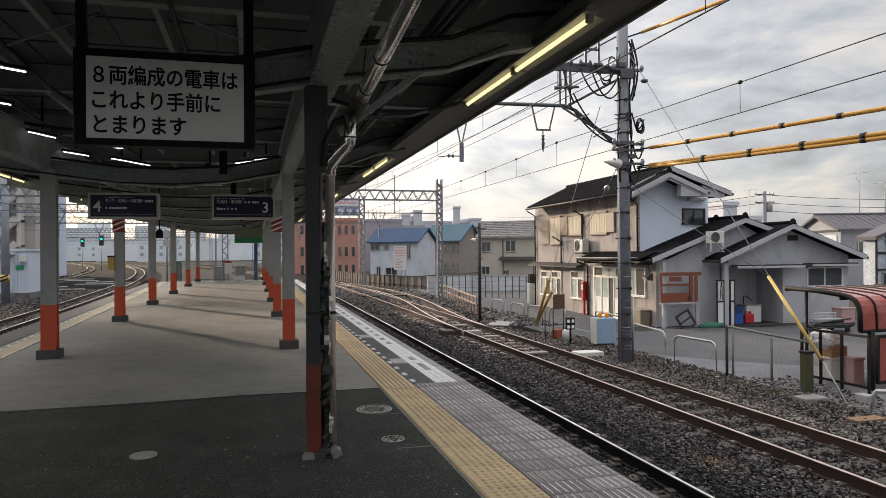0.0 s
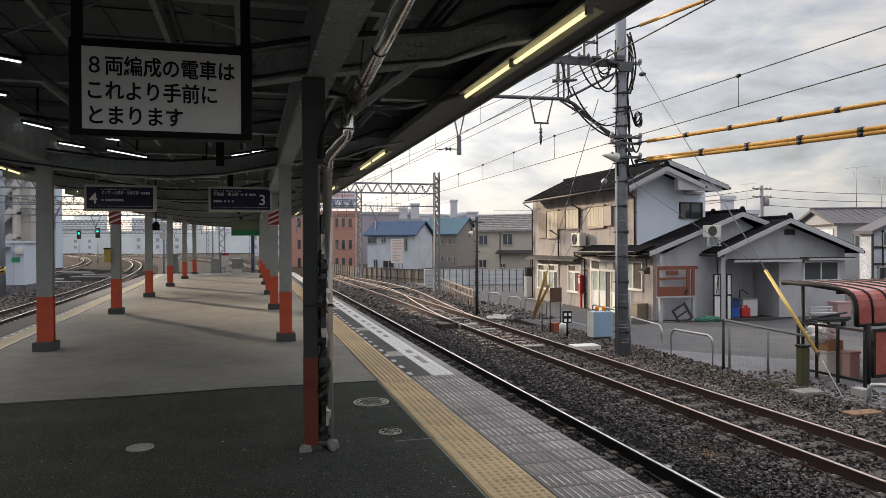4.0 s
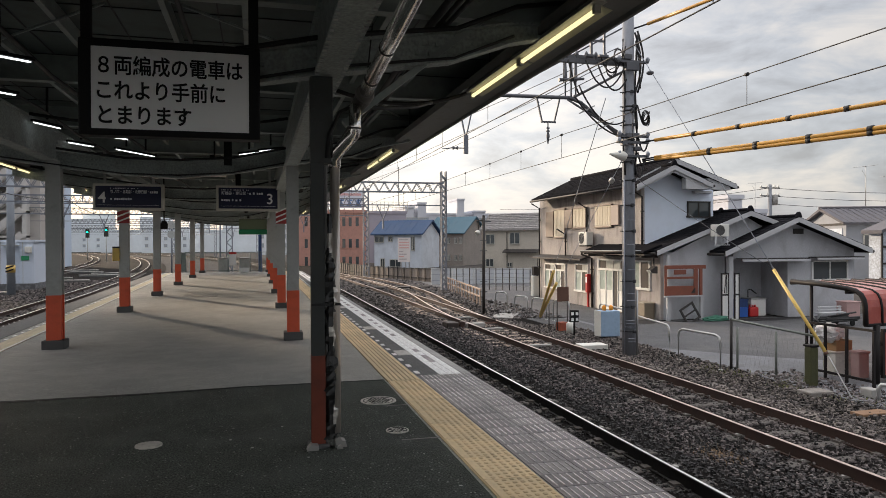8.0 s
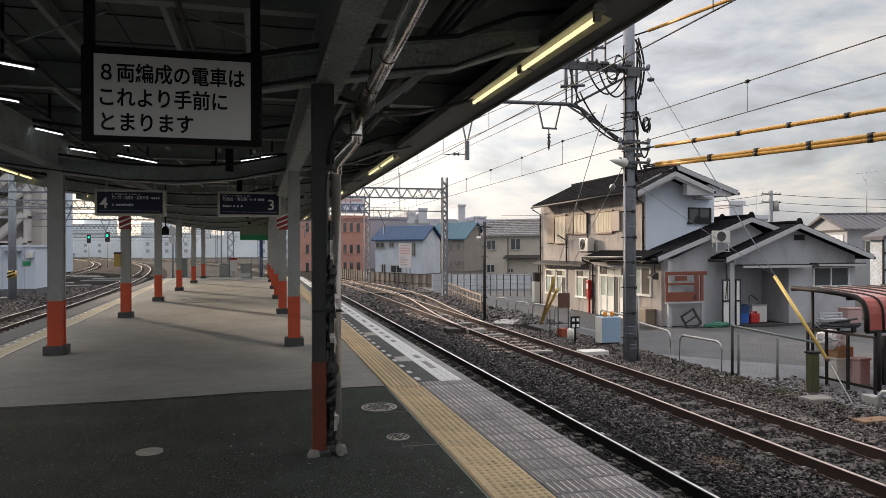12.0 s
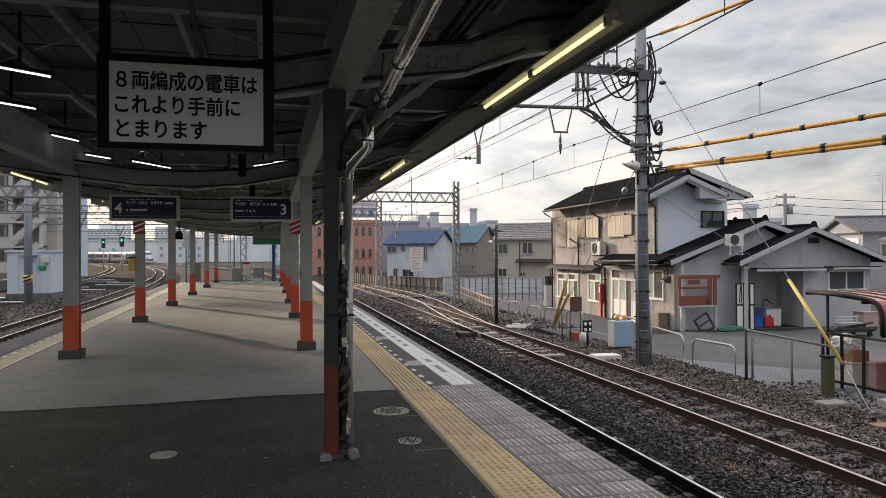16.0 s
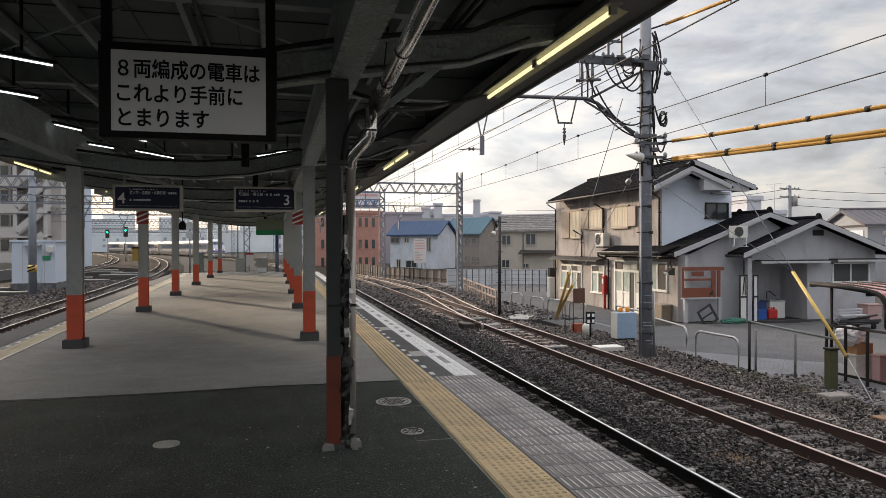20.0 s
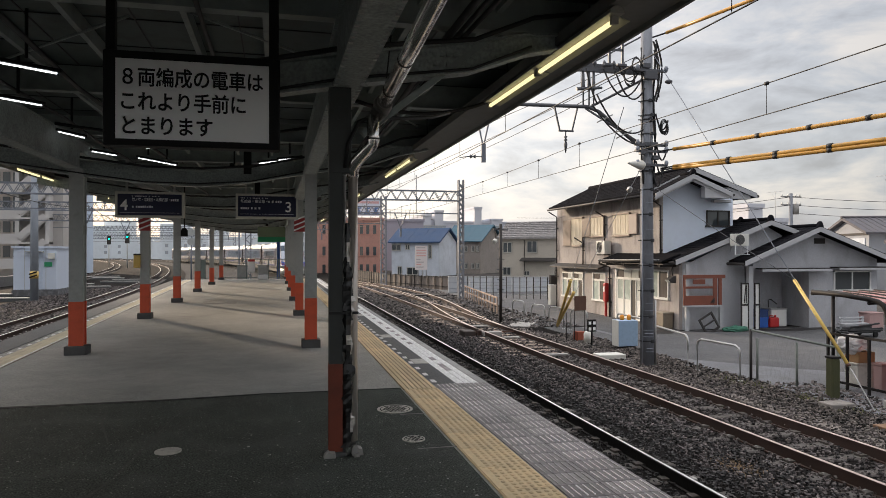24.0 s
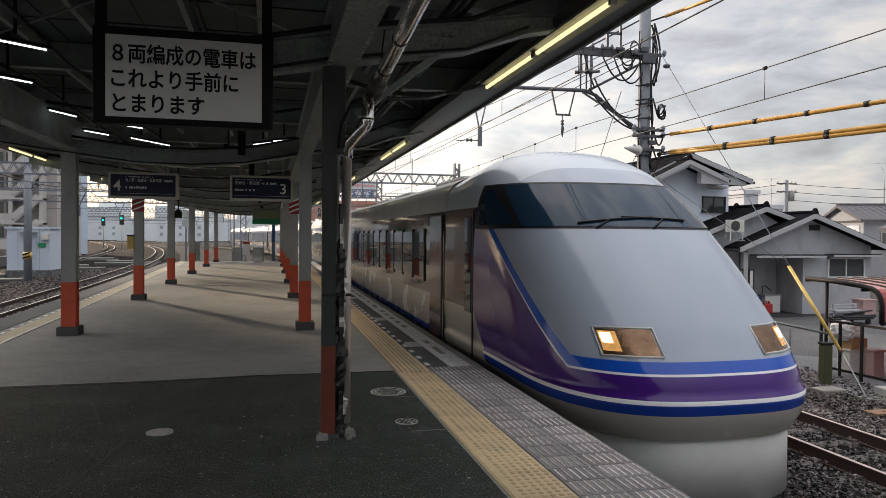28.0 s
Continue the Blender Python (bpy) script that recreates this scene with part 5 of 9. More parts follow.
def build_house():
    h = thing("house", "two-storey beige house with dark tiled roofs beside the line", "house", pose(13.8, 22.0, ROAD))
    h.matrix_world = Matrix.Identity(4)
    G = ROAD
    # two-storey block
    X0, X1, Y0, Y1 = 13.8, 16.9, 23.4, 33.1
    part("wall", boxes((X0, Y0, G, X0 + 0.15, Y1, 3.95)), M_WALL_BEIGE, h, "beige rendered front wall")
    part("wall", prism(bmesh.new(), [(X0 + 0.15, G), (X1, G), (X1, 3.55), (14.8, 4.22), (X0 + 0.15, 3.80)], "y", Y0, Y0 + 0.15), M_WALL_WHITE, h, "white gable wall")
    pieces("wall", [(X1 - 0.15, Y0 + 0.15, G, X1, Y1, 3.8), (X0 + 0.15, Y1 - 0.15, G, X1 - 0.15, Y1, 3.9)], M_WALL_BEIGE, h)
    gable_roof(h, 13.15, 18.0, 15.32, 3.58, 3.66, 4.60, 23.45, 32.6)
    gable_roof(h, 13.2, 16.35, 14.73, 3.52, 3.62, 4.26, 22.65, 23.42)
    part("soffit", prism(bmesh.new(), [(15.25, 3.53), (16.32, 3.53), (16.32, 3.60), (15.25, 3.96)], "y", 22.70, 22.98), M_TRIM_WHITE, h, "white boxed eave end")
    part("soffit", rbox(15.95, 23.2, 3.42, 16.70, 23.39, 3.52, 0.01), M_TRIM_WHITE, h, "white boxed eave end")
    part("soffit", prism(bmesh.new(), [(16.75, 3.60), (17.75, 3.58), (17.75, 3.70), (16.75, 4.04)], "y", 23.5, 23.8), M_TRIM_WHITE, h, "white boxed eave end")
    part("gable_trim", bar(bar(bmesh.new(), (13.22, 22.72, 3.50), (14.73, 22.72, 4.21), 0.07, 0.15), (14.73, 22.72, 4.21), (16.3, 22.72, 3.60), 0.07, 0.15), M_TRIM_WHITE, h)
    # upper windows of the front, with shutters
    m_brown = mat("shutter_brown", (0.17, 0.12, 0.09), 0.6, vary=0.2, dirt=0.2)
    m_grey = mat("shutter_taupe", (0.27, 0.22, 0.20), 0.6, vary=0.15)
    for y0, y1, z0, z1, m, lab in ((31.25, 32.15, 1.84, 3.08, m_brown, "brown shutter box"), (29.15, 29.95, 2.23, 3.08, m_brown, "brown shutter box"), (24.93, 25.55, 2.26, 3.06, m_grey, "taupe shutter box")):
        part("shutter_box", rbox(X0 - 0.09, y0, z0, X0, y1, z1, 0.015), m, h, lab)
    for y0, y1, z0, z1 in ((30.0, 31.22, 1.86, 3.12), (27.85, 29.12, 2.25, 3.08), (25.58, 27.0, 2.24, 3.08)):
        w = part("shutter", boxes((X0 - 0.05, y0, z0, X0, y1, z1)), M_CURTAIN, h, "cream storm shutter")
        n = int((y1 - y0) / 0.14)
        pieces("slat", [(X0 - 0.065, y0 + (y1 - y0) * k / n + 0.015, z0 + 0.04, X0 - 0.05, y0 + (y1 - y0) * (k + 1) / n - 0.015, z1 - 0.04) for k in range(n)], M_CURTAIN, w)
        pieces("shutter_rail", [(X0 - 0.09, y0 - 0.05, z0 - 0.06, X0, y1 + 0.02, z0), (X0 - 0.09, y0 - 0.05, z1, X0, y1 + 0.02, z1 + 0.05), (X0 - 0.09, y0 - 0.05, z0, X0, y0, z1)], m_brown, w)
    # mid canopy between the floors
    part("eave", prism(bmesh.new(), [(X0 - 0.72, 1.24), (X0, 1.50), (X0, 1.40), (X0 - 0.72, 1.19)], "y", 22.0, 26.75), M_ROOF, h, "dark lean-to eave")
    part("soffit", boxes((X0 - 0.70, 22.0, 1.10, X0, 26.7, 1.14)), M_TRIM_DARK, h)
    part("gutter", tube(bmesh.new(), [(X0 - 0.78, 22.0, 1.23), (X0 - 0.78, 26.8, 1.20)], 0.05, 8), M_TRIM_DARK, h)
    part("gutter_lip", tube(bmesh.new(), [(X0 - 0.83, 22.0, 1.275), (X0 - 0.83, 26.8, 1.245)], 0.012, 6), M_TRIM_WHITE, h)
    pieces("bracket", [(X0 - 0.66, y - 0.03, 1.02, X0, y + 0.03, 1.10) for y in (22.3, 23.6, 24.9, 26.4)], M_TRIM_DARK, h)
    part("eave", prism(bmesh.new(), [(X0 - 0.45, 0.86), (X0, 1.0), (X0, 0.92), (X0 - 0.45, 0.80)], "y", 27.6, 33.0), M_TRIM_DARK, h)
    for y0, y1, z0, z1 in ((29.97, 31.12, -0.56, 0.60), (31.18, 32.4, -0.56, 0.58), (27.68, 28.97, -0.53, 0.66)):
        window_front(h, X0, y0, y1, z0, z1, 0.68)
    # sliding entrance: two white leaves with a dark gap, transom lights over them
    d = part("door", boxes((X0 - 0.06, 26.66, G, X0, 26.76, 0.90), (X0 - 0.06, 24.25, G, X0, 24.33, 0.90), (X0 - 0.06, 24.33, 0.83, X0, 26.66, 0.90), (X0 - 0.06, 24.33, 0.43, X0, 26.66, 0.52)), M_SASH, h, "white sliding entrance door with frosted panes")
    # a flat dark sheet fills the space between the leaves
    part("gap", boxes((X0 - 0.015, 25.12, G, X0 - 0.005, 25.46, 0.43)), M_TRIM_DARK, d, "dark sheet between the door leaves")
    for y0, y1, m in ((25.48, 26.10, M_PALE_PANE), (26.10, 26.66, M_DIM_PANE), (24.33, 24.9, M_DIM_PANE), (24.9, 25.46, M_PALE_PANE)):
        part("transom_light", boxes((X0 - 0.014, y0 + 0.02, 0.52, X0 - 0.006, y1 - 0.02, 0.83)), m, d)
    for y0, y1 in ((25.48, 26.07), (26.09, 26.64), (24.35, 25.10)):
        leaf = part("leaf", boxes((X0 - 0.045, y0, G + 0.05, X0 - 0.008, y0 + 0.05, 0.43), (X0 - 0.045, y1 - 0.05, G + 0.05, X0 - 0.008, y1, 0.43), (X0 - 0.045, y0 + 0.05, -0.43, X0 - 0.008, y1 - 0.05, -0.36), (X0 - 0.045, y0 + 0.05, G + 0.05, X0 - 0.008, y1 - 0.05, G + 0.13)), M_SASH, d)
        part("pane", boxes((X0 - 0.024, y0 + 0.05, -0.36, X0 - 0.012, y1 - 0.05, 0.43)), M_FROSTED if y0 > 25 else M_PALE_PANE, leaf)
        part("panel", boxes((X0 - 0.024, y0 + 0.05, G + 0.13, X0 - 0.012, y1 - 0.05, -0.43)), M_SASH, leaf)
    window_front(h, X0, 22.73, 24.13, -0.12, 0.90)
    # single-storey wing with two gables
    part("wall", boxes((X0, 22.1, G, X0 + 0.12, 23.4, 1.2)), M_WALL_BEIGE, h)
    part("wall", prism(bmesh.new(), [(X0 + 0.12, G), (16.45, G), (16.45, 1.2), (19.9, 1.2), (17.3, 2.52), (14.3, 1.2), (X0 + 0.12, 1.2)], "y", 22.1, 22.25), M_WALL_PALE, h)
    gable_roof(h, 13.45, 20.2, 17.28, 1.14, 1.65, 2.56, 21.75, 23.4)
    gable_roof(h, 16.81, 20.2, 17.28, 2.39, 1.65, 2.56, 23.42, 29.5)
    part("wall", prism(bmesh.new(), [(18.82, G), (21.8, G), (21.8, 1.30), (18.9, 2.34), (16.5, 1.15), (16.5, 0.95), (18.82, 0.95)], "y", 21.7, 21.85), M_WALL_PALE, h, "pale gable wall over the open bay")
    gable_roof(h, 15.8, 22.15, 18.87, 1.10, 1.16, 2.32, 21.2, 27.5)
    part("lintel_eave", boxes((16.6, 21.35, 0.94, 19.5, 21.72, 0.98)), M_TRIM_DARK, h)
    part("eave_edge", boxes((16.6, 21.33, 0.86, 19.5, 21.36, 0.94)), M_TRIM_WHITE, h)
    pieces("wall", [(16.5, 21.85, G, 16.62, 23.1, 1.1), (18.82, 21.85, G, 18.94, 23.1, 1.1), (16.5, 23.1, G, 18.94, 23.2, 1.1), (21.7, 21.85, G, 21.8, 27, 1.3)], M_WALL_PALE, h)
    part("post", rbox(16.18, 21.50, G, 16.36, 21.66, 1.05, 0.015), M_TRIM_WHITE, h, "pale square post of the open bay")
    window_side(h, 21.7, 19.87, 21.50, 0.17, 0.86, frame=M_SASH)
    part("window_eave", boxes((19.74, 21.3, 0.97, 21.9, 21.7, 1.01)), M_TRIM_DARK, h)
    part("eave_edge", boxes((19.78, 21.28, 0.90, 21.9, 21.31, 0.97)), M_TRIM_WHITE, h)
    part("vent", boxes((19.05, 21.67, 1.85, 19.5, 21.7, 2.05)), M_TRIM_DARK, h)
    window_side(h, Y0, 15.75, 16.75, 2.55, 3.12, frame=M_TRIM_DARK)
    return h


build_house()


# ---- power-line pole ----
M_POLE = mat("pole_concrete", (0.205, 0.218, 0.245), 0.8, vary=0.35, scale=2.0, bump=0.3, dirt=0.45, dirt_color=(0.075, 0.077, 0.082), stretch=(1, 1, 0.35))
px_, py_ = 8.77, 15.45
pole = thing("catenary_pole", "grey concrete railway power pole with straps and cables", "pole", pose(px_, py_, BED))
part("shaft", tube(bmesh.new(), [(0, 0, -0.1), (0, 0, 8.6)], [0.165, 0.135], 20), M_POLE, pole)


# ---- far buildings, first masses ----
def block(name, x0, y0, x1, y1, z1, material, label):
    return solid(name, boxes((x0, y0, -1.3, x1, y1, z1)), material, label, "building")


M_BRICK = mat("brick_red", (0.50, 0.265, 0.21), 0.85, vary=0.18, scale=1.5, dirt=0.15)
# wall paled so that the haze of distance is in its colour
M_PALE_BLDG = mat("far_building_haze_tint", (0.70, 0.73, 0.76), 0.85, vary=0.06, scale=0.3)


# ---- pipes at the near column ----
M_WRAP = mat("torn_black_plastic", (0.018, 0.018, 0.018), 0.3, vary=0.5, scale=6, bump=0.3, bump_scale=20)
M_FOIL = mat("torn_foil", (0.62, 0.59, 0.55), 0.3, 0.55, vary=0.4, scale=9, bump=0.5, bump_scale=18, dirt=0.3, dirt_color=(0.2, 0.18, 0.16))
M_PIPE_PALE = mat("pipe_pale_sleeve", (0.62, 0.56, 0.51), 0.32, 0.6, vary=0.2, scale=4, stretch=(1, 1, 0.15), dirt=0.3, dirt_color=(0.2, 0.16, 0.13))


M_COLLAR = mat("cast_collar", (0.13, 0.125, 0.115), 0.4, 0.5, vary=0.3, scale=6)


def build_drainpipe():
    d = thing("drainpipe", "silver wrapped drainpipe bending down beside a column", "pipe", pose(0.0, 5.42, 0.0))
    d.matrix_world = Matrix.Identity(4)
    part("gutter_pipe", tube(bmesh.new(), [(0.781, 3.113, 2.876), (0.774, 5.260, 2.672)], 0.052, 18), M_SILVER, d, "silver insulated pipe")
    part("elbow", tube(bmesh.new(), [(0.774, 5.160, 2.681), (0.774, 5.260, 2.672), (0.764, 5.310, 2.639), (0.70, 5.30, 2.56)], [0.060, 0.074, 0.068, 0.050], 18), M_COLLAR, d, "dark cast collar")
    part("drop", tube(bmesh.new(), [(0.70, 5.26, 2.59), (0.70, 5.26, 2.40), (0.692, 5.27, 2.37), (0.665, 5.28, 2.34), (0.585, 5.38, 2.25), (0.563, 5.42, 2.20), (0.563, 5.44, 2.14)], 0.048, 14), M_SILVER, d)
    for u in (0.46, 0.80):
        q, e = Vector((0.780, 3.500, 2.839)).lerp(Vector((0.774, 5.260, 2.672)), u), Vector((-0.003, 0.996, -0.094)) * 0.007
        part("band", tube(bmesh.new(), [q - e, q + e], 0.0545, 18), M_CABLE, d)
    for z, r in ((2.41, 0.050),):
        part("band", tube(bmesh.new(), [(0.70, 5.26, z - 0.006), (0.70, 5.26, z + 0.006)], r, 14), M_CABLE, d)
    part("hanger_wire", tube(bmesh.new(), [(0.80, 5.40, 2.70), (0.86, 5.40, 3.25)], 0.006, 5), M_CABLE, d)
    part("looped_cable", tube(bmesh.new(), [(0.50, 5.38, 2.20), (0.52, 5.36, 2.38), (0.60, 5.35, 2.55), (0.70, 5.36, 2.60), (0.95, 5.5, 2.62), (1.3, 5.9, 2.72), (1.55, 6.3, 2.85)], 0.016, 6), M_CABLE, d)
    part("downpipe", tube(bmesh.new(), [(0.566, 5.43, 2.20), (0.566, 5.43, 0.10)], 0.037, 14), M_PIPE_PALE, d, "pale wrapped downpipe")
    part("conduit", tube(bmesh.new(), [(0.495, 5.42, 2.15), (0.495, 5.42, 0.4)], 0.014, 8), M_GALV, d)
    # torn crumpled insulation on the lower half
    bm = bmesh.new()
    rnd = random.Random(8)
    rings = []
    n, rows = 10, 46
    for i in range(rows + 1):
        z = 0.06 + 1.72 * i / rows
        tear = 1.0 - 0.45 * max(0.0, (z - 1.25) / 0.53)
        ring = []
        for k in range(n):
            a = 2 * math.pi * k / n
            r = (0.044 + 0.028 * noise.noise((math.cos(a) * 1.7, math.sin(a) * 1.7, z * 6.0)) + rnd.uniform(-0.011, 0.013)) * tear + 0.006
            ring.append(bm.verts.new((0.528 + r * math.cos(a), 5.43 + r * math.sin(a), z)))
        rings.append(ring)
    for a, b in zip(rings, rings[1:]):
        for k in range(n):
            c = (a[k].co + b[(k + 1) % n].co) / 2
            side = (c.x - 0.528) / 0.05
            patch = noise.noise((c.x * 6, c.y * 6, c.z * 3.1)) + 0.22 * side
            for tri in ((a[k], a[(k + 1) % n], b[(k + 1) % n]), (a[k], b[(k + 1) % n], b[k])):
                f = bm.faces.new(tri)
                f.material_index = 1 if patch > 0.17 else 0
    part("torn_insulation", bm, [M_WRAP, M_FOIL], d, "crumpled torn foil and black insulation")
    part("foot", prism(bmesh.new(), [(0.555, -0.01), (0.645, -0.01), (0.632, 0.045), (0.605, 0.05), (0.59, 0.085), (0.555, 0.06)], "y", 5.36, 5.46), M_CONCRETE, d)
    part("foot", prism(bmesh.new(), [(0.56, -0.01), (0.61, -0.01), (0.60, 0.03), (0.57, 0.022)], "y", 5.31, 5.355), M_CONCRETE, d)
    part("clamp", boxes((0.378, 5.375, 1.08, 0.60, 5.385, 1.10)), M_CABLE, d)
    part("base_plate", prism(bmesh.new(), [(0.335, -0.01), (0.43, -0.01), (0.425, 0.035), (0.37, 0.045), (0.345, 0.02)], "y", 5.32, 5.40), M_CONCRETE, d)


build_drainpipe()

# panels and small fixtures on the far columns
M_HATCH = mat("red_hatch", (0.36, 0.04, 0.04), 0.5, vary=0.1)
for x in (COL_R, COL_L):
    hp = thing("warning_panel", "red and white striped warning panel on a column", "panel", pose(x, 17.502, 2.22))
    part("plate", boxes((-0.13, -0.02, -0.17, 0.13, 0.0, 0.17)), M_HATCH, hp)
    bm = bmesh.new()
    for k in range(3):
        prism(bm, [(-0.13, -0.16 + k * 0.12), (0.13, -0.05 + k * 0.12), (0.13, -0.01 + k * 0.12), (-0.13, -0.12 + k * 0.12)], "y", -0.024, -0.021)
    part("stripes", bm, M_SIGN_WHITE, hp)
fx = thing("fire_box", "yellow box on a column", "box", pose(-3.16, 17.55, 1.345))
part("body", rbox(-0.07, -0.12, -0.16, 0.07, 0.12, 0.16, 0.01), M_YELLOW_PAINT, fx)
part("lid", rbox(-0.075, -0.125, 0.13, 0.075, 0.125, 0.17, 0.01), M_TRIM_DARK, fx)
sp = thing("hanging_speaker", "black loudspeaker hanging from the canopy", "loudspeaker", pose(-2.55, 21.0, 1.93))
part("body", rbox(-0.095, -0.07, 0.06, 0.095, 0.07, 0.22, 0.02), M_BLACK, sp)
part("hood", prism(bmesh.new(), [(-0.095, 0.22), (0.095, 0.22), (0.04, 0.30), (-0.04, 0.30)], "y", -0.06, 0.06), M_BLACK, sp)
part("rod", boxes((-0.015, -0.015, 0.30, 0.015, 0.015, 1.7)), M_BLACK, sp)
gs = thing("exit_sign", "hanging box sign, cream above a green band", "sign", pose(-0.74, 29.0, 1.95))
part("body", rbox(0, 0, 0.20, 1.08, 0.25, 0.61, 0.02), mat("sign_green_cream", (0.17, 0.21, 0.13), 0.5, vary=0.1), gs)
part("band", rbox(-0.005, -0.005, 0.0, 1.085, 0.255, 0.20, 0.015), M_SIGN_GREEN, gs)
pieces("hanger", [(0.2, 0.1, 0.61, 0.24, 0.14, 1.7), (0.84, 0.1, 0.61, 0.88, 0.14, 1.7)], M_STEEL_GREY, gs)
cm = thing("ceiling_speaker", "cream box speaker hanging from the canopy", "loudspeaker", pose(-0.95, 15.9, 3.02))
part("body", prism(bmesh.new(), [(-0.28, 0), (0.28, 0), (0.24, 0.26), (-0.24, 0.26)], "y", -0.15, 0.15), M_SIGN_FRAME, cm)
part("bracket", boxes((-0.05, -0.05, 0.26, 0.05, 0.05, 0.62)), M_BLACK, cm)

# fence at the end of the platform
ef = thing("end_fence", "grey-green wire mesh fence closing the platform end", "fence", pose(-3.95, 41.4, 0))
M_FENCE_GREEN = mat("fence_grey_green", (0.17, 0.21, 0.20), 0.5, 0.2, vary=0.2, scale=4)
for x in (-0.20, 0.05, 0.87, 2.30, 3.5, 4.05, 4.75):
    part("post", tube(bmesh.new(), [(x, 0, 0), (x, 0, 1.15)], 0.026, 6), M_FENCE_GREEN, ef)
for z in (0.08, 1.12):
    part("rail", tube(bmesh.new(), [(0, 0, z), (4.9, 0, z)], 0.020, 6), M_FENCE_GREEN, ef)
bm = bmesh.new()
for i in range(98):
    bar(bm, (i * 0.05, 0, 0.08), (i * 0.05, 0, 1.12), 0.003, 0.003)
for i in range(20):
    bar(bm, (0, 0, 0.10 + i * 0.05), (4.9, 0, 0.10 + i * 0.05), 0.003, 0.003)
t = part("wire_mesh", bm, M_FENCE_GREEN, ef)
t["kind"] = "stuff"
part("end_panel", boxes((-0.17, -0.01, 0.05, 0.02, 0.01, 1.12)), M_FENCE_GREEN, ef)
ws = thing("notice_plate", "white notice plate with a red band on the fence", "sign", pose(-1.22, 41.365, 0.38))
part("plate", boxes((-0.38, 0, 0, 0.02, 0.02, 0.74)), M_SIGN_WHITE, ws)
part("band", boxes((-0.38, -0.005, 0.62, 0.02, 0.0, 0.74)), M_RED, ws)
for x, label in ((-1.98, "grey equipment cabinet behind the fence"), (-0.80, "grey-brown cabinet behind the fence")):
    cb = thing("equipment_cabinet", label, "cabinet", pose(x, 43.2, BED))
    part("body", rbox(-0.3, 0, 0, 0.3, 0.5, 2.0, 0.03), M_CONCRETE, cb)
    part("door", rbox(-0.27, -0.02, 0.1, 0.27, 0.0, 1.9, 0.01), M_STEEL_GREY, cb)
wbx = thing("white_box", "low white plastic box on the platform end", "box", pose(-0.76, 41.1, 0.0))
part("body", rbox(-0.27, -0.12, 0, 0.27, 0.12, 0.24, 0.03), M_SIGN_WHITE, wbx)
part("lid", rbox(-0.29, -0.14, 0.24, 0.29, 0.14, 0.28, 0.015), M_TRIM_WHITE, wbx)
bp = thing("blue_post", "blue steel post beyond the platform end", "post", pose(0.10, 43.0, BED))
part("shaft", boxes((-0.09, -0.1, 0, 0.09, 0.1, 3.6)), mat("blue_steel", (0.03, 0.09, 0.28), 0.5, vary=0.15), bp)
part("edge", boxes((0.09, -0.1, 0, 0.12, 0.1, 3.6)), M_TRIM_WHITE, bp)


# ---- gantries over the tracks ----
M_LATTICE = mat("lattice_steel", (0.165, 0.18, 0.21), 0.6, 0.1, vary=0.2, scale=4)


def lattice_post(parent, x, y, z0, z1, w):
    h = w / 2
    for sx in (-h, h):
        for sy in (-h, h):
            part("chord", bar(bmesh.new(), (x + sx, y + sy, z0), (x + sx, y + sy, z1), 0.07, 0.07), M_LATTICE, parent)
    bm = bmesh.new()
    z, k = z0, 0
    while z + w < z1:
        for sy in (-h, h):
            a, b = ((-h, h) if k % 2 else (h, -h))
            bar(bm, (x + a, y + sy, z), (x + b, y + sy, z + w), 0.055, 0.055)
        for sx in (-h, h):
            a, b = ((-h, h) if k % 2 else (h, -h))
            bar(bm, (x + sx, y + a, z), (x + sx, y + b, z + w), 0.035, 0.035)
        z += w
        k += 1
    tagged(part("lacing", bm, M_LATTICE, parent), kind="stuff")


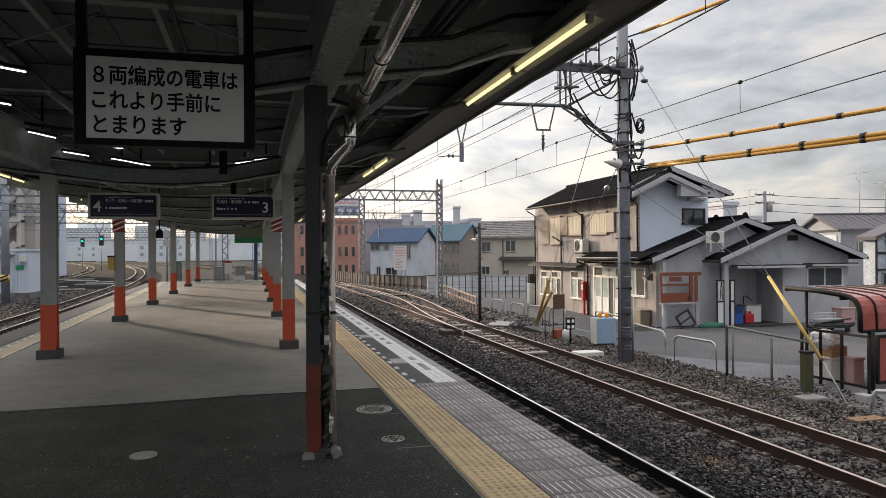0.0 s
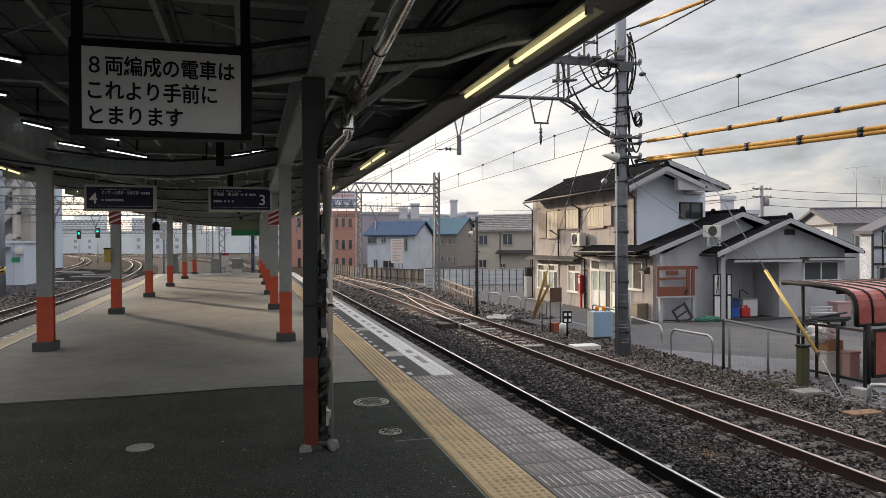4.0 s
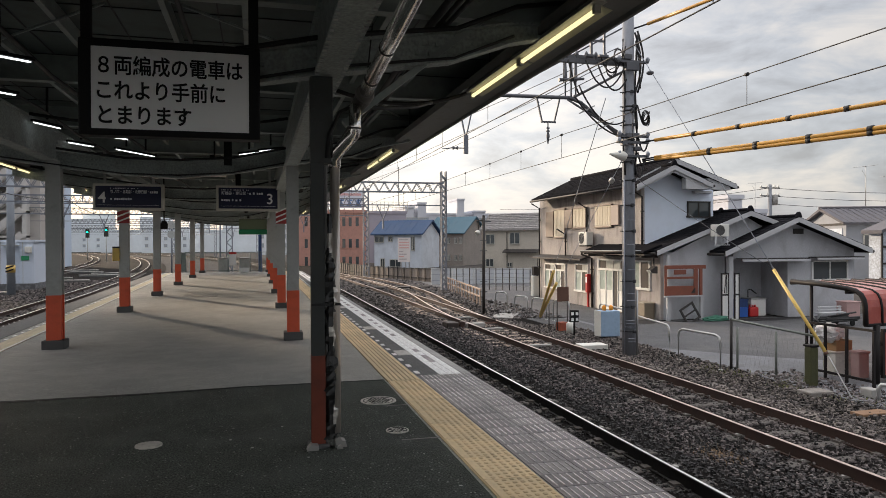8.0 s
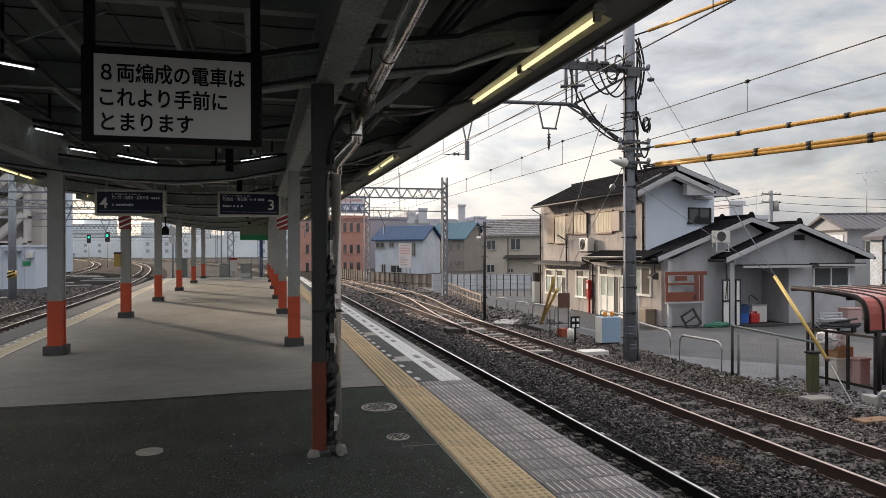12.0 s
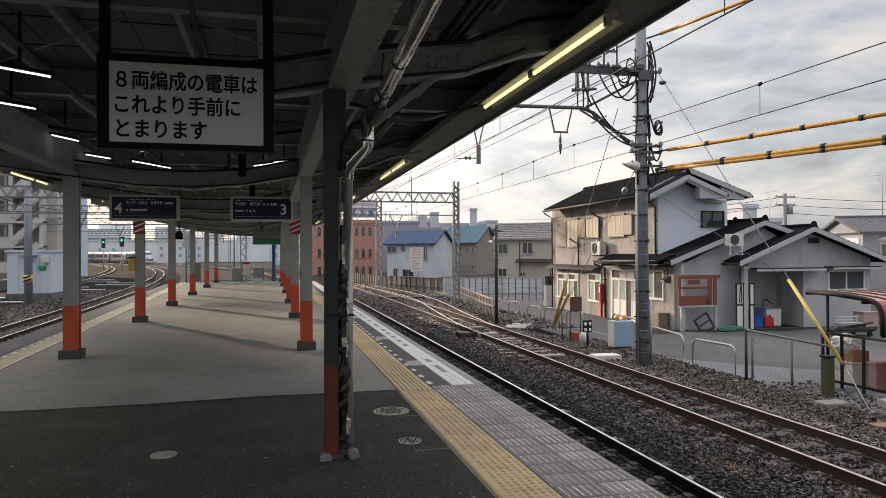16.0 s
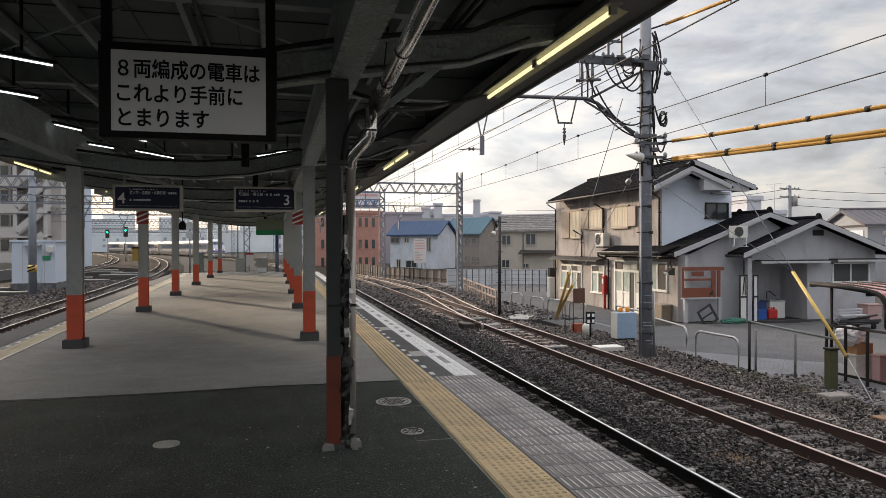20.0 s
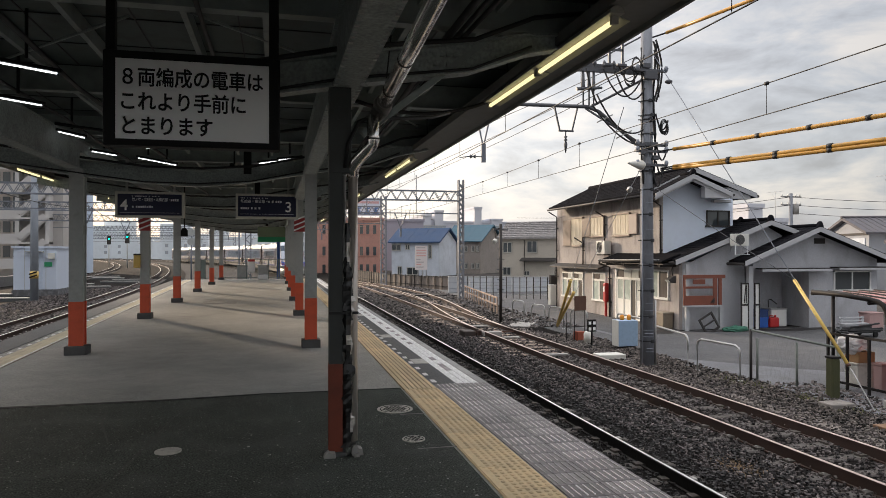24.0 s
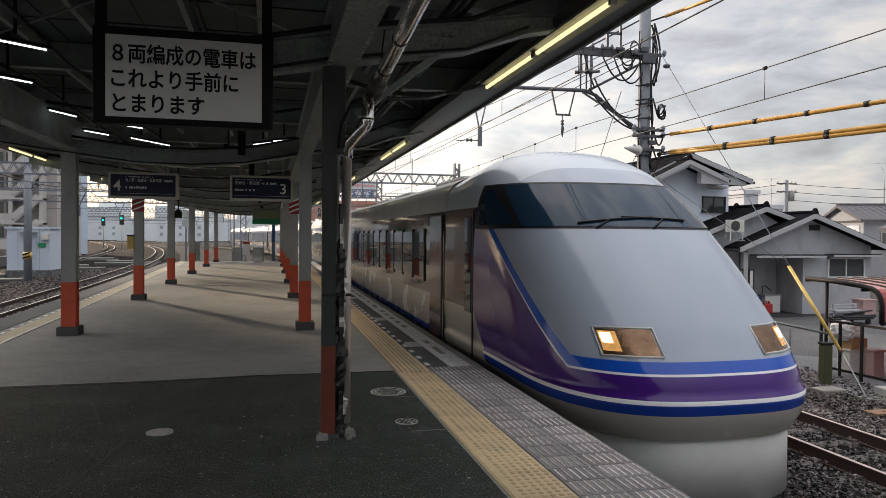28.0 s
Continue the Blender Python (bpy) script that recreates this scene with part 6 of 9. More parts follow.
def build_gantry(y, x0, x1, z0, z1, beam0, beam1, w=0.4, droppers=()):
    g = thing("catenary_gantry", "grey lattice steel gantry spanning the tracks", "gantry", None, "catenary gantries")
    g.location = (x1, y, BED)
    g.matrix_world = Matrix.Identity(4)
    for x in (x0, x1):
        lattice_post(g, x, y, z0, z1, w)
    for sy in (-w / 2, w / 2):
        for z in (beam0, beam1):
            part("beam_chord", bar(bmesh.new(), (x0, y + sy, z), (x1, y + sy, z), 0.06, 0.07), M_LATTICE, g)
    bm = bmesh.new()
    n = int((x1 - x0) / 0.62)
    for i in range(n):
        xa, xb = x0 + (x1 - x0) * i / n, x0 + (x1 - x0) * (i + 1) / n
        xm = (xa + xb) / 2
        for sy in (-w / 2, w / 2):
            bar(bm, (xa, y + sy, beam0), (xm, y + sy, beam1), 0.035, 0.035)
            bar(bm, (xm, y + sy, beam1), (xb, y + sy, beam0), 0.035, 0.035)
    tagged(part("beam_lacing", bm, M_LATTICE, g), kind="stuff")
    part("lower_rail", bar(bmesh.new(), (x0, y, beam0 - 0.75), (x1, y, beam0 - 0.75), 0.05, 0.06), M_LATTICE, g)
    for x in droppers:
        bm = bmesh.new()
        bar(bm, (x - 0.35, y, beam0 - 0.75), (x, y, beam0 - 1.6), 0.05, 0.05)
        bar(bm, (x + 0.35, y, beam0 - 0.75), (x, y, beam0 - 1.6), 0.05, 0.05)
        bar(bm, (x, y, beam0 - 1.6), (x, y, beam0 - 2.1), 0.09, 0.09)
        part("dropper", bm, M_LATTICE, g)
        part("hanger", bar(bmesh.new(), (x + 0.9, y, beam0 - 0.75), (x + 0.9, y, beam1 + (0.9 if x > 3 else 0.1)), 0.045, 0.045), M_LATTICE, g)
    return g


build_gantry(39.5, -18.0, 10.45, BED, 5.75, 4.52, 5.06, 0.27, (6.9, 4.06, -9.6))
build_gantry(56.5, -21.5, 8.45, BED, 6.1, 4.6, 5.2, 0.40, (5.0, 3.5, -11.0))
for y, xr in ((86, 6.5), (122, 0.0), (160, -9.0), (200, -22.0)):
    build_gantry(y, xr - 31, xr, BED, 6.6, 5.0, 5.7, 0.5, (xr - 4, xr - 12))


def far_masts():
    """A lattice mast and slim disc signals standing beyond the platform end."""
    m = thing("lattice_mast", "slim lattice steel mast beyond the platform end", "mast", None)
    lattice_post(m, -2.2, 58.0, BED, 7.5, 0.42)
    for x, y, z, n in ((-2.9, 58.0, 3.55, 1), (-6.5, 58.0, 3.1, 2)):
        d = thing("disc_marker", "grey disc marker on a slim post", "marker", pose(x, y, BED), "disc markers")
        part("post", tube(bmesh.new(), [(0, 0, 0), (0, 0, z - BED)], 0.06, 8), M_LATTICE, d)
        for k in range(n):
            zc = z - BED - 0.75 * k
            part("disc", prism(bmesh.new(), [(0.30 * math.cos(math.pi * i / 10), zc + 0.30 * math.sin(math.pi * i / 10)) for i in range(20)], "y", -0.10, -0.06), M_STEEL_GREY, d)


far_masts()


# ---- the big pole with its arms and cables ----
def build_pole_fittings():
    X, Y = 8.82, 15.45
    p = pole

    def at(x, z, y=0.0):
        return (x - X, y, z - BED)
    # dark clamps with a knob, worn pale bands and step bolts, unevenly spaced
    for k, z in enumerate((-0.62, -0.02, 0.60, 1.22, 1.82, 2.45, 3.05, 3.5, 3.62, 4.05, 4.4, 4.75, 4.85, 5.2)):
        r = 0.166 - 0.0028 * z
        clamp = part("strap", tube(bmesh.new(), [at(X, z), at(X, z + 0.035)], r, 20), M_CLAMP, p, "dark clamp band")
        part("knob", rbox(0.01 - 0.05 * (k % 2), -r - 0.05, z - BED - 0.025, 0.09 - 0.05 * (k % 2), -r + 0.01, z - BED + 0.055, 0.012, 1), M_CLAMP, clamp)
        part("step_bolt", tube(bmesh.new(), [at(X - 0.14, z + 0.015), at(X - 0.23, z + 0.015)], 0.013, 6), M_CLAMP, clamp)
    for z, a0, a1 in ((-0.86, 0.9, 2.3), (-0.78, 1.0, 2.4), (-0.50, 0.5, 2.2), (-0.42, 0.7, 2.3), (-0.34, 0.6, 2.0), (0.14, 0.8, 2.5), (0.31, 0.9, 2.1), (0.90, 0.9, 2.4), (1.50, 0.8, 2.2), (2.1, 0.9, 2.4), (2.75, 1.0, 2.2)):
        r = 0.165 - 0.0028 * z
        part("band", tube(bmesh.new(), [at(X - r * math.cos(a0 + (a1 - a0) * i / 8), z + 0.004 * (i % 2), -r * math.sin(a0 + (a1 - a0) * i / 8)) for i in range(9)], 0.008, 5), M_GALV_DULL, p, "pale worn band end")
    part("conduit", tube(bmesh.new(), [at(X - 0.155, -1.2, -0.06), at(X - 0.15, 3.1, -0.06)], 0.02, 8), M_GALV_DULL, p, "pale conduit up the pole")
    # horizontal pipe arm with diagonal braces
    part("arm", tube(bmesh.new(), [at(4.4, 4.98), at(7.25, 5.02), at(7.55, 4.92), at(8.7, 4.06)], 0.045, 8), M_STRAP, p)
    part("brace", tube(bmesh.new(), [at(7.3, 5.0), at(8.72, 5.75)], 0.03, 8), M_STRAP, p)
    part("brace", tube(bmesh.new(), [at(7.2, 4.98), at(8.68, 4.18)], 0.028, 8), M_STRAP, p)
    part("upper_arm", boxes((*at(6.6, 5.86)[:1], -0.05, 5.86 - BED, *at(8.9, 5.86)[:1], 0.05, 5.96 - BED)), M_STRAP, p)
    part("upper_arm", boxes((*at(6.8, 6.0)[:1], 0.14, 6.02 - BED, *at(8.9, 6.0)[:1], 0.20, 6.10 - BED)), M_STRAP, p)
    for x in (7.15, 7.3, 7.42):
        part("post_insulator", tube(bmesh.new(), [at(x, 5.05), at(x, 5.40), at(x, 5.44), at(x, 5.85)], [0.02, 0.02, 0.05, 0.03], 8), M_STRAP, p)
    part("frame", boxes((at(7.8, 0)[0], -0.02, 6.1 - BED, at(7.86, 0)[0], 0.02, 7.0 - BED), (at(8.15, 0)[0], -0.02, 6.1 - BED, at(8.2, 0)[0], 0.02, 7.0 - BED), (at(7.8, 0)[0], -0.02, 6.4 - BED, at(8.2, 0)[0], 0.02, 6.45 - BED)), M_STRAP, p)
    # hanging trapezoid yoke with insulator
    part("yoke", bar(bar(bar(bmesh.new(), at(6.42, 4.98), at(6.55, 4.42), 0.035, 0.035), at(7.0, 4.98), at(6.86, 4.42), 0.035, 0.035), at(6.52, 4.42), at(6.90, 4.42), 0.04, 0.04), M_STRAP, p)
    part("string_insulator", tube(bmesh.new(), [at(6.70, 4.42), at(6.70, 4.30), at(6.70, 4.28), at(6.70, 4.24), at(6.70, 4.20), at(6.70, 4.17), at(6.70, 4.10), at(6.70, 3.9)], [0.015, 0.015, 0.05, 0.02, 0.05, 0.02, 0.045, 0.012], 10), M_STRAP, p)
    # cable loops round the head of the pole
    for (xa, za), (xb, zb), sag in (((7.9, 5.88), (8.68, 5.5), 0.45), ((7.6, 5.9), (8.7, 5.95), 0.65), ((8.0, 6.0), (8.66, 6.3), 0.5), ((7.3, 5.05), (8.66, 4.1), 0.22), ((7.42, 5.3), (8.64, 4.5), 0.4),
                                    ((7.15, 5.9), (7.45, 5.05), 0.1), ((8.98, 6.6), (9.05, 5.3), -0.1), ((8.97, 4.9), (9.3, 4.75), 0.3), ((9.02, 4.75), (9.28, 4.6), 0.25), ((8.98, 4.2), (9.25, 3.98), 0.3), ((8.98, 3.75), (9.2, 3.6), 0.22), ((8.9, 3.5), (9.15, 3.57), 0.4)):
        pts = [at(p.x, p.z, -0.16) for p in wire((xa, 0, za), (xb, 0, zb), sag, 12)]
        part("cable_loop", tube(bmesh.new(), pts, 0.02, 6), M_CABLE, p)
    for s in (-1, 1):
        bulge = [at(X + 0.17 + 0.16 * math.sin(math.pi * i / 12), 5.2 + 1.5 * i / 12, s * 0.06 - 0.08) for i in range(13)]
        part("cable_loop", tube(bmesh.new(), bulge, 0.024, 6), M_CABLE, p)
    for dx, dy in ((0.175, -0.05), (0.20, 0.02), (0.15, -0.11), (-0.165, -0.08)):
        pts = [at(X + dx + 0.03 * math.sin(z * 3 + dx * 9), z, dy) for z in [3.2 + 0.3 * i for i in range(12)]]
        part("riser_cable", tube(bmesh.new(), pts, 0.022, 6), M_CABLE, p)
    part("riser_pipe", tube(bmesh.new(), [at(X + 0.195, -1.2, -0.05), at(X + 0.195, 0.4, -0.05)], 0.03, 8), M_GALV, p)
    for k, z in enumerate((3.62, 3.95, 4.1, 5.9)):
        part("crossarm", boxes((-0.42, -0.22, z - BED, 0.42, -0.16, z + 0.06 - BED)), M_STRAP, p)
        for s in (-0.38, 0.38):
            part("insulator", tube(bmesh.new(), [(s, -0.25, z - BED), (s, -0.25, z - BED + 0.08), (s, -0.25, z - BED + 0.14)], [0.03, 0.055, 0.03], 10), M_GALV_DULL, p)
    part("lamp_head", tube(bmesh.new(), [(-0.19, -0.22, 3.60 - BED), (-0.22, -0.22, 3.61 - BED), (-0.27, -0.23, 3.63 - BED), (-0.52, -0.25, 3.66 - BED), (-0.66, -0.26, 3.675 - BED)], [0.05, 0.10, 0.12, 0.055, 0.012], 12), M_AC, p, "pale street lamp head")
    # crowded head of the pole: clamp boxes, pins and coils
    for x, z, w, h in ((8.82, 5.72, 0.17, 0.2), (8.70, 5.98, 0.10, 0.12), (8.82, 4.10, 0.17, 0.10), (8.60, 3.90, 0.07, 0.16), (8.95, 3.78, 0.08, 0.10), (8.05, 5.98, 0.12, 0.06), (7.7, 5.97, 0.10, 0.06)):
        part("clamp_box", rbox(x - w - X, -0.24, z - BED, x + w - X, -0.12, z + h - BED, 0.01), M_STRAP, p)
    for i, x in enumerate((6.95, 7.2, 7.45, 7.7, 7.95, 8.2)):
        part("pin_insulator", tube(bmesh.new(), [at(x, 5.96), at(x, 6.02), at(x, 6.05), at(x, 6.10), at(x, 6.16)], [0.015, 0.015, 0.05, 0.045, 0.015], 8), M_STRAP, p)
    for cx, cz, r0, n_ in ((8.25, 5.78, 0.17, 3), (9.18, 4.62, 0.12, 4), (8.45, 6.05, 0.14, 2)):
        for k in range(n_):
            ring = [at(cx + (r0 - 0.015 * k) * math.cos(2 * math.pi * i / 16) * (0.8 + 0.1 * k), cz + r0 * 1.25 * math.sin(2 * math.pi * i / 16) - 0.03 * k, -0.18 - 0.02 * k) for i in range(17)]
            part("cable_coil", tube(bmesh.new(), ring, 0.012, 5), M_CABLE, p)
    for x, z in ((7.75, 4.78), (8.25, 4.42)):
        part("cable_spacer", bar(bmesh.new(), at(x - 0.28, z - 0.14, -0.08), at(x + 0.12, z + 0.06, -0.08), 0.04, 0.03), M_GALV, p)
    for x, z in ((7.12, 5.42), (7.45, 5.45)):
        part("insulator_cap", tube(bmesh.new(), [at(x - 0.16, z, -0.05), at(x + 0.16, z + 0.03, -0.05)], [0.045, 0.03], 8), M_STRAP, p)
    # guys
    q = Vector((8.9, 15.4, 6.4)).lerp(Vector((10.34, 10.95, -0.53)), 0.118) - Vector((X, Y, BED))
    part("guy_disc", tube(bmesh.new(), [q + Vector((0, 0, 0.05)), q + Vector((0, 0, 0.02)), q - Vector((0, 0, 0.02)), q - Vector((0, 0, 0.05))], [0.03, 0.085, 0.085, 0.03], 14), M_STRAP, p)


M_GALV_DULL = mat("dull_grey_porcelain", (0.25, 0.27, 0.31), 0.5, vary=0.15)
M_CLAMP = mat("clamp_dark_steel", (0.035, 0.037, 0.042), 0.6, 0.2, vary=0.3, scale=8)
M_STRAP = mat("dark_galvanised", (0.105, 0.108, 0.12), 0.55, 0.3, vary=0.2, scale=6)
build_pole_fittings()


def line_thing(name, label, segs, r, material, category="cable", n=6):
    w = thing(name, label, category)
    for s in segs:
        part("strand", tube(bmesh.new(), s, r, n), material, w)
    return w


def overhead():
    M_SLEEVE = mat("cable_sleeve_yellow", (0.55, 0.29, 0.055), 0.4, vary=0.35, scale=5, stretch=(1, 0.3, 1), dirt=0.25, dirt_color=(0.3, 0.16, 0.05))
    for z0, z1, label in ((3.98, 4.17, ""), (3.57, 3.70, ""), (3.53, 3.52, "")):
        c = thing("sleeved_power_cable", "thick power cable in a yellow protective sleeve", "cable", None, "sleeved power cables")
        a, b = Vector((9.0, 15.2, z0)), Vector((9.0 + 5.4, 15.2 - 20.0, z1))
        part("sleeve", tube(bmesh.new(), wire(a + Vector((0.1, -0.4, 0)), b, 0.10, 14), 0.043, 10), M_SLEEVE, c, "yellow sleeve")
        part("core", tube(bmesh.new(), [a, a.lerp(b, 0.06)], 0.02, 6), M_CABLE, c)
        for k in range(1, 9):
            q = a.lerp(b, 0.02 + 0.055 * k + (0.02 if z0 < 3.68 else 0.0)) - Vector((0, 0, 0.10 * 4 * (0.055 * k) * (1 - 0.055 * k)))
            d = (b - a).normalized()
            part("clip", tube(bmesh.new(), [q - d * 0.05, q + d * 0.05], 0.055, 10), M_CABLE, c, "black clip")
    c = thing("sleeved_power_cable", "thick power cable in a yellow protective sleeve", "cable", None, "sleeved power cables")
    part("sleeve", tube(bmesh.new(), wire((9.1, 15.1, 6.82), (12.2, 0.0, 7.0), 0.1, 12), 0.04, 10), M_SLEEVE, c, "yellow sleeve")
    part("core", tube(bmesh.new(), [(8.9, 15.4, 6.78), (9.1, 15.1, 6.82)], 0.02, 6), M_CABLE, c)
    # contact and messenger wires of the two tracks
    for fx_, x_off, zc, zm, label in ((mid_x, -0.2, 3.58, 3.99, "contact wire and messenger over the middle track"), (main_x, 0.0, 3.75, 4.12, "contact wire and messenger over the platform track")):
        c = thing("catenary_wire", label, "wire", None, "catenary wires")
        ys = [-14, -4, 6, 15.45, 24, 32, 39.5, 48, 56.5, 70, 86]
        part("contact_wire", tube(bmesh.new(), [(fx_(y) + x_off, y, zc) for y in ys], 0.0085, 5), M_CABLE, c)
        pts = []
        for a, b in zip((-14, 15.45, 39.5), (15.45, 39.5, 86)):
            k = 9 if a < 20 else 12
            for i in range(k):
                u = i / k
                y = a + (b - a) * u
                pts.append((fx_(y) + x_off, y, zm + 0.14 * (2 * u - 1) ** 2))
        part("messenger_wire", tube(bmesh.new(), pts, 0.0085, 5), M_CABLE, c)
        for x, y, z in pts:
            if z > zc + 0.1:
                part("hanger", tube(bmesh.new(), [(x, y, zc), (x, y, z)], 0.005, 5), M_CABLE, c)
                part("hanger_clip", tube(bmesh.new(), [(x, y - 0.03, z), (x, y + 0.03, z)], 0.028, 6), M_CABLE, c)
    # feeder wires along the line
    line_thing("feeder_wire", "bare feeder wires running along the line", [wire((8.7, 15.45, 6.15), (4.6, 56.5, 6.1), 0.5), wire((8.75, 15.45, 6.0), (5.4, 56.5, 5.8), 0.5), wire((8.5, 15.45, 6.3), (4.2, 39.5, 6.2), 0.3)], 0.010, M_CABLE)
    line_thing("guy_wire", "thin steel guy wire of the power pole", [wire((8.9, 15.4, 6.4), (10.34, 10.95, -0.53), 0.0, 2), wire((7.42, 14.05, 4.74), (9.916, 23.866, -1.2), 0.0, 2), wire((8.62, 15.45, 3.6), (9.93, 23.866, -1.2), 0.0, 2)], 0.009, M_GALV_DULL)
    q = Vector((8.745, 16.25, 3.14))
    gd = thing("guy_insulator", "pale round insulator on a guy wire", "insulator")
    part("disc", tube(bmesh.new(), [q + Vector((-0.02, -0.1, 0.06)), q + Vector((-0.005, -0.03, 0.02)), q + Vector((0.005, 0.03, -0.02)), q + Vector((0.02, 0.1, -0.06))], [0.02, 0.07, 0.07, 0.02], 14), M_GALV, gd)
    line_thing("guy_wire", "thin dark guy wire to the sleeved stay", [wire((8.87, 15.45, 3.2), (10.03, 11.96, 1.0), 0.03, 6)], 0.006, M_STRAP)
    line_thing("far_wire", "far overhead wires over the curving tracks", [wire((left_x(y0), y0, z), (left_x(y1), y1, z), 0.4) for y0, y1 in ((20, 39.5), (39.5, 56.5), (56.5, 86), (86, 122), (122, 160), (160, 200)) for z in (3.9, 4.9)] +
               [wire((main_x(y0), y0, z), (main_x(y1), y1, z), 0.4) for y0, y1 in ((56.5, 86), (86, 122), (122, 160), (160, 200)) for z in (3.9, 4.9)], 0.016, M_CABLE)
    # V-shaped dropper in front of the sky
    v = thing("wire_support", "V-shaped steel wire support with an insulator", "bracket")
    part("strut", bar(bmesh.new(), (6.95, 24, 6.35), (7.15, 24, 5.4), 0.05, 0.05), M_LATTICE, v)
    part("strut", bar(bmesh.new(), (7.42, 24, 6.35), (7.2, 24, 5.4), 0.05, 0.05), M_LATTICE, v)
    part("plate", bar(bmesh.new(), (7.18, 24, 5.42), (7.18, 24, 4.75), 0.16, 0.10), M_LATTICE, v)
    part("insulator", tube(bmesh.new(), [(7.1, 24, 4.95), (6.9, 24, 4.95), (6.88, 24, 4.95), (6.8, 24, 4.95), (6.7, 24, 4.95), (6.68, 24, 4.95), (6.3, 24, 4.9)], [0.02, 0.02, 0.08, 0.02, 0.08, 0.02, 0.015], 8), M_STRAP, v)
    part("span_wire", tube(bmesh.new(), [(8.82, 15.45, 6.9), (7.42, 24, 6.36), (6.95, 24, 6.36)], 0.02, 6), M_STRAP, v)


overhead()


# ---- fittings of the house ----
def build_aircon(m, label, stand=0.0):
    a = thing("air_conditioner", label, "air conditioner", m, "air conditioners")
    part("body", rbox(-0.40, -0.15, 0, 0.40, 0.15, 0.56, 0.02), M_AC, a)
    ring = bmesh.new()
    for k in range(5):
        r = 0.05 + 0.045 * k
        tube(ring, [(-0.08 + r * math.cos(t), -0.165, 0.29 + r * math.sin(t)) for t in [2 * math.pi * i / 20 for i in range(21)]], 0.006, 4)
    part("fan_grille", ring, M_TRIM_DARK, a)
    part("fan_recess", prism(bmesh.new(), [(-0.08 + 0.23 * math.cos(2 * math.pi * i / 24), 0.29 + 0.23 * math.sin(2 * math.pi * i / 24)) for i in range(24)], "y", -0.155, -0.15), mat("fan_dark", (0.12, 0.12, 0.12), 0.7), a)
    if stand:
        for x in (-0.32, 0.32):
            part("stand", bar(bar(bmesh.new(), (x, -0.15, 0), (x - 0.12, -0.3, -stand), 0.04, 0.04), (x, 0.12, 0), (x, 0.2, -stand * 0.6), 0.04, 0.04), M_TRIM_WHITE, a)
        part("stand_foot", boxes((-0.5, -0.32, -stand - 0.03, 0.3, -0.27, -stand)), M_TRIM_WHITE, a)
    else:
        part("stand", boxes((-0.34, -0.13, -0.06, 0.34, 0.13, 0.0)), M_TRIM_DARK, a)
    return a


build_aircon(pose(15.80, 21.5, 1.76) @ Matrix.Scale(0.76, 4), "cream air conditioner on a white stand over the roof", 0.38)
build_aircon(pose(13.52, 27.4, 1.46, 0, 0, -90), "cream air conditioner on the front of the house")


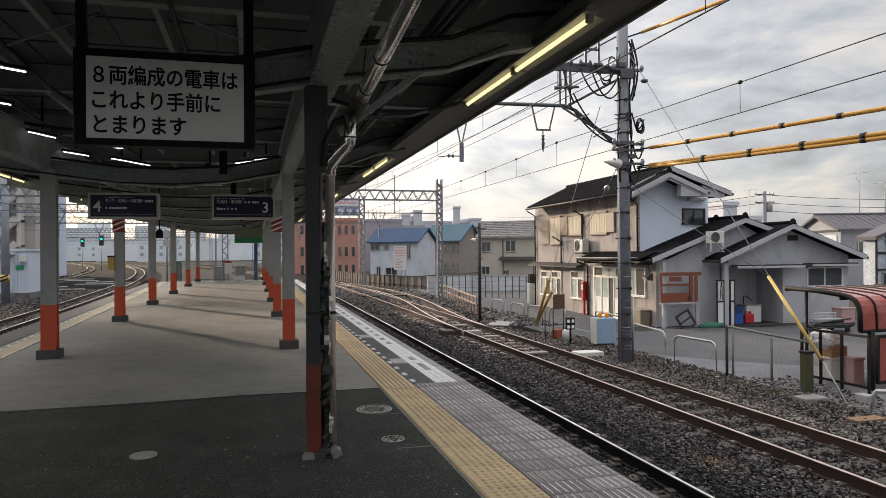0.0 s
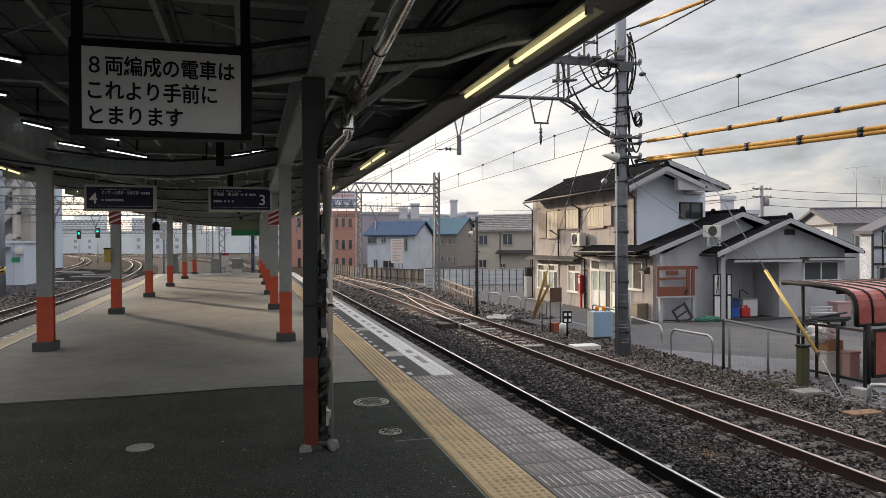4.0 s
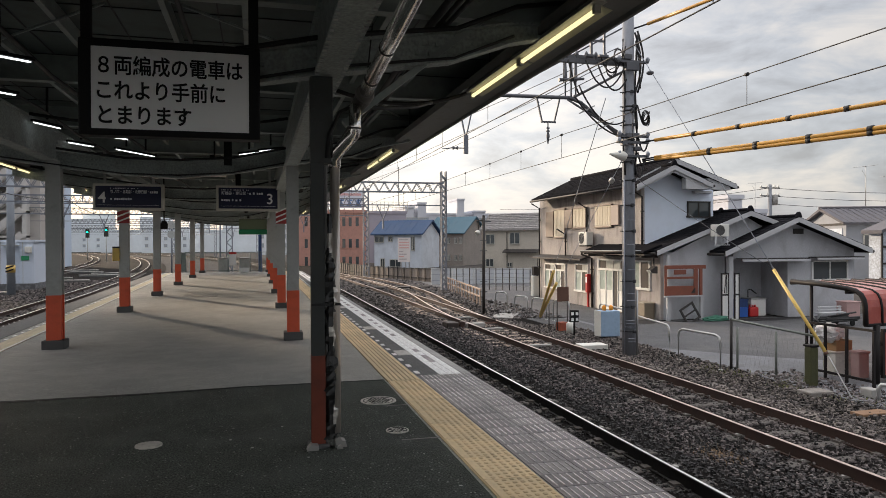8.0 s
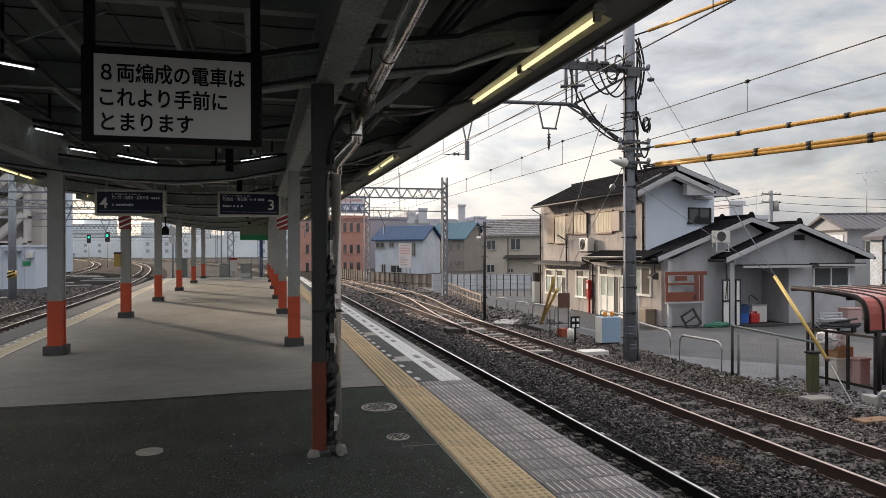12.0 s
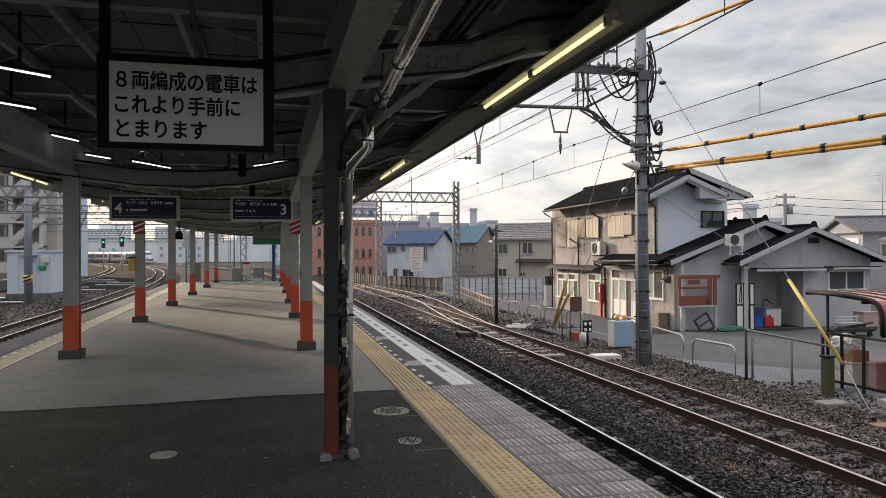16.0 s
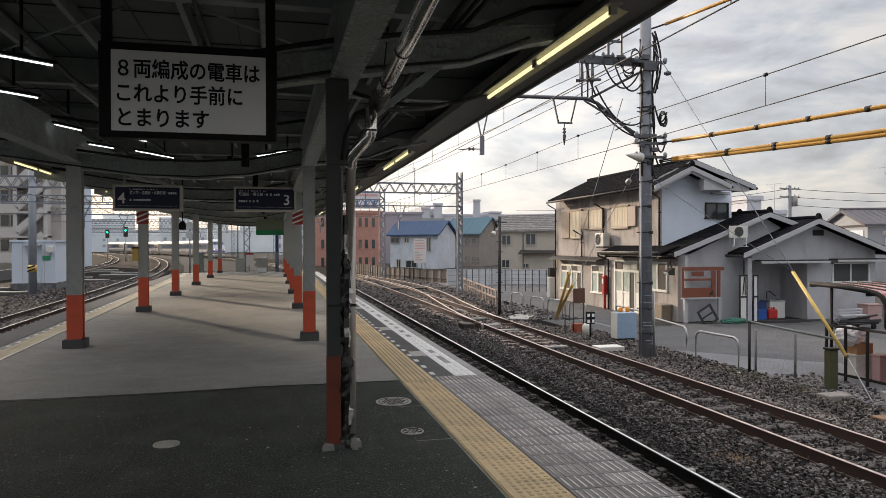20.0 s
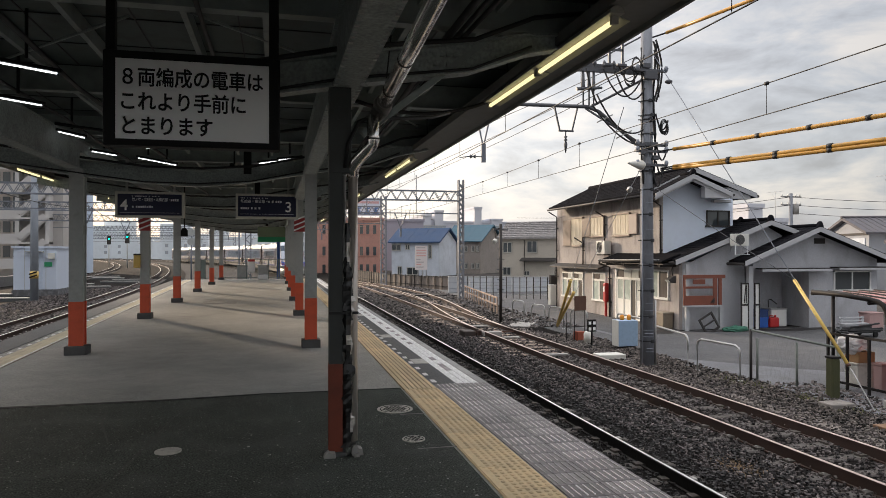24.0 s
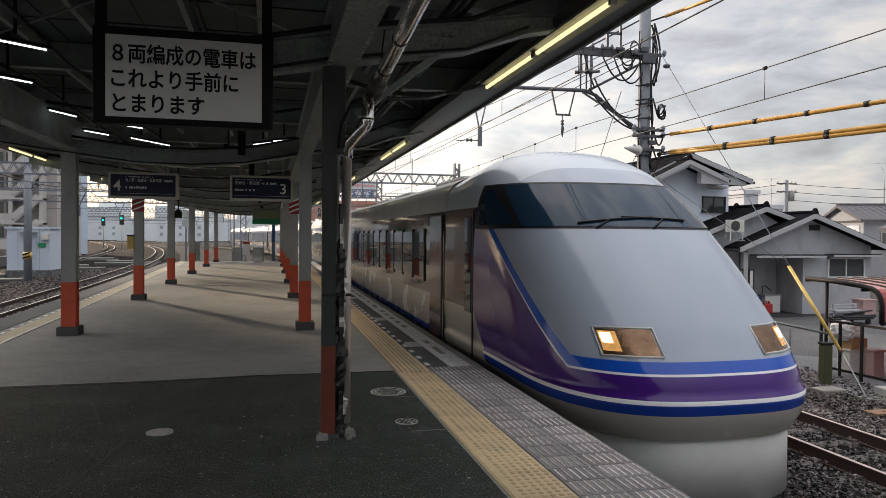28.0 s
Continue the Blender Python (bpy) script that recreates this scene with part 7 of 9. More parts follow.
def house_details():
    X = 13.8
    for y, z0, z1 in ((33.0, -1.2, 3.55), (29.9, 0.9, 2.2), (27.72, 1.5, 3.3), (23.2, 1.5, 3.5)):
        dp = thing("downpipe", "thin brown downpipe on the house front", "pipe", None, "house downpipes")
        part("pipe", tube(bmesh.new(), [(X - 0.07, y, z0), (X - 0.07, y, z1 - 0.25), (X - 0.5, y, z1)], 0.035, 8), M_TRIM_DARK, dp)
        for z in (0.3, 1.6, 2.7):
            if z > z0:
                part("clip", boxes((X - 0.11, y - 0.05, z, X, y + 0.05, z + 0.04)), M_TRIM_DARK, dp)
    dp = thing("downpipe", "thin brown downpipe with a bend under the eave gutter", "pipe", None, "house downpipes")
    part("pipe", tube(bmesh.new(), [(13.03, 26.75, 1.18), (13.03, 26.8, 1.08), (13.35, 27.0, 1.0), (X - 0.07, 27.25, 0.9), (X - 0.07, 27.25, -1.2)], 0.04, 8), M_TRIM_DARK, dp)
    pieces("clip", [(X - 0.12, 27.19, z, X, 27.31, z + 0.04) for z in (-0.6, 0.4)], M_TRIM_DARK, dp)
    ext = thing("fire_extinguisher_case", "red fire extinguisher case on the house front", "case", pose(X - 0.12, 27.5, -0.58) @ Matrix.Diagonal((0.9, 0.68, 0.95, 1.0)))
    part("body", rbox(-0.10, -0.14, 0, 0.10, 0.14, 0.85, 0.04), M_RED, ext)
    part("window", boxes((-0.104, -0.08, 0.45, -0.10, 0.08, 0.7)), M_SIGN_WHITE, ext)
    part("stand", boxes((-0.05, -0.05, -0.65, 0.05, 0.05, 0.0)), M_RED, ext)
    board = thing("notice_board", "red-brown wooden board with cut-out slots on white posts", "board", pose(13.695, 21.65, 0.0))
    for name, lot in (("stile", (0, -0.306, 0.09, 0.755)), ("rail", (0.09, 0.625, 1.65, 0.755)), ("rail", (0.09, 0.275, 1.165, 0.355)), ("panel", (0.09, -0.306, 1.165, 0.03)), ("stile", (1.165, -0.306, 1.32, 0.625)), ("stile", (1.385, -0.306, 1.51, 0.625)), ("panel", (0.38, 0.43, 0.86, 0.60))):
        x0, z0, x1, z1 = lot
        part(name, rbox(x0 + 0.002, 0.012 if name == "panel" else 0.0, z0, x1 - 0.002, 0.05, z1 - 0.003, 0.006, 1), M_RED_WOOD, board)
    part("bracket", prism(bmesh.new(), [(1.05, -0.22), (1.20, -0.22), (1.20, -0.04)], "y", -0.02, 0.01), M_TRIM_DARK, board)
    part("shelf", boxes((0, -0.03, -0.36, 1.51, 0.08, -0.31)), M_TRIM_WHITE, board)
    part("post", boxes((0.14, 0.06, ROAD, 0.26, 0.16, 1.12)), M_TRIM_WHITE, board)
    part("post", boxes((1.47, 0.06, ROAD, 1.57, 0.16, 0.62)), M_TRIM_WHITE, board)
    # leaning black frame
    fr = thing("leaning_frame", "black wooden frame leaning against the wall", "frame", pose(14.68, 21.35, ROAD, -12, -26, 8) @ Matrix.Scale(0.84, 4))
    for lot in ((-0.38, 0, 0, -0.30, 0.05, 0.75), (0.30, 0, 0, 0.38, 0.05, 0.75), (-0.30, 0, 0.0, 0.30, 0.05, 0.08), (-0.30, 0, 0.67, 0.30, 0.05, 0.75), (-0.30, 0, 0.36, 0.30, 0.05, 0.42)):
        part("slat", boxes(lot), M_TRIM_DARK, fr)
    # in the open bay
    wb = thing("white_cabinet", "white washing cabinet with a sink in the open bay", "cabinet", pose(18.05, 22.30, ROAD))
    part("body", rbox(-0.33, 0, 0, 0.33, 0.5, 0.62, 0.02), M_SASH, wb)
    part("sink", boxes((-0.35, -0.02, 0.62, 0.35, 0.02, 0.67), (-0.35, 0.48, 0.62, 0.35, 0.52, 0.67), (-0.35, 0.02, 0.62, -0.31, 0.48, 0.67), (0.31, 0.02, 0.62, 0.35, 0.48, 0.67)), M_GALV, wb)
    part("tap", tube(bmesh.new(), [(-0.1, 0.46, 0.67), (-0.1, 0.46, 0.95), (-0.02, 0.40, 0.97), (0.12, 0.25, 0.80)], 0.022, 6), M_TRIM_DARK, wb)
    part("splashback", boxes((-0.75, 0.56, 0.55, -0.36, 0.62, 0.78)), M_GALV_DULL, wb)
    can = thing("fuel_can", "red plastic fuel can on the ground", "can", pose(17.66, 22.15, ROAD))
    part("body", rounded(boxes((-0.2, -0.12, 0, 0.2, 0.12, 0.36)), 0.05, 3), M_RED, can)
    part("neck", tube(bmesh.new(), [(0.1, 0, 0.36), (0.1, 0, 0.44)], 0.04, 10), M_RED, can)
    part("grip", tube(bmesh.new(), [(-0.14, 0, 0.36), (-0.12, 0, 0.43), (0.0, 0, 0.43), (0.02, 0, 0.36)], 0.018, 6), M_RED, can)
    for z, h, m, lab in ((0.0, 0.32, M_BLUE, "blue plastic crate standing under another"), (0.37, 0.24, mat("crate_dark_blue", (0.02, 0.05, 0.16), 0.5, vary=0.3), "dark blue plastic crate stacked on another")):
        b = thing("crate", lab, "crate", pose(17.22, 22.25, ROAD + z), "stacked crates")
        part("body", boxes((-0.19, -0.17, 0, 0.19, 0.17, 0.02), (-0.19, -0.17, 0.02, -0.17, 0.17, h), (0.17, -0.17, 0.02, 0.19, 0.17, h), (-0.17, -0.17, 0.02, 0.17, -0.15, h), (-0.17, 0.15, 0.02, 0.17, 0.17, h)), m, b)
        part("rim", boxes((-0.21, -0.19, h, 0.21, -0.14, h + 0.05), (-0.21, 0.14, h, 0.21, 0.19, h + 0.05), (-0.21, -0.14, h, -0.16, 0.14, h + 0.05), (0.16, -0.14, h, 0.21, 0.14, h + 0.05)), m, b)
    for x, w in ((16.01, 0.15), (16.50, 0.10)):
        ld = thing("stacked_frame", "white shutter panel with dark rails standing by the bay", "panel", pose(x, 21.48, ROAD), "panels by the bay")
        part("frame", boxes((-w, 0, 0, -w + 0.03, 0.05, 1.66), (w - 0.03, 0, 0, w, 0.05, 1.66), (-w + 0.03, 0, 1.61, w - 0.03, 0.05, 1.66), (-w + 0.03, 0, 0.86, w - 0.03, 0.05, 0.92)), M_TRIM_DARK, ld)
        part("sheet", boxes((-w + 0.03, 0.02, 0.02, w - 0.03, 0.03, 1.61)), M_SASH, ld)
        if w > 0.12:
            part("brace", bar(bar(bmesh.new(), (-0.04, 0.0, 0.95), (0.03, 0.0, 1.6), 0.02, 0.02), (0.06, 0.0, 0.95), (0.05, 0.0, 1.6), 0.02, 0.02), M_TRIM_DARK, ld)
    fl = thing("flood_lamp", "black flood lamp under the eave", "lamp", pose(13.45, 22.0, 0.62))
    part("head", rounded(prism(bmesh.new(), [(-0.20, -0.04), (0.02, 0.10), (0.10, 0.10), (0.10, -0.16), (-0.14, -0.13)], "y", -0.14, 0.14), 0.015, 1), M_TRIM_DARK, fl)
    part("lens", bar(bmesh.new(), (-0.21, -0.02, -0.045), (-0.15, -0.02, -0.125), 0.24, 0.012), M_PALE_PANE, fl)
    part("arm", tube(bmesh.new(), [(0.04, 0, 0.08), (0.02, 0.02, 0.3), (0.1, 0.1, 0.50)], 0.02, 6), M_TRIM_DARK, fl)
    mb = thing("meter_box", "brown utility box at the foot of the wall", "box", pose(13.55, 22.75, ROAD))
    part("body", rbox(-0.2, -0.35, 0, 0.2, 0.35, 0.55, 0.02), mat("box_brown", (0.22, 0.18, 0.13), 0.7), mb)
    part("lid", rbox(-0.22, -0.37, 0.55, 0.22, 0.37, 0.60, 0.01), mat("box_lid", (0.30, 0.26, 0.2), 0.7), mb)


    # clutter in the forecourt
    bench = thing("garden_bench", "white slatted bench standing in the forecourt", "bench", pose(19.6, 20.6, ROAD, 0, 0, 4))
    for z in (0.22, 0.32, 0.42):
        part("slat", rbox(-0.55, -0.05 if z > 0.3 else -0.25, z, 0.55, 0.0 if z > 0.3 else 0.1, z + 0.05, 0.01), M_TRIM_WHITE, bench)
    for x in (-0.48, 0.48):
        part("leg", boxes((x - 0.03, -0.05, 0, x + 0.03, 0.0, 0.48)), M_TRIM_WHITE, bench)
    m_cart = mat("cart_black", (0.014, 0.014, 0.015), 0.8, vary=0.3, scale=8)
    cart = thing("hand_cart", "dark low hand cart with pipes lying on it", "cart", pose(18.3, 19.0, ROAD, 0, 0, 6))
    part("deck", rbox(-0.7, -0.3, 0.15, 0.7, 0.3, 0.2, 0.02), m_cart, cart)
    for k, (y_, z_, x_) in enumerate(((-0.2, 0.23, -0.6), (-0.1, 0.24, -0.4), (0.02, 0.23, -0.7), (0.12, 0.25, -0.5), (-0.04, 0.31, -0.3))):
        part("bar", tube(bmesh.new(), [(x_, y_, z_), (x_ + 1.35, y_ + 0.05 * (k - 2), z_ + 0.02 * k)], 0.03, 7), m_cart, cart)
    for x in (-0.45, 0.45):
        for y in (-0.3, 0.3):
            part("wheel", tube(bmesh.new(), [(x, y - 0.03, 0.09), (x, y + 0.03, 0.09)], 0.09, 12), M_BLACK, cart)
    part("handle", tube(bmesh.new(), [(-0.7, 0, 0.17), (-1.1, 0, 0.45)], 0.02, 6), M_GALV, cart)
    sack = thing("rubbish_sack", "pale crumpled rubbish sack on the ground", "sack", pose(19.9, 18.9, ROAD))
    bm = bmesh.new()
    bmesh.ops.create_icosphere(bm, subdivisions=3, radius=1.0)
    for v in bm.verts:
        v.co = Vector((v.co.x * 0.42, v.co.y * 0.3, max(-0.6, v.co.z) * 0.2 + 0.12)) * (1 + 0.25 * noise.noise(v.co * 3.0))
    part("bag", bm, M_TRIM_WHITE, sack)
    mt = thing("green_net", "green crumpled net heap at the wall foot", "net", pose(15.5, 21.35, ROAD))
    bm = bmesh.new()
    bmesh.ops.create_icosphere(bm, subdivisions=3, radius=1.0)
    for v in bm.verts:
        v.co = Vector((v.co.x * 0.5, v.co.y * 0.2, max(-0.5, v.co.z) * 0.12 + 0.06)) * (1 + 0.35 * noise.noise(v.co * 4.0))
    part("net_cloth", bm, mat("net_green", (0.05, 0.16, 0.11), 0.9, vary=0.4, scale=12), mt)


house_details()


# ---- along the lane ----
def u_guard(x0, y0, x1, y1, h=0.75):
    g = thing("guard_rail", "galvanised U-shaped pipe guard rail beside the lane", "guard rail", None, "pipe guard rails")
    a, b = Vector((x0, y0, ROAD - 0.1)), Vector((x1, y1, ROAD - 0.1))
    d = (b - a).normalized()
    up = Vector((0, 0, 1))
    t = h + 0.1
    pts = [a, a + up * (t - 0.15), a + up * (t - 0.05) + d * 0.04, a + up * t + d * 0.15, b + up * t - d * 0.15, b + up * (t - 0.05) - d * 0.04, b + up * (t - 0.15), b]
    part("hoop", tube(bmesh.new(), pts, 0.028, 8), M_GALV, g)
    for q in (a, b):
        part("collar", tube(bmesh.new(), [q + up * 0.08, q + up * 0.13], 0.05, 8), M_GALV, g)


for u in ((9.46, 14.4, 9.56, 13.0), (10.0, 17.2, 9.6, 15.0), (10.85, 21.0, 10.6, 18.8), (10.05, 22.9, 10.3, 22.1), (9.72, 24.1, 9.95, 23.3), (9.50, 25.3, 9.72, 24.5), (9.52, 27.61, 9.78, 26.92)):
    u_guard(*u)


def wire_fence():
    f = thing("pipe_fence", "thin pipe fence of the lane with a dark end post", "fence")
    M_GALV = mat("weathered_fence_pipe", (0.17, 0.19, 0.17), 0.6, 0.2, vary=0.3, scale=6, dirt=0.3)
    part("post", tube(bmesh.new(), [(9.9, 13.1, ROAD - 0.1), (9.9, 13.1, -0.10)], 0.03, 8), M_TRIM_DARK, f)
    ends = [(9.98, 13.0), (10.25, 12.15), (10.45, 11.3)]
    for x, y in ends:
        part("post", tube(bmesh.new(), [(x, y, ROAD - 0.1), (x, y, -0.28)], 0.025, 8), M_GALV, f)
    part("top_rail", tube(bmesh.new(), [(9.9, 13.1, -0.12), (10.45, 11.3, -0.28)], 0.025, 8), M_GALV, f)
    bm = bmesh.new()
    for i in range(18):
        u = i / 18
        for s in (0.0, 0.12):
            a = Vector((9.9, 13.1, -0.28)).lerp(Vector((10.45, 11.3, -0.28)), min(1, max(0, u + s - 0.06)))
            b = Vector((9.9, 13.1, ROAD)).lerp(Vector((10.45, 11.3, ROAD)), min(1, max(0, u - s + 0.06)))
            bar(bm, a, b, 0.001, 0.001)
    t = part("mesh_net", bm, M_GALV, f)
    t["kind"] = "stuff"


wire_fence()


def bike_shed():
    s = thing("cycle_shelter", "cycle shelter with a dark frame and faded red roof panels", "shelter")
    M_TRIM_DARK = mat("shelter_black_paint", (0.012, 0.010, 0.010), 0.6, vary=0.3, scale=5, spec=0.25)
    m_red = mat("faded_red_panel", (0.30, 0.058, 0.043), 0.35, vary=0.2, scale=2, dirt=0.3, dirt_color=(0.45, 0.2, 0.17))
    m_pink = mat("faded_pink_roof", (0.42, 0.20, 0.19), 0.4, vary=0.2, scale=2, dirt=0.3, dirt_color=(0.5, 0.32, 0.3))
    # roof flat at the back, curving down in front, carried on along the lane
    A, E, Q = Vector((11.02, 12.62, 0)), Vector((0.995, 0.10, 0)), Vector((0.10, -0.995, 0))
    arc = [(0.0, 0.695), (0.7, 0.675), (1.33, 0.62), (1.53, 0.585), (1.64, 0.52), (1.70, 0.42), (1.73, 0.28), (1.74, -0.06)]

    def at(e, q, z):
        return A + E * e + Q * q + Vector((0, 0, z))

    ribs = [0.44 * k for k in range(8)]
    for ea, eb in zip(ribs, ribs[1:]):
        for lo, hi, m, lab in ((0, 3, m_pink, "faded pink roof panel"), (3, 7, m_red, "faded red curved panel")):
            bm = bmesh.new()
            grids = [[[bm.verts.new(at(e, q + o, z + o)) for q, z in arc[lo:hi + 1]] for e in (ea, eb)] for o in (0.0, 0.012)]
            for g in grids:
                for i in range(hi - lo):
                    bm.faces.new((g[0][i], g[0][i + 1], g[1][i + 1], g[1][i]))
            part("roof_panel", bm, m, s, lab)
    for k, e in enumerate(ribs):
        part("rib", tube(bmesh.new(), [at(e, q + 0.015, z + 0.015) for q, z in arc], 0.05 if k == 0 else 0.026, 8), M_TRIM_DARK, s)
    for q, z in ((0.0, 0.67), (1.33, 0.56), (1.74, -0.05)):
        part("rail", tube(bmesh.new(), [at(0, q, z), at(ribs[-1], q, z)], 0.035, 6), M_TRIM_DARK, s)
    for e, q, z in ((0.30, 1.74, -0.05), (2.6, 1.74, -0.05), (0.03, 0.5, 0.66), (2.9, 0.5, 0.66)):
        part("post", tube(bmesh.new(), [at(e, q, ROAD - 0.05), at(e, q, z)], 0.065 if q > 1 else 0.032, 10), M_TRIM_DARK, s)
    def front(e0, e1, z0, z1, d, m, name, lab=""):
        part(name, bar(bmesh.new(), at(e0, 1.74, (z0 + z1) / 2), at(e1, 1.74, (z0 + z1) / 2), d, z1 - z0), m, s, lab)
    front(0.50, 2.45, -1.03, -0.20, 0.02, m_red, "side_panel", "faded red side panel")
    front(0.45, 2.5, -1.09, -1.03, 0.06, M_TRIM_DARK, "panel_frame")
    front(0.45, 2.5, -0.20, -0.14, 0.06, M_TRIM_DARK, "panel_frame")
    front(0.44, 0.50, -1.03, -0.20, 0.06, M_TRIM_DARK, "panel_frame")
    g = thing("low_railing", "dark low railing beside the cycle shelter", "railing")
    a, b = Vector((11.0, 12.15, 0)), Vector((11.05, 10.55, 0))
    for u in (0.0, 0.30, 0.62, 1.0):
        q = a.lerp(b, u)
        part("post", boxes((q.x - 0.022, q.y - 0.022, ROAD - 0.05, q.x + 0.022, q.y + 0.022, -0.12)), M_TRIM_DARK, g)
    for z in (-1.06, -0.11):
        part("rail", bar(bmesh.new(), a + Vector((0, 0, z)), b + Vector((0, 0, z)), 0.045, 0.045), M_TRIM_DARK, g)
    m_bin = mat("cream_bin", (0.60, 0.57, 0.52), 0.6, vary=0.1, dirt=0.2)
    m_pk = mat("faded_pink_box", (0.46, 0.30, 0.285), 0.7, vary=0.15, scale=3)
    for x, y, w, h, m, lab in ((11.60, 11.97, 0.21, 0.46, m_bin, "cream storage box behind the railing"), (11.74, 11.55, 0.13, 0.50, m_pk, "faded pink storage box behind the railing"), (20.75, 20.9, 0.30, 0.55, m_pk, "faded pink chest in the yard")):
        b = thing("storage_box", lab, "box", pose(x, y, ROAD))
        part("body", rbox(-w, -w * 0.8, 0, w, w * 0.8, h, 0.02), m, b)
        part("lid", rbox(-w - 0.02, -w * 0.8 - 0.02, h, w + 0.02, w * 0.8 + 0.02, h + 0.05, 0.015), m, b)
    cb = thing("cardboard_box", "brown cardboard box with a crumpled clear bag on it", "box", pose(11.60, 11.97, ROAD + 0.51))
    part("body", rbox(-0.2, -0.18, 0, 0.2, 0.18, 0.22, 0.01), mat("cardboard", (0.34, 0.20, 0.10), 0.85, vary=0.15), cb)
    bm = bmesh.new()
    bmesh.ops.create_icosphere(bm, subdivisions=4, radius=1.0)
    for v in bm.verts:
        n = noise.noise(v.co * 2.3) * 0.35 + noise.noise(v.co * 6.0) * 0.14
        v.co = Vector((v.co.x * 0.30, v.co.y * 0.24, v.co.z * 0.19)) * (1 + n)
    bag = tagged(new("plastic_bag", mesh_of(bm, "plastic_bag", mat("clear_plastic", (0.72, 0.70, 0.70), 0.2, vary=0.1, spec=0.8))), "crumpled translucent plastic bag", "bag")
    bag.location = (11.46, 12.02, ROAD + 0.86)
    m_moss = mat("mossy_post", (0.060, 0.062, 0.026), 0.9, vary=0.4, scale=5, bump=0.6)
    mp = thing("wooden_post", "short thick mossy wooden post on the ballast edge", "post", pose(10.20, 11.15, ROAD - 0.05))
    part("trunk", rounded(boxes((-0.09, -0.09, 0, 0.09, 0.09, 0.80)), 0.03), m_moss, mp)
    part("cap", rounded(boxes((-0.1, -0.1, 0.80, 0.1, 0.1, 0.84)), 0.01), M_TRIM_DARK, mp)
    gy_ = thing("guy_sleeve", "yellow plastic sleeve on a steel guy wire", "sleeve")
    a, b = Vector((10.03, 11.96, 1.00)), Vector((10.34, 10.95, -0.53))
    part("sleeve", tube(bmesh.new(), [a, b], 0.033, 10), M_YELLOW_PAINT, gy_, "yellow sleeve")
    part("cap", tube(bmesh.new(), [b, b + (b - a).normalized() * 0.05], 0.04, 8), M_RUST, gy_)
    part("turnbuckle", tube(bmesh.new(), [b, b + (b - a).normalized() * 0.18, Vector((10.0, 9.95, -1.25))], 0.013, 6), M_GALV, gy_)
    solid("plank", rbox(9.15, 8.95, -1.215, 9.75, 9.2, -1.165, 0.012), mat("weathered_plank", (0.22, 0.13, 0.075), 0.85, vary=0.3, scale=5, stretch=(0.4, 3, 1)), "weathered brown plank lying on the stones", "plank")
    an = thing("anchor_block", "weathered concrete anchor block with a bent pipe", "block", pose(10.45, 10.05, ROAD - 0.08))
    part("block", rbox(-0.1, -0.13, 0, 0.1, 0.13, 0.24, 0.02), M_CONCRETE, an)
    hp = thing("bent_pipe_rail", "bent galvanised pipe rail at the lane edge", "rail")
    part("pipe", tube(bmesh.new(), [(10.25, 9.7, ROAD - 0.1), (10.25, 9.7, -0.98), (10.27, 9.66, -0.90), (10.35, 9.5, -0.88), (10.8, 8.0, -0.88)], 0.04, 8), M_GALV, hp)
    M_SLAB = mat("weathered_slab", (0.23, 0.21, 0.19), 0.9, vary=0.4, scale=3, bump=0.4, dirt=0.4, dirt_color=(0.11, 0.10, 0.09))
    for x, y, sx, sy, m, lab in ((9.70, 10.52, 0.25, 0.17, M_SLAB, "flat concrete slab lying on the ballast"), (8.35, 16.6, 0.36, 0.22, M_AC, "low white concrete trough lid")):
        z = -1.23 if m is M_AC else -1.185
        sl = solid("slab", rbox(x - sx, y - sy, z - 0.05, x + sx, y + sy, z + (0.16 if m is M_AC else 0.06), 0.02), m, lab, "slab")


bike_shed()


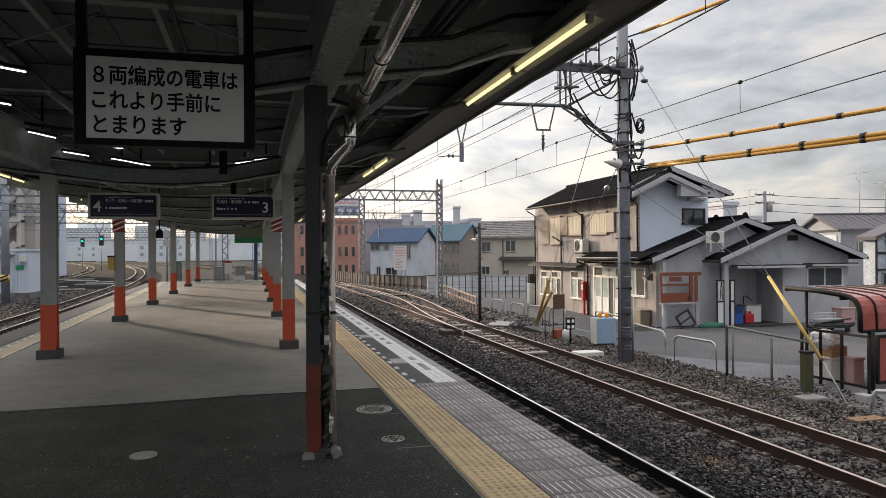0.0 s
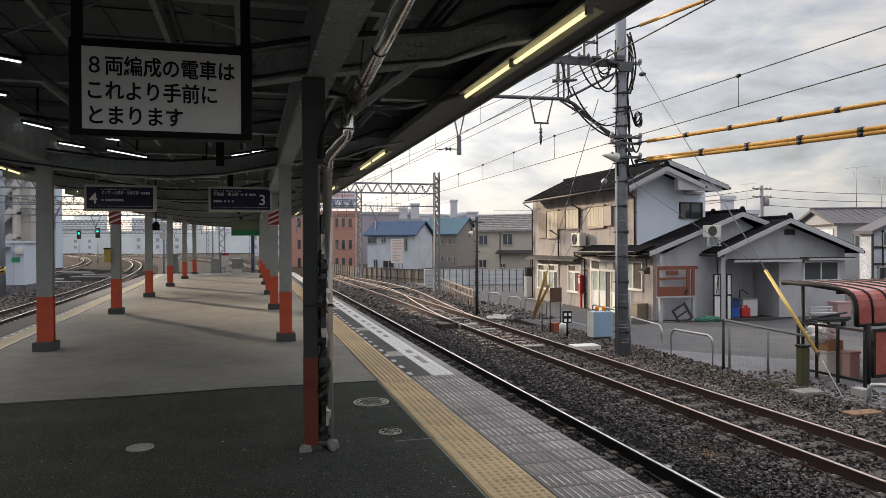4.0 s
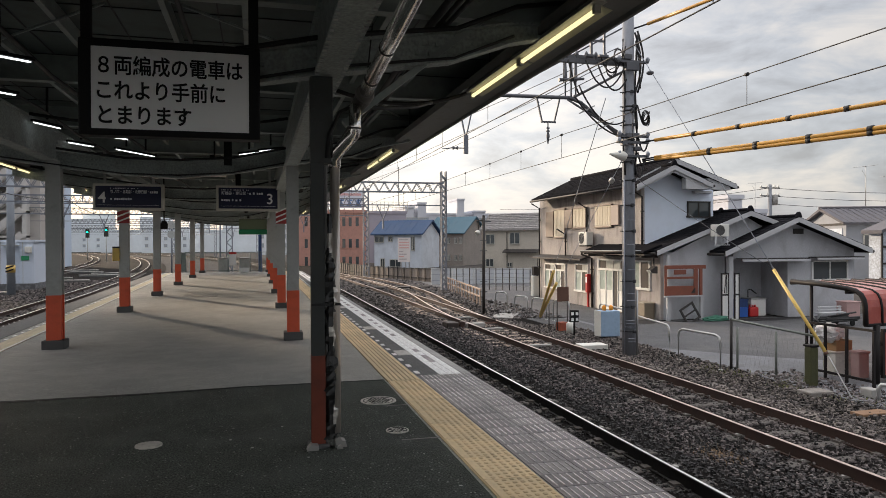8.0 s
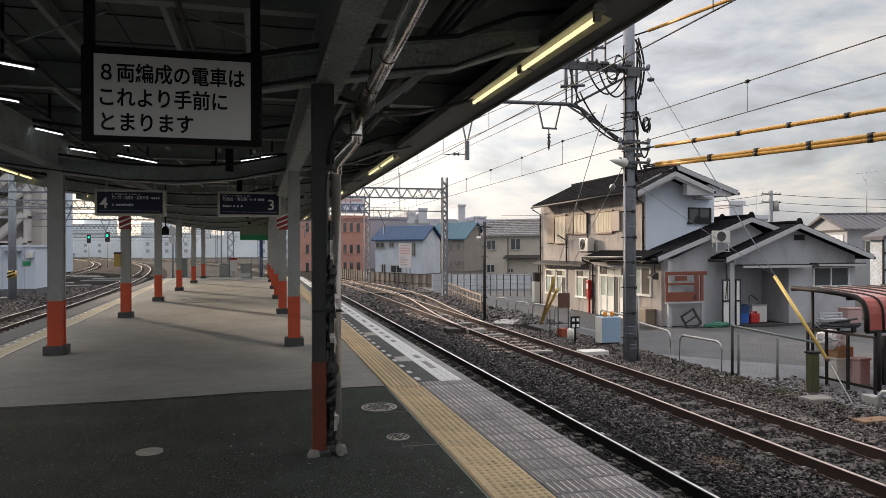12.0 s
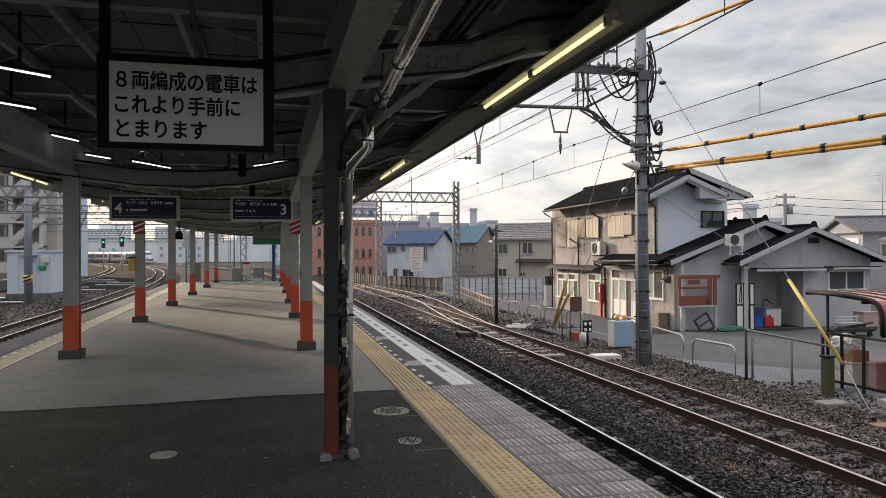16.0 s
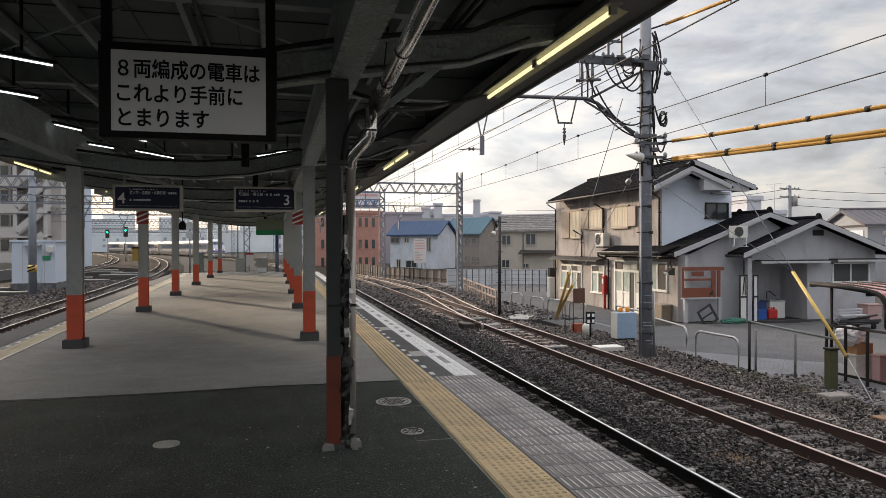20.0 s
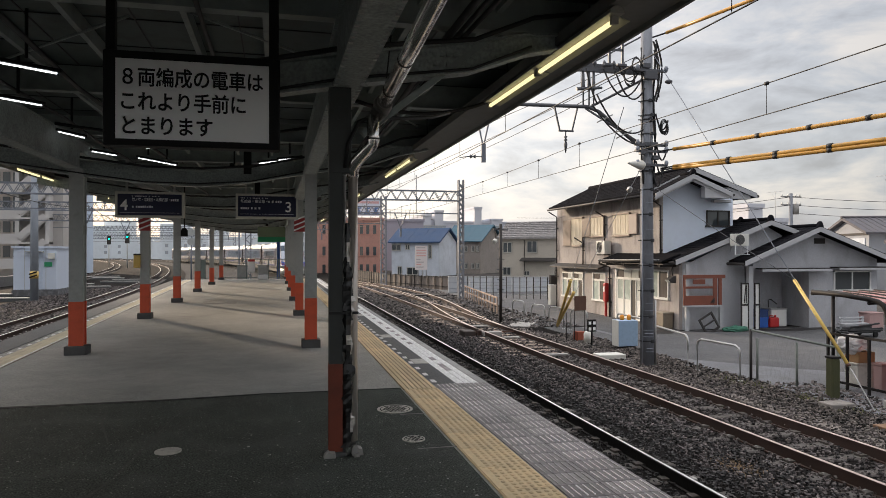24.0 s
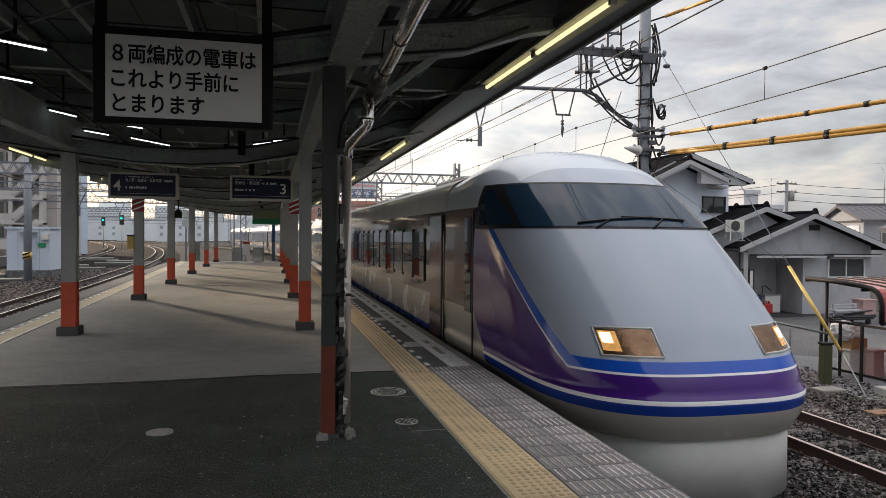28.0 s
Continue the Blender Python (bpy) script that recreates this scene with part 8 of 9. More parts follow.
def lineside():
    r = thing("relay_cabinet", "pale blue relay cabinet with two orange lamps", "cabinet", pose(9.75, 18.4, ROAD - 0.02))
    part("body", rbox(-0.30, -0.20, 0.08, 0.30, 0.20, 0.82, 0.02), mat("cabinet_blue", (0.30, 0.42, 0.56), 0.5, vary=0.08, dirt=0.1), r)
    part("side", rbox(-0.31, -0.19, 0.08, -0.295, 0.19, 0.82, 0.004), M_AC, r)
    pieces("foot", [(-0.25, -0.15, 0, -0.18, 0.15, 0.1), (0.18, -0.15, 0, 0.25, 0.15, 0.1)], M_TRIM_DARK, r)
    for x in (-0.10, 0.12):
        part("lamp", tube(bmesh.new(), [(x, 0, 0.82), (x, 0, 0.94), (x, 0, 0.97)], [0.06, 0.06, 0.02], 12), M_ORANGE, r, "orange lamp")
    st = thing("lineside_board", "rusty back of a lineside board on a tubular stand", "sign", pose(9.0, 20.2, ROAD - 0.02, 0, 0, 10))
    part("board", boxes((-0.02, -0.03, 0.95, 0.40, 0.0, 1.40)), M_RUST, st)
    for x in (0.0, 0.38, -0.30):
        part("leg", tube(bmesh.new(), [(x, 0.02, 0), (x, 0.02, 1.0 if x >= 0 else 0.9)], 0.018, 6), M_TRIM_DARK, st)
    part("cross_rail", tube(bmesh.new(), [(-0.30, 0.02, 0.45), (0.38, 0.02, 0.45)], 0.015, 6), M_TRIM_DARK, st)
    part("box", boxes((0.05, -0.1, 0.02, 0.32, 0.15, 0.30)), mat("red_oxide_box", (0.30, 0.07, 0.035), 0.7, vary=0.25), st)
    sg = thing("ground_signal", "small black ground signal with four pale squares", "signal", pose(8.95, 18.9, BED))
    part("post", tube(bmesh.new(), [(0, 0, 0), (0, 0, 0.8)], 0.03, 8), M_BLACK, sg)
    part("head", boxes((-0.13, -0.03, 0.45, 0.13, 0.03, 0.80)), M_BLACK, sg)
    pieces("marker", [(sx - 0.04, -0.036, sz - 0.045, sx + 0.04, -0.03, sz + 0.045) for sx in (-0.07, 0.07) for sz in (0.53, 0.70)], M_SIGN_WHITE, sg)
    part("base", boxes((-0.1, -0.1, -0.05, 0.1, 0.1, 0.06)), M_TRIM_DARK, sg)
    bt = thing("small_white_canister", "small white canister beside the ground signal", "canister", pose(9.15, 19.6, BED))
    part("body", tube(bmesh.new(), [(0, 0, 0), (0, 0, 0.32), (0, 0, 0.38)], [0.12, 0.12, 0.06], 12), M_AC, bt)
    part("cap", tube(bmesh.new(), [(0, 0, 0.38), (0, 0, 0.43)], 0.04, 8), M_TRIM_DARK, bt)
    for a, b in (((9.138, 20.808, 0.651), (9.862, 23.65, -1.07)), ((9.476, 21.35, 0.229), (9.89, 23.70, -1.11))):
        s = thing("guy_sleeve", "yellow plastic sleeve on a leaning guy wire", "sleeve")
        part("sleeve", tube(bmesh.new(), [a, b], 0.05, 8), M_YELLOW_PAINT, s)
        part("tie", tube(bmesh.new(), [b, (b[0] + 0.045, b[1] + 0.19, ROAD - 0.02)], 0.015, 6), M_STRAP, s)
    p2 = thing("lamp_pole", "slim dark pole with a flood lamp and cable boxes", "pole", pose(8.55, 26.2, ROAD - 0.05))
    part("shaft", tube(bmesh.new(), [(0, 0, 0), (0, 0, 3.9)], 0.062, 10), M_TRIM_DARK, p2)
    part("lamp", tube(bmesh.new(), [(-0.20, -0.06, 3.30), (-0.24, -0.08, 3.25), (-0.33, -0.12, 3.18)], [0.03, 0.09, 0.10], 10), M_AC, p2, "pale flood lamp")
    part("lamp_arm", tube(bmesh.new(), [(0, -0.03, 3.74), (-0.22, -0.06, 3.70), (-0.22, -0.06, 3.28)], 0.018, 6), M_TRIM_DARK, p2)
    pieces("step_bolt", [(-0.14, -0.015, z, 0.14, 0.015, z + 0.03) for z in (0.9, 1.3, 1.7, 2.1, 2.5, 2.9)], M_STRAP, p2)
    part("arm", bar(bmesh.new(), (-0.30, 0, 3.70), (0.30, 0, 3.66), 0.05, 0.05), M_STRAP, p2)
    # turnout motor and painted rods
    tm = thing("point_machine", "rusty point machine beside the turnout", "machine", pose(6.1, 22.2, BED))
    part("body", rbox(-0.2, -0.30, 0, 0.2, 0.30, 0.20, 0.03), mat("grimy_iron", (0.045, 0.033, 0.028), 0.7, vary=0.3), tm)
    part("rod", boxes((0.25, -0.03, 0.10, 1.6, 0.03, 0.14)), M_RUST, tm)
    part("crank", boxes((0.3, -0.20, 0.02, 0.42, 0.1, 0.2)), M_RAIL, tm)
    part("cover", rbox(0.45, -0.30, 0.0, 1.1, -0.05, 0.16, 0.02), M_CONCRETE, tm)
    for y in (24.5, 27.8, 21.0, 17.2):
        wp = solid("white_marker", rbox(6.7 + 0.2, y, RAIL - 0.13, 7.5, y + 0.18, RAIL - 0.08, 0.01), M_CONCRETE, "worn pale painted sleeper marker", "marker", group="sleeper markers")
    for i in range(14):
        y = 7.5 + i * 1.9
        wb_ = solid("white_block_marker", rbox(4.78, y, BED - 0.02, 4.93, y + 0.09, BED + 0.05, 0.01), M_CONCRETE, "pale sleeper end showing in the ballast", "marker", group="sleeper ends")
    bd = solid("board_crossing", rbox(6.3, 42.3, BED - 0.05, 10.3, 43.3, RAIL - 0.05, 0.02), mat("dark_crossing_timber", (0.03, 0.026, 0.024), 0.9, vary=0.3), "dark timber boards laid across the far tracks", "crossing")
    lid = mesh_of(rbox(-0.17, -0.48, -0.10, 0.17, 0.48, 0.012, 0.015, 1), "trough_lid", mat("trough_lid_dusty", (0.15, 0.13, 0.115), 0.9, vary=0.4, scale=2, bump=0.4, random_tint=0.2, dirt=0.5, dirt_color=(0.07, 0.06, 0.052)))
    for k in range(16):
        tl = tagged(new("trough_lid", lid), "dusty concrete cable trough lid between the stones", "trough lid", "cable trough lids")
        tl.matrix_world = pose(8.50 + 0.012 * (k % 3), 8.6 + 0.99 * k, BED + 0.006 + 0.004 * (k % 2), 0, 0, 1.2 * (k % 3 - 1))
    sig = thing("track_marker", "white board marker lying beside the turnout", "marker", pose(8.95, 24.9, ROAD, 0, 0, 60))
    part("slab", rbox(-0.8, -0.4, 0, 0.8, 0.4, 0.05, 0.02), M_CONCRETE, sig)


lineside()


# ---- far fence, houses and skyline ----
def picket_fence():
    f = thing("picket_fence", "brown weathered board fence between dark posts behind the tracks", "fence")
    m_board = mat("fence_board_tan", (0.24, 0.205, 0.18), 0.9, vary=0.4, scale=1.5, random_tint=0.25, dirt=0.4, dirt_color=(0.12, 0.09, 0.07))
    for a, b in ((Vector((7.3, 75.0, -1.3)), Vector((8.9, 58.0, -1.3))), (Vector((8.9, 58.0, -1.3)), Vector((10.4, 53.0, -1.3))), (Vector((10.4, 53.0, -1.3)), Vector((12.1, 48.7, -1.3)))):
        n = int((b - a).length / 0.30)
        turn = math.degrees(math.atan2(b.y - a.y, b.x - a.x))
        board = mesh_of(boxes((-0.143, -0.012, 0.05, 0.143, 0.012, 0.98)), "board", m_board)
        for i in range(n):
            q = a.lerp(b, i / n)
            shared("board", board, f, pose(q.x, q.y, q.z, 0, 0, turn))
        for i in range(n // 3 + 1):
            q = a.lerp(b, min(1.0, 3 * i / n))
            part("post", bar(bmesh.new(), q + Vector((-0.06, 0, 0)), q + Vector((-0.06, 0, 1.08)), 0.055, 0.055), M_TRIM_DARK, f)
        for z in (0.35, 1.02):
            part("rail", bar(bmesh.new(), a + Vector((-0.04, 0, z)), b + Vector((-0.04, 0, z)), 0.04, 0.05), M_TRIM_DARK, f)
    m_tan = mat("low_fence_tan", (0.33, 0.25, 0.20), 0.85, vary=0.3, scale=3, dirt=0.4, dirt_color=(0.14, 0.10, 0.08))
    f = thing("low_fence", "low rusty pipe fence along the lane", "fence")
    a, b = Vector((11.0, 41.0, ROAD)), Vector((9.5, 29.6, ROAD))
    for i in range(14):
        q = a.lerp(b, i / 13)
        part("post", bar(bmesh.new(), q, q + Vector((0, 0, 0.7)), 0.06, 0.06), m_tan, f)
    for z in (0.4, 0.72):
        part("rail", bar(bmesh.new(), a + Vector((0, 0, z)), b + Vector((0, 0, z)), 0.05, 0.06), m_tan, f)
    f = thing("panel_wall", "long pale panel wall across the lane", "wall", kind="structure")
    m_pw = mat("panel_wall_pale", (0.55, 0.57, 0.60), 0.8, vary=0.15, scale=0.8, random_tint=0.12)
    for i in range(7):
        x = 11.3 + i * 1.5
        panel = part("panel", boxes((x, 46.0, -1.3, x + 1.47, 46.1, -0.16 - 0.02 * i)), m_pw, f)
        part("cap", boxes((x, 45.97, -0.16 - 0.02 * i, x + 1.47, 46.13, -0.11 - 0.02 * i)), M_TRIM_WHITE, panel)
        pieces("joint", [(x + 0.02, 45.985, z, x + 1.45, 46.0, z + 0.025) for z in (-0.95, -0.55)], M_GALV_DULL, panel)
    f = thing("post_fence", "thin dark post fence of the car park", "fence")
    for i in range(14):
        x, y = 11.27 + i * 0.33, 41.06 - i * 0.255
        part("post", bar(bmesh.new(), (x, y, -1.3), (x, y, 0.08), 0.045, 0.045), M_TRIM_DARK, f)
    for z in (-0.95, -0.45, 0.02):
        part("rail", bar(bmesh.new(), (11.27, 41.06, z), (15.56, 37.75, z), 0.025, 0.025), M_GALV, f)
    mc = thing("meter_cabinet", "narrow white meter cabinet with a dark top at the house corner", "cabinet", pose(13.95, 34.0, ROAD))
    part("body", rbox(-0.22, -0.2, 0, 0.22, 0.2, 1.05, 0.02), M_AC, mc)
    part("meter", rbox(-0.2, -0.22, 1.08, 0.2, 0.1, 1.55, 0.02), M_TRIM_DARK, mc)
    part("post", tube(bmesh.new(), [(0.1, 0.0, 1.0), (0.1, 0.0, 2.1)], 0.03, 8), M_TRIM_DARK, mc)


picket_fence()


def far_house(label, x0, y0, x1, y1, z_eave, z_ridge, wall, roof, windows, ridge="x", over=0.6, m=None):
    """A plain house seen from the line; windows on the wall that faces -y: (centre x, foot z, width, height)."""
    h = thing("house", label, "house", m, "houses beyond the fence")
    part("wall", boxes((x0, y0, -1.3, x1, y1, z_eave)), wall, h)
    ym, xm = (y0 + y1) / 2, (x0 + x1) / 2
    if ridge == "x":
        part("gable", prism(bmesh.new(), [(y0 + 0.02, z_eave), (y1 - 0.02, z_eave), (ym, z_ridge - 0.05)], "x", x0 + 0.02, x1 - 0.02), wall, h)
        part("roof", prism(bmesh.new(), [(y0 - over, z_eave - 0.15), (ym, z_ridge), (y1 + over, z_eave - 0.15), (y1 + over, z_eave), (ym, z_ridge + 0.2), (y0 - over, z_eave)], "x", x0 - over, x1 + over), roof, h)
        for i in range(int((x1 - x0) / 0.9)):
            part("roof_seam", bar(bmesh.new(), (x0 - over + 0.9 * i, y0 - over, z_eave + 0.01), (x0 - over + 0.9 * i, ym, z_ridge + 0.21), 0.035, 0.02), roof, h)
    else:
        part("gable", prism(bmesh.new(), [(x0, z_eave), (x1, z_eave), (xm, z_ridge)], "y", y0 + 0.02, y1 - 0.02), wall, h)
        for s, xe in ((-1, x0 - over), (1, x1 + over)):
            part("roof", prism(bmesh.new(), [(xe, z_eave - 0.2), (xm, z_ridge), (xm, z_ridge + 0.2), (xe, z_eave)], "y", y0 - over, y1 + over), roof, h)
    for cx, cz, w, hh in windows:
        fr = part("window", boxes((cx - w / 2, y0 - 0.08, cz, cx - w / 2 + 0.08, y0, cz + hh), (cx + w / 2 - 0.08, y0 - 0.08, cz, cx + w / 2, y0, cz + hh), (cx - w / 2, y0 - 0.08, cz + hh - 0.08, cx + w / 2, y0, cz + hh), (cx - w / 2, y0 - 0.10, cz - 0.06, cx + w / 2, y0, cz + 0.04), (cx - 0.04, y0 - 0.06, cz, cx + 0.04, y0, cz + hh)), M_ALU, h)
        part("pane", boxes((cx - w / 2 + 0.08, y0 - 0.03, cz, cx + w / 2 - 0.08, y0 - 0.02, cz + hh - 0.08)), M_GLASS, fr)
    return h


M_ROOF_BLUE = mat("roof_blue_metal", (0.022, 0.055, 0.125), 0.75, vary=0.3, scale=0.6)
M_ROOF_TEAL = mat("roof_teal_metal", (0.04, 0.10, 0.14), 0.75, vary=0.12, scale=0.6)
M_ROOF_GREY = mat("roof_grey_tile", (0.27, 0.255, 0.25), 0.8, vary=0.5, scale=2, bump=0.5, bump_scale=4, random_tint=0.16, dirt=0.5, dirt_color=(0.50, 0.47, 0.45))
M_W_BLUEGREY = mat("wall_bluegrey", (0.53, 0.57, 0.63), 0.85, vary=0.25, scale=0.6, dirt=0.4, dirt_color=(0.36, 0.39, 0.44))
M_W_BROWN = mat("wall_brown", (0.28, 0.25, 0.225), 0.85, vary=0.25, scale=0.8, dirt=0.3, dirt_color=(0.2, 0.175, 0.16), grain=(10, 0.4))
M_W_CREAM = mat("wall_cream", (0.46, 0.42, 0.36), 0.85, vary=0.16, scale=1.2, dirt=0.3, dirt_color=(0.36, 0.32, 0.27), grain=(14, 0.5))
M_W_PURPLE = mat("wall_mauve", (0.36, 0.35, 0.41), 0.9, vary=0.06, scale=0.3)
LEAN = -42.0      # the street beyond the fence runs askew to the line
far_house("pale blue-grey house with a bright blue metal roof", -6.8, 0, -0.2, 4.4, 2.75, 4.25, M_W_BLUEGREY, M_ROOF_BLUE, [(-6.1, 1.75, 1.3, 0.7), (-4.5, 1.85, 0.6, 0.6), (-1.4, 0.8, 0.5, 1.6), (-3.8, -1.2, 1.6, 0.9), (-5.6, -1.2, 0.6, 1.0)], over=0.35, m=pose(18.71, 80, 0, 0, 0, LEAN))
far_house("brown house with a teal metal roof", -5.4, 0, -0.15, 7.0, 2.95, 5.0, M_W_BROWN, M_ROOF_TEAL, [(cx * 1.06, cz, 0.45, 0.75) for cx in (-4.06, -2.12, -1.16, -0.5) for cz in (1.6, -0.65)], over=0.35, m=pose(25.8, 87, 0, 0, 0, LEAN))
cream = far_house("cream two-storey house with a weathered grey roof", -6.0, 0, 0.6, 5.2, 3.1, 4.75, M_W_CREAM, M_ROOF_GREY, [(-5.18, 1.5, 1.1, 1.1), (-2.3, 1.5, 1.2, 1.25), (-5.25, -1.0, 1.0, 0.9), (-2.9, -1.0, 0.65, 0.5)], over=0.35, m=pose(28.63, 70, 0, 0, 0, LEAN))
part("lean_to", prism(bmesh.new(), [(-0.7, 0.62), (0.0, 0.92), (0.0, 0.80), (-0.7, 0.52)], "x", -3.5, 0.5), M_TRIM_DARK, cream)
part("downpipe", bar(bmesh.new(), (-3.2, -0.05, -1.3), (-3.2, -0.05, 2.8), 0.07, 0.07), M_TRIM_DARK, cream)
for i in range(16):
    for j in range(9):
        u = j / 9 + 0.012 * (i % 2)
        part("roof_tile", boxes((-6.3 + 0.43 * i, -0.35 + 2.9 * u, 3.12 + 1.85 * u, -6.3 + 0.43 * i + 0.40, -0.35 + 2.9 * u + 0.30, 3.12 + 1.85 * u + 0.06)), M_ROOF_GREY, cream)


def billboard():
    b = thing("billboard", "faded white billboard with red bars on two posts", "billboard", pose(13.62, 66.0, -1.3) @ Matrix.Diagonal((0.8, 1.0, 0.86, 1.0)))
    part("board", boxes((-0.85, 0, 1.3, 0.65, 0.06, 4.0)), mat("billboard_white", (0.66, 0.60, 0.58), 0.7, vary=0.08), b)
    for i, (w, z, m) in enumerate(((1.1, 3.72, M_TRIM_DARK), (1.2, 3.42, M_RED), (1.2, 3.12, M_RED), (1.15, 2.82, M_RED), (0.5, 2.4, M_TRIM_DARK), (0.9, 2.1, M_TRIM_DARK), (0.6, 1.85, M_RED), (0.9, 1.55, M_TRIM_DARK))):
        part("text_bar", boxes((-0.70, -0.012, z, -0.70 + w, 0.0, z + 0.12)), mat("billboard_ink", (0.62, 0.35, 0.32), 0.7) if m is not M_TRIM_DARK else mat("billboard_ink_dark", (0.42, 0.38, 0.37), 0.7), b)
    for x in (-0.45, 0.1, 0.55):
        part("post", tube(bmesh.new(), [(x, 0.14, 0), (x, 0.14, 3.9)], 0.07, 8), M_TRIM_WHITE, b)


billboard()


# glass lightened to bluish grey; the haze is part of the colour
M_HAZED_GLASS = mat("far_window_haze_tint", (0.34, 0.38, 0.43), 0.3, vary=0.1)


def big_building(label, x0, y0, x1, y1, z1, wall, rows, cols, wx, wz, z_first, dz, extra=None, side=None):
    """A tall block with rows of framed windows on the wall that faces -y."""
    h = thing("building", label, "building", None, "distant buildings")
    part("wall", boxes((x0, y0, -1.3, x1, y1, z1)), wall, h)
    part("parapet", boxes((x0 - 0.15, y0 - 0.15, z1, x1 + 0.15, y1, z1 + 0.4)), wall, h)
    if rows and cols:
        win = mesh_of(boxes((-wx / 2, -0.05, 0, wx / 2, 0.0, wz)), "window", M_HAZED_GLASS if y0 > 140 else M_GLASS)
        fr = mesh_of(boxes((-wx / 2 - 0.08, -0.09, -0.1, wx / 2 + 0.08, 0, 0.0), (-wx / 2 - 0.08, -0.08, wz, wx / 2 + 0.08, 0, wz + 0.08), (-0.04, -0.08, 0, 0.04, 0, wz)), "window_frame", M_ALU)
        for r in range(rows):
            for c in range(cols):
                x = x0 + (x1 - x0) * (c + 0.5) / cols
                shared("window", win, h, pose(x, y0, z_first + dz * r))
                shared("window_frame", fr, h, pose(x, y0, z_first + dz * r))
    return h


brick = big_building("red brick building with narrow windows", 4.6, 92, 13.75, 104, 5.65, M_BRICK, 0, 0, 1, 1, 0, 1)
slot = mesh_of(boxes((-0.2, -0.03, 0, 0.2, 0.0, 1.15)), "window", M_GLASS)
sill = mesh_of(boxes((-0.26, -0.08, -0.08, 0.26, 0.0, 0.0)), "window_sill", M_BRICK)
for wx_ in (6.0, 7.2, 8.6, 9.6, 10.85, 11.68, 12.6):
    for wz_ in (3.9, 1.07, -1.25):
        shared("window", slot, brick, pose(wx_, 92, wz_))
        shared("window_sill", sill, brick, pose(wx_, 92, wz_))
big_building("mauve-grey windowless building with a roof railing", 15.2, 106, 22.1, 118, 6.2, M_W_PURPLE, 0, 0, 1, 1, 0, 1)
# skyline grey lightened, with distance haze mixed into it
M_FAR = mat("far_block_haze_grey", (0.60, 0.61, 0.66), 0.9, vary=0.08, scale=0.2)
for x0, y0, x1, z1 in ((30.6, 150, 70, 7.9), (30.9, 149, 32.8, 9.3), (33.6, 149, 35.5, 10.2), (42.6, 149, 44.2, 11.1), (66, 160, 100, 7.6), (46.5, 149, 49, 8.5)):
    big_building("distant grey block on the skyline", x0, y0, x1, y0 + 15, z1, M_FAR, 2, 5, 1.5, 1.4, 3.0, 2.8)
# sign standing on the red building's roof
rs = thing("roof_sign", "faded white rooftop sign with large blue shapes and a pink band", "sign", pose(11.8, 94.0, 6.05))
part("board", boxes((-2.0, 0, 0.35, 1.95, 0.25, 2.75)), mat("roof_sign_white", (0.60, 0.66, 0.74), 0.7, vary=0.08), rs, "faded white board")
m_glyph = mat("roof_sign_blue", (0.14, 0.24, 0.46), 0.6, vary=0.1)
for x_ in (-1.5, -0.35, 0.8):
    for lot in (((0.0, 0.6), (0.75, 0.75)), ((0.1, 1.25), (0.8, 1.4)), ((0.4, 0.5), (0.45, 1.65)), ((0.05, 0.55), (0.4, 1.2)), ((0.8, 0.5), (0.45, 1.15))):
        part("glyph_stroke", bar(bmesh.new(), (x_ + lot[0][0], -0.03, lot[0][1]), (x_ + lot[1][0], -0.03, lot[1][1]), 0.05, 0.17), m_glyph, rs)
part("band", boxes((-1.7, -0.04, 2.0, 1.65, 0.0, 2.3)), mat("faded_pink_sign", (0.58, 0.36, 0.36), 0.7), rs, "faded pink band")
pieces("leg", [(x_ - 0.06, 0.3, 0, x_ + 0.06, 0.42, 2.6) for x_ in (-1.8, -0.6, 0.6, 1.8)], M_GALV, rs)
bm = bmesh.new()
for i in range(12):
    bar(bm, (15.8 + 0.6 * i, 106.5, 6.5), (15.8 + 0.6 * i, 106.5, 8.0), 0.06, 0.06)
for z in (7.2, 8.0):
    bar(bm, (15.8, 106.5, z), (22.4, 106.5, z), 0.06, 0.06)
rr = solid("roof_railing", bm, M_ALU, "thin metal railing on a flat roof", "railing")

# houses behind the beige one
M_ROOF_MAUVE = mat("roof_mauve_tile", (0.105, 0.10, 0.112), 0.8, vary=0.3, scale=3, bump=0.5, bump_scale=4)
# wall tone lowered, so that the weak light on the gable is in it
M_W_SHADED = mat("wall_shaded_bluegrey", (0.30, 0.315, 0.345), 0.9, vary=0.12, scale=0.8, dirt=0.2, dirt_color=(0.2, 0.2, 0.21))
right1 = far_house("pale gabled house with a grey tiled roof behind the yard", 0, 0, 13, 6.7, 2.9, 3.85, M_W_SHADED, M_ROOF_MAUVE, [(1.6, 0.9, 1.0, 1.2), (4.5, 0.9, 1.2, 1.2)], "x", 0.35, pose(39.55, 40.0, 0, 0, 0, -20))
part("gable_band", boxes((-0.06, 0.1, 2.72, 0.0, 6.6, 2.88)), M_TRIM_DARK, right1, "dark band under the gable")
part("gable_panel", boxes((-0.05, 0.5, 1.3, 0.0, 2.6, 2.5)), M_W_BLUEGREY, right1)
for k in range(30):
    part("tile_roll", bar(bmesh.new(), (-0.3 + 0.46 * k, -0.36, 2.89), (-0.3 + 0.46 * k, 3.35, 4.06), 0.10, 0.06), M_ROOF_MAUVE, right1)
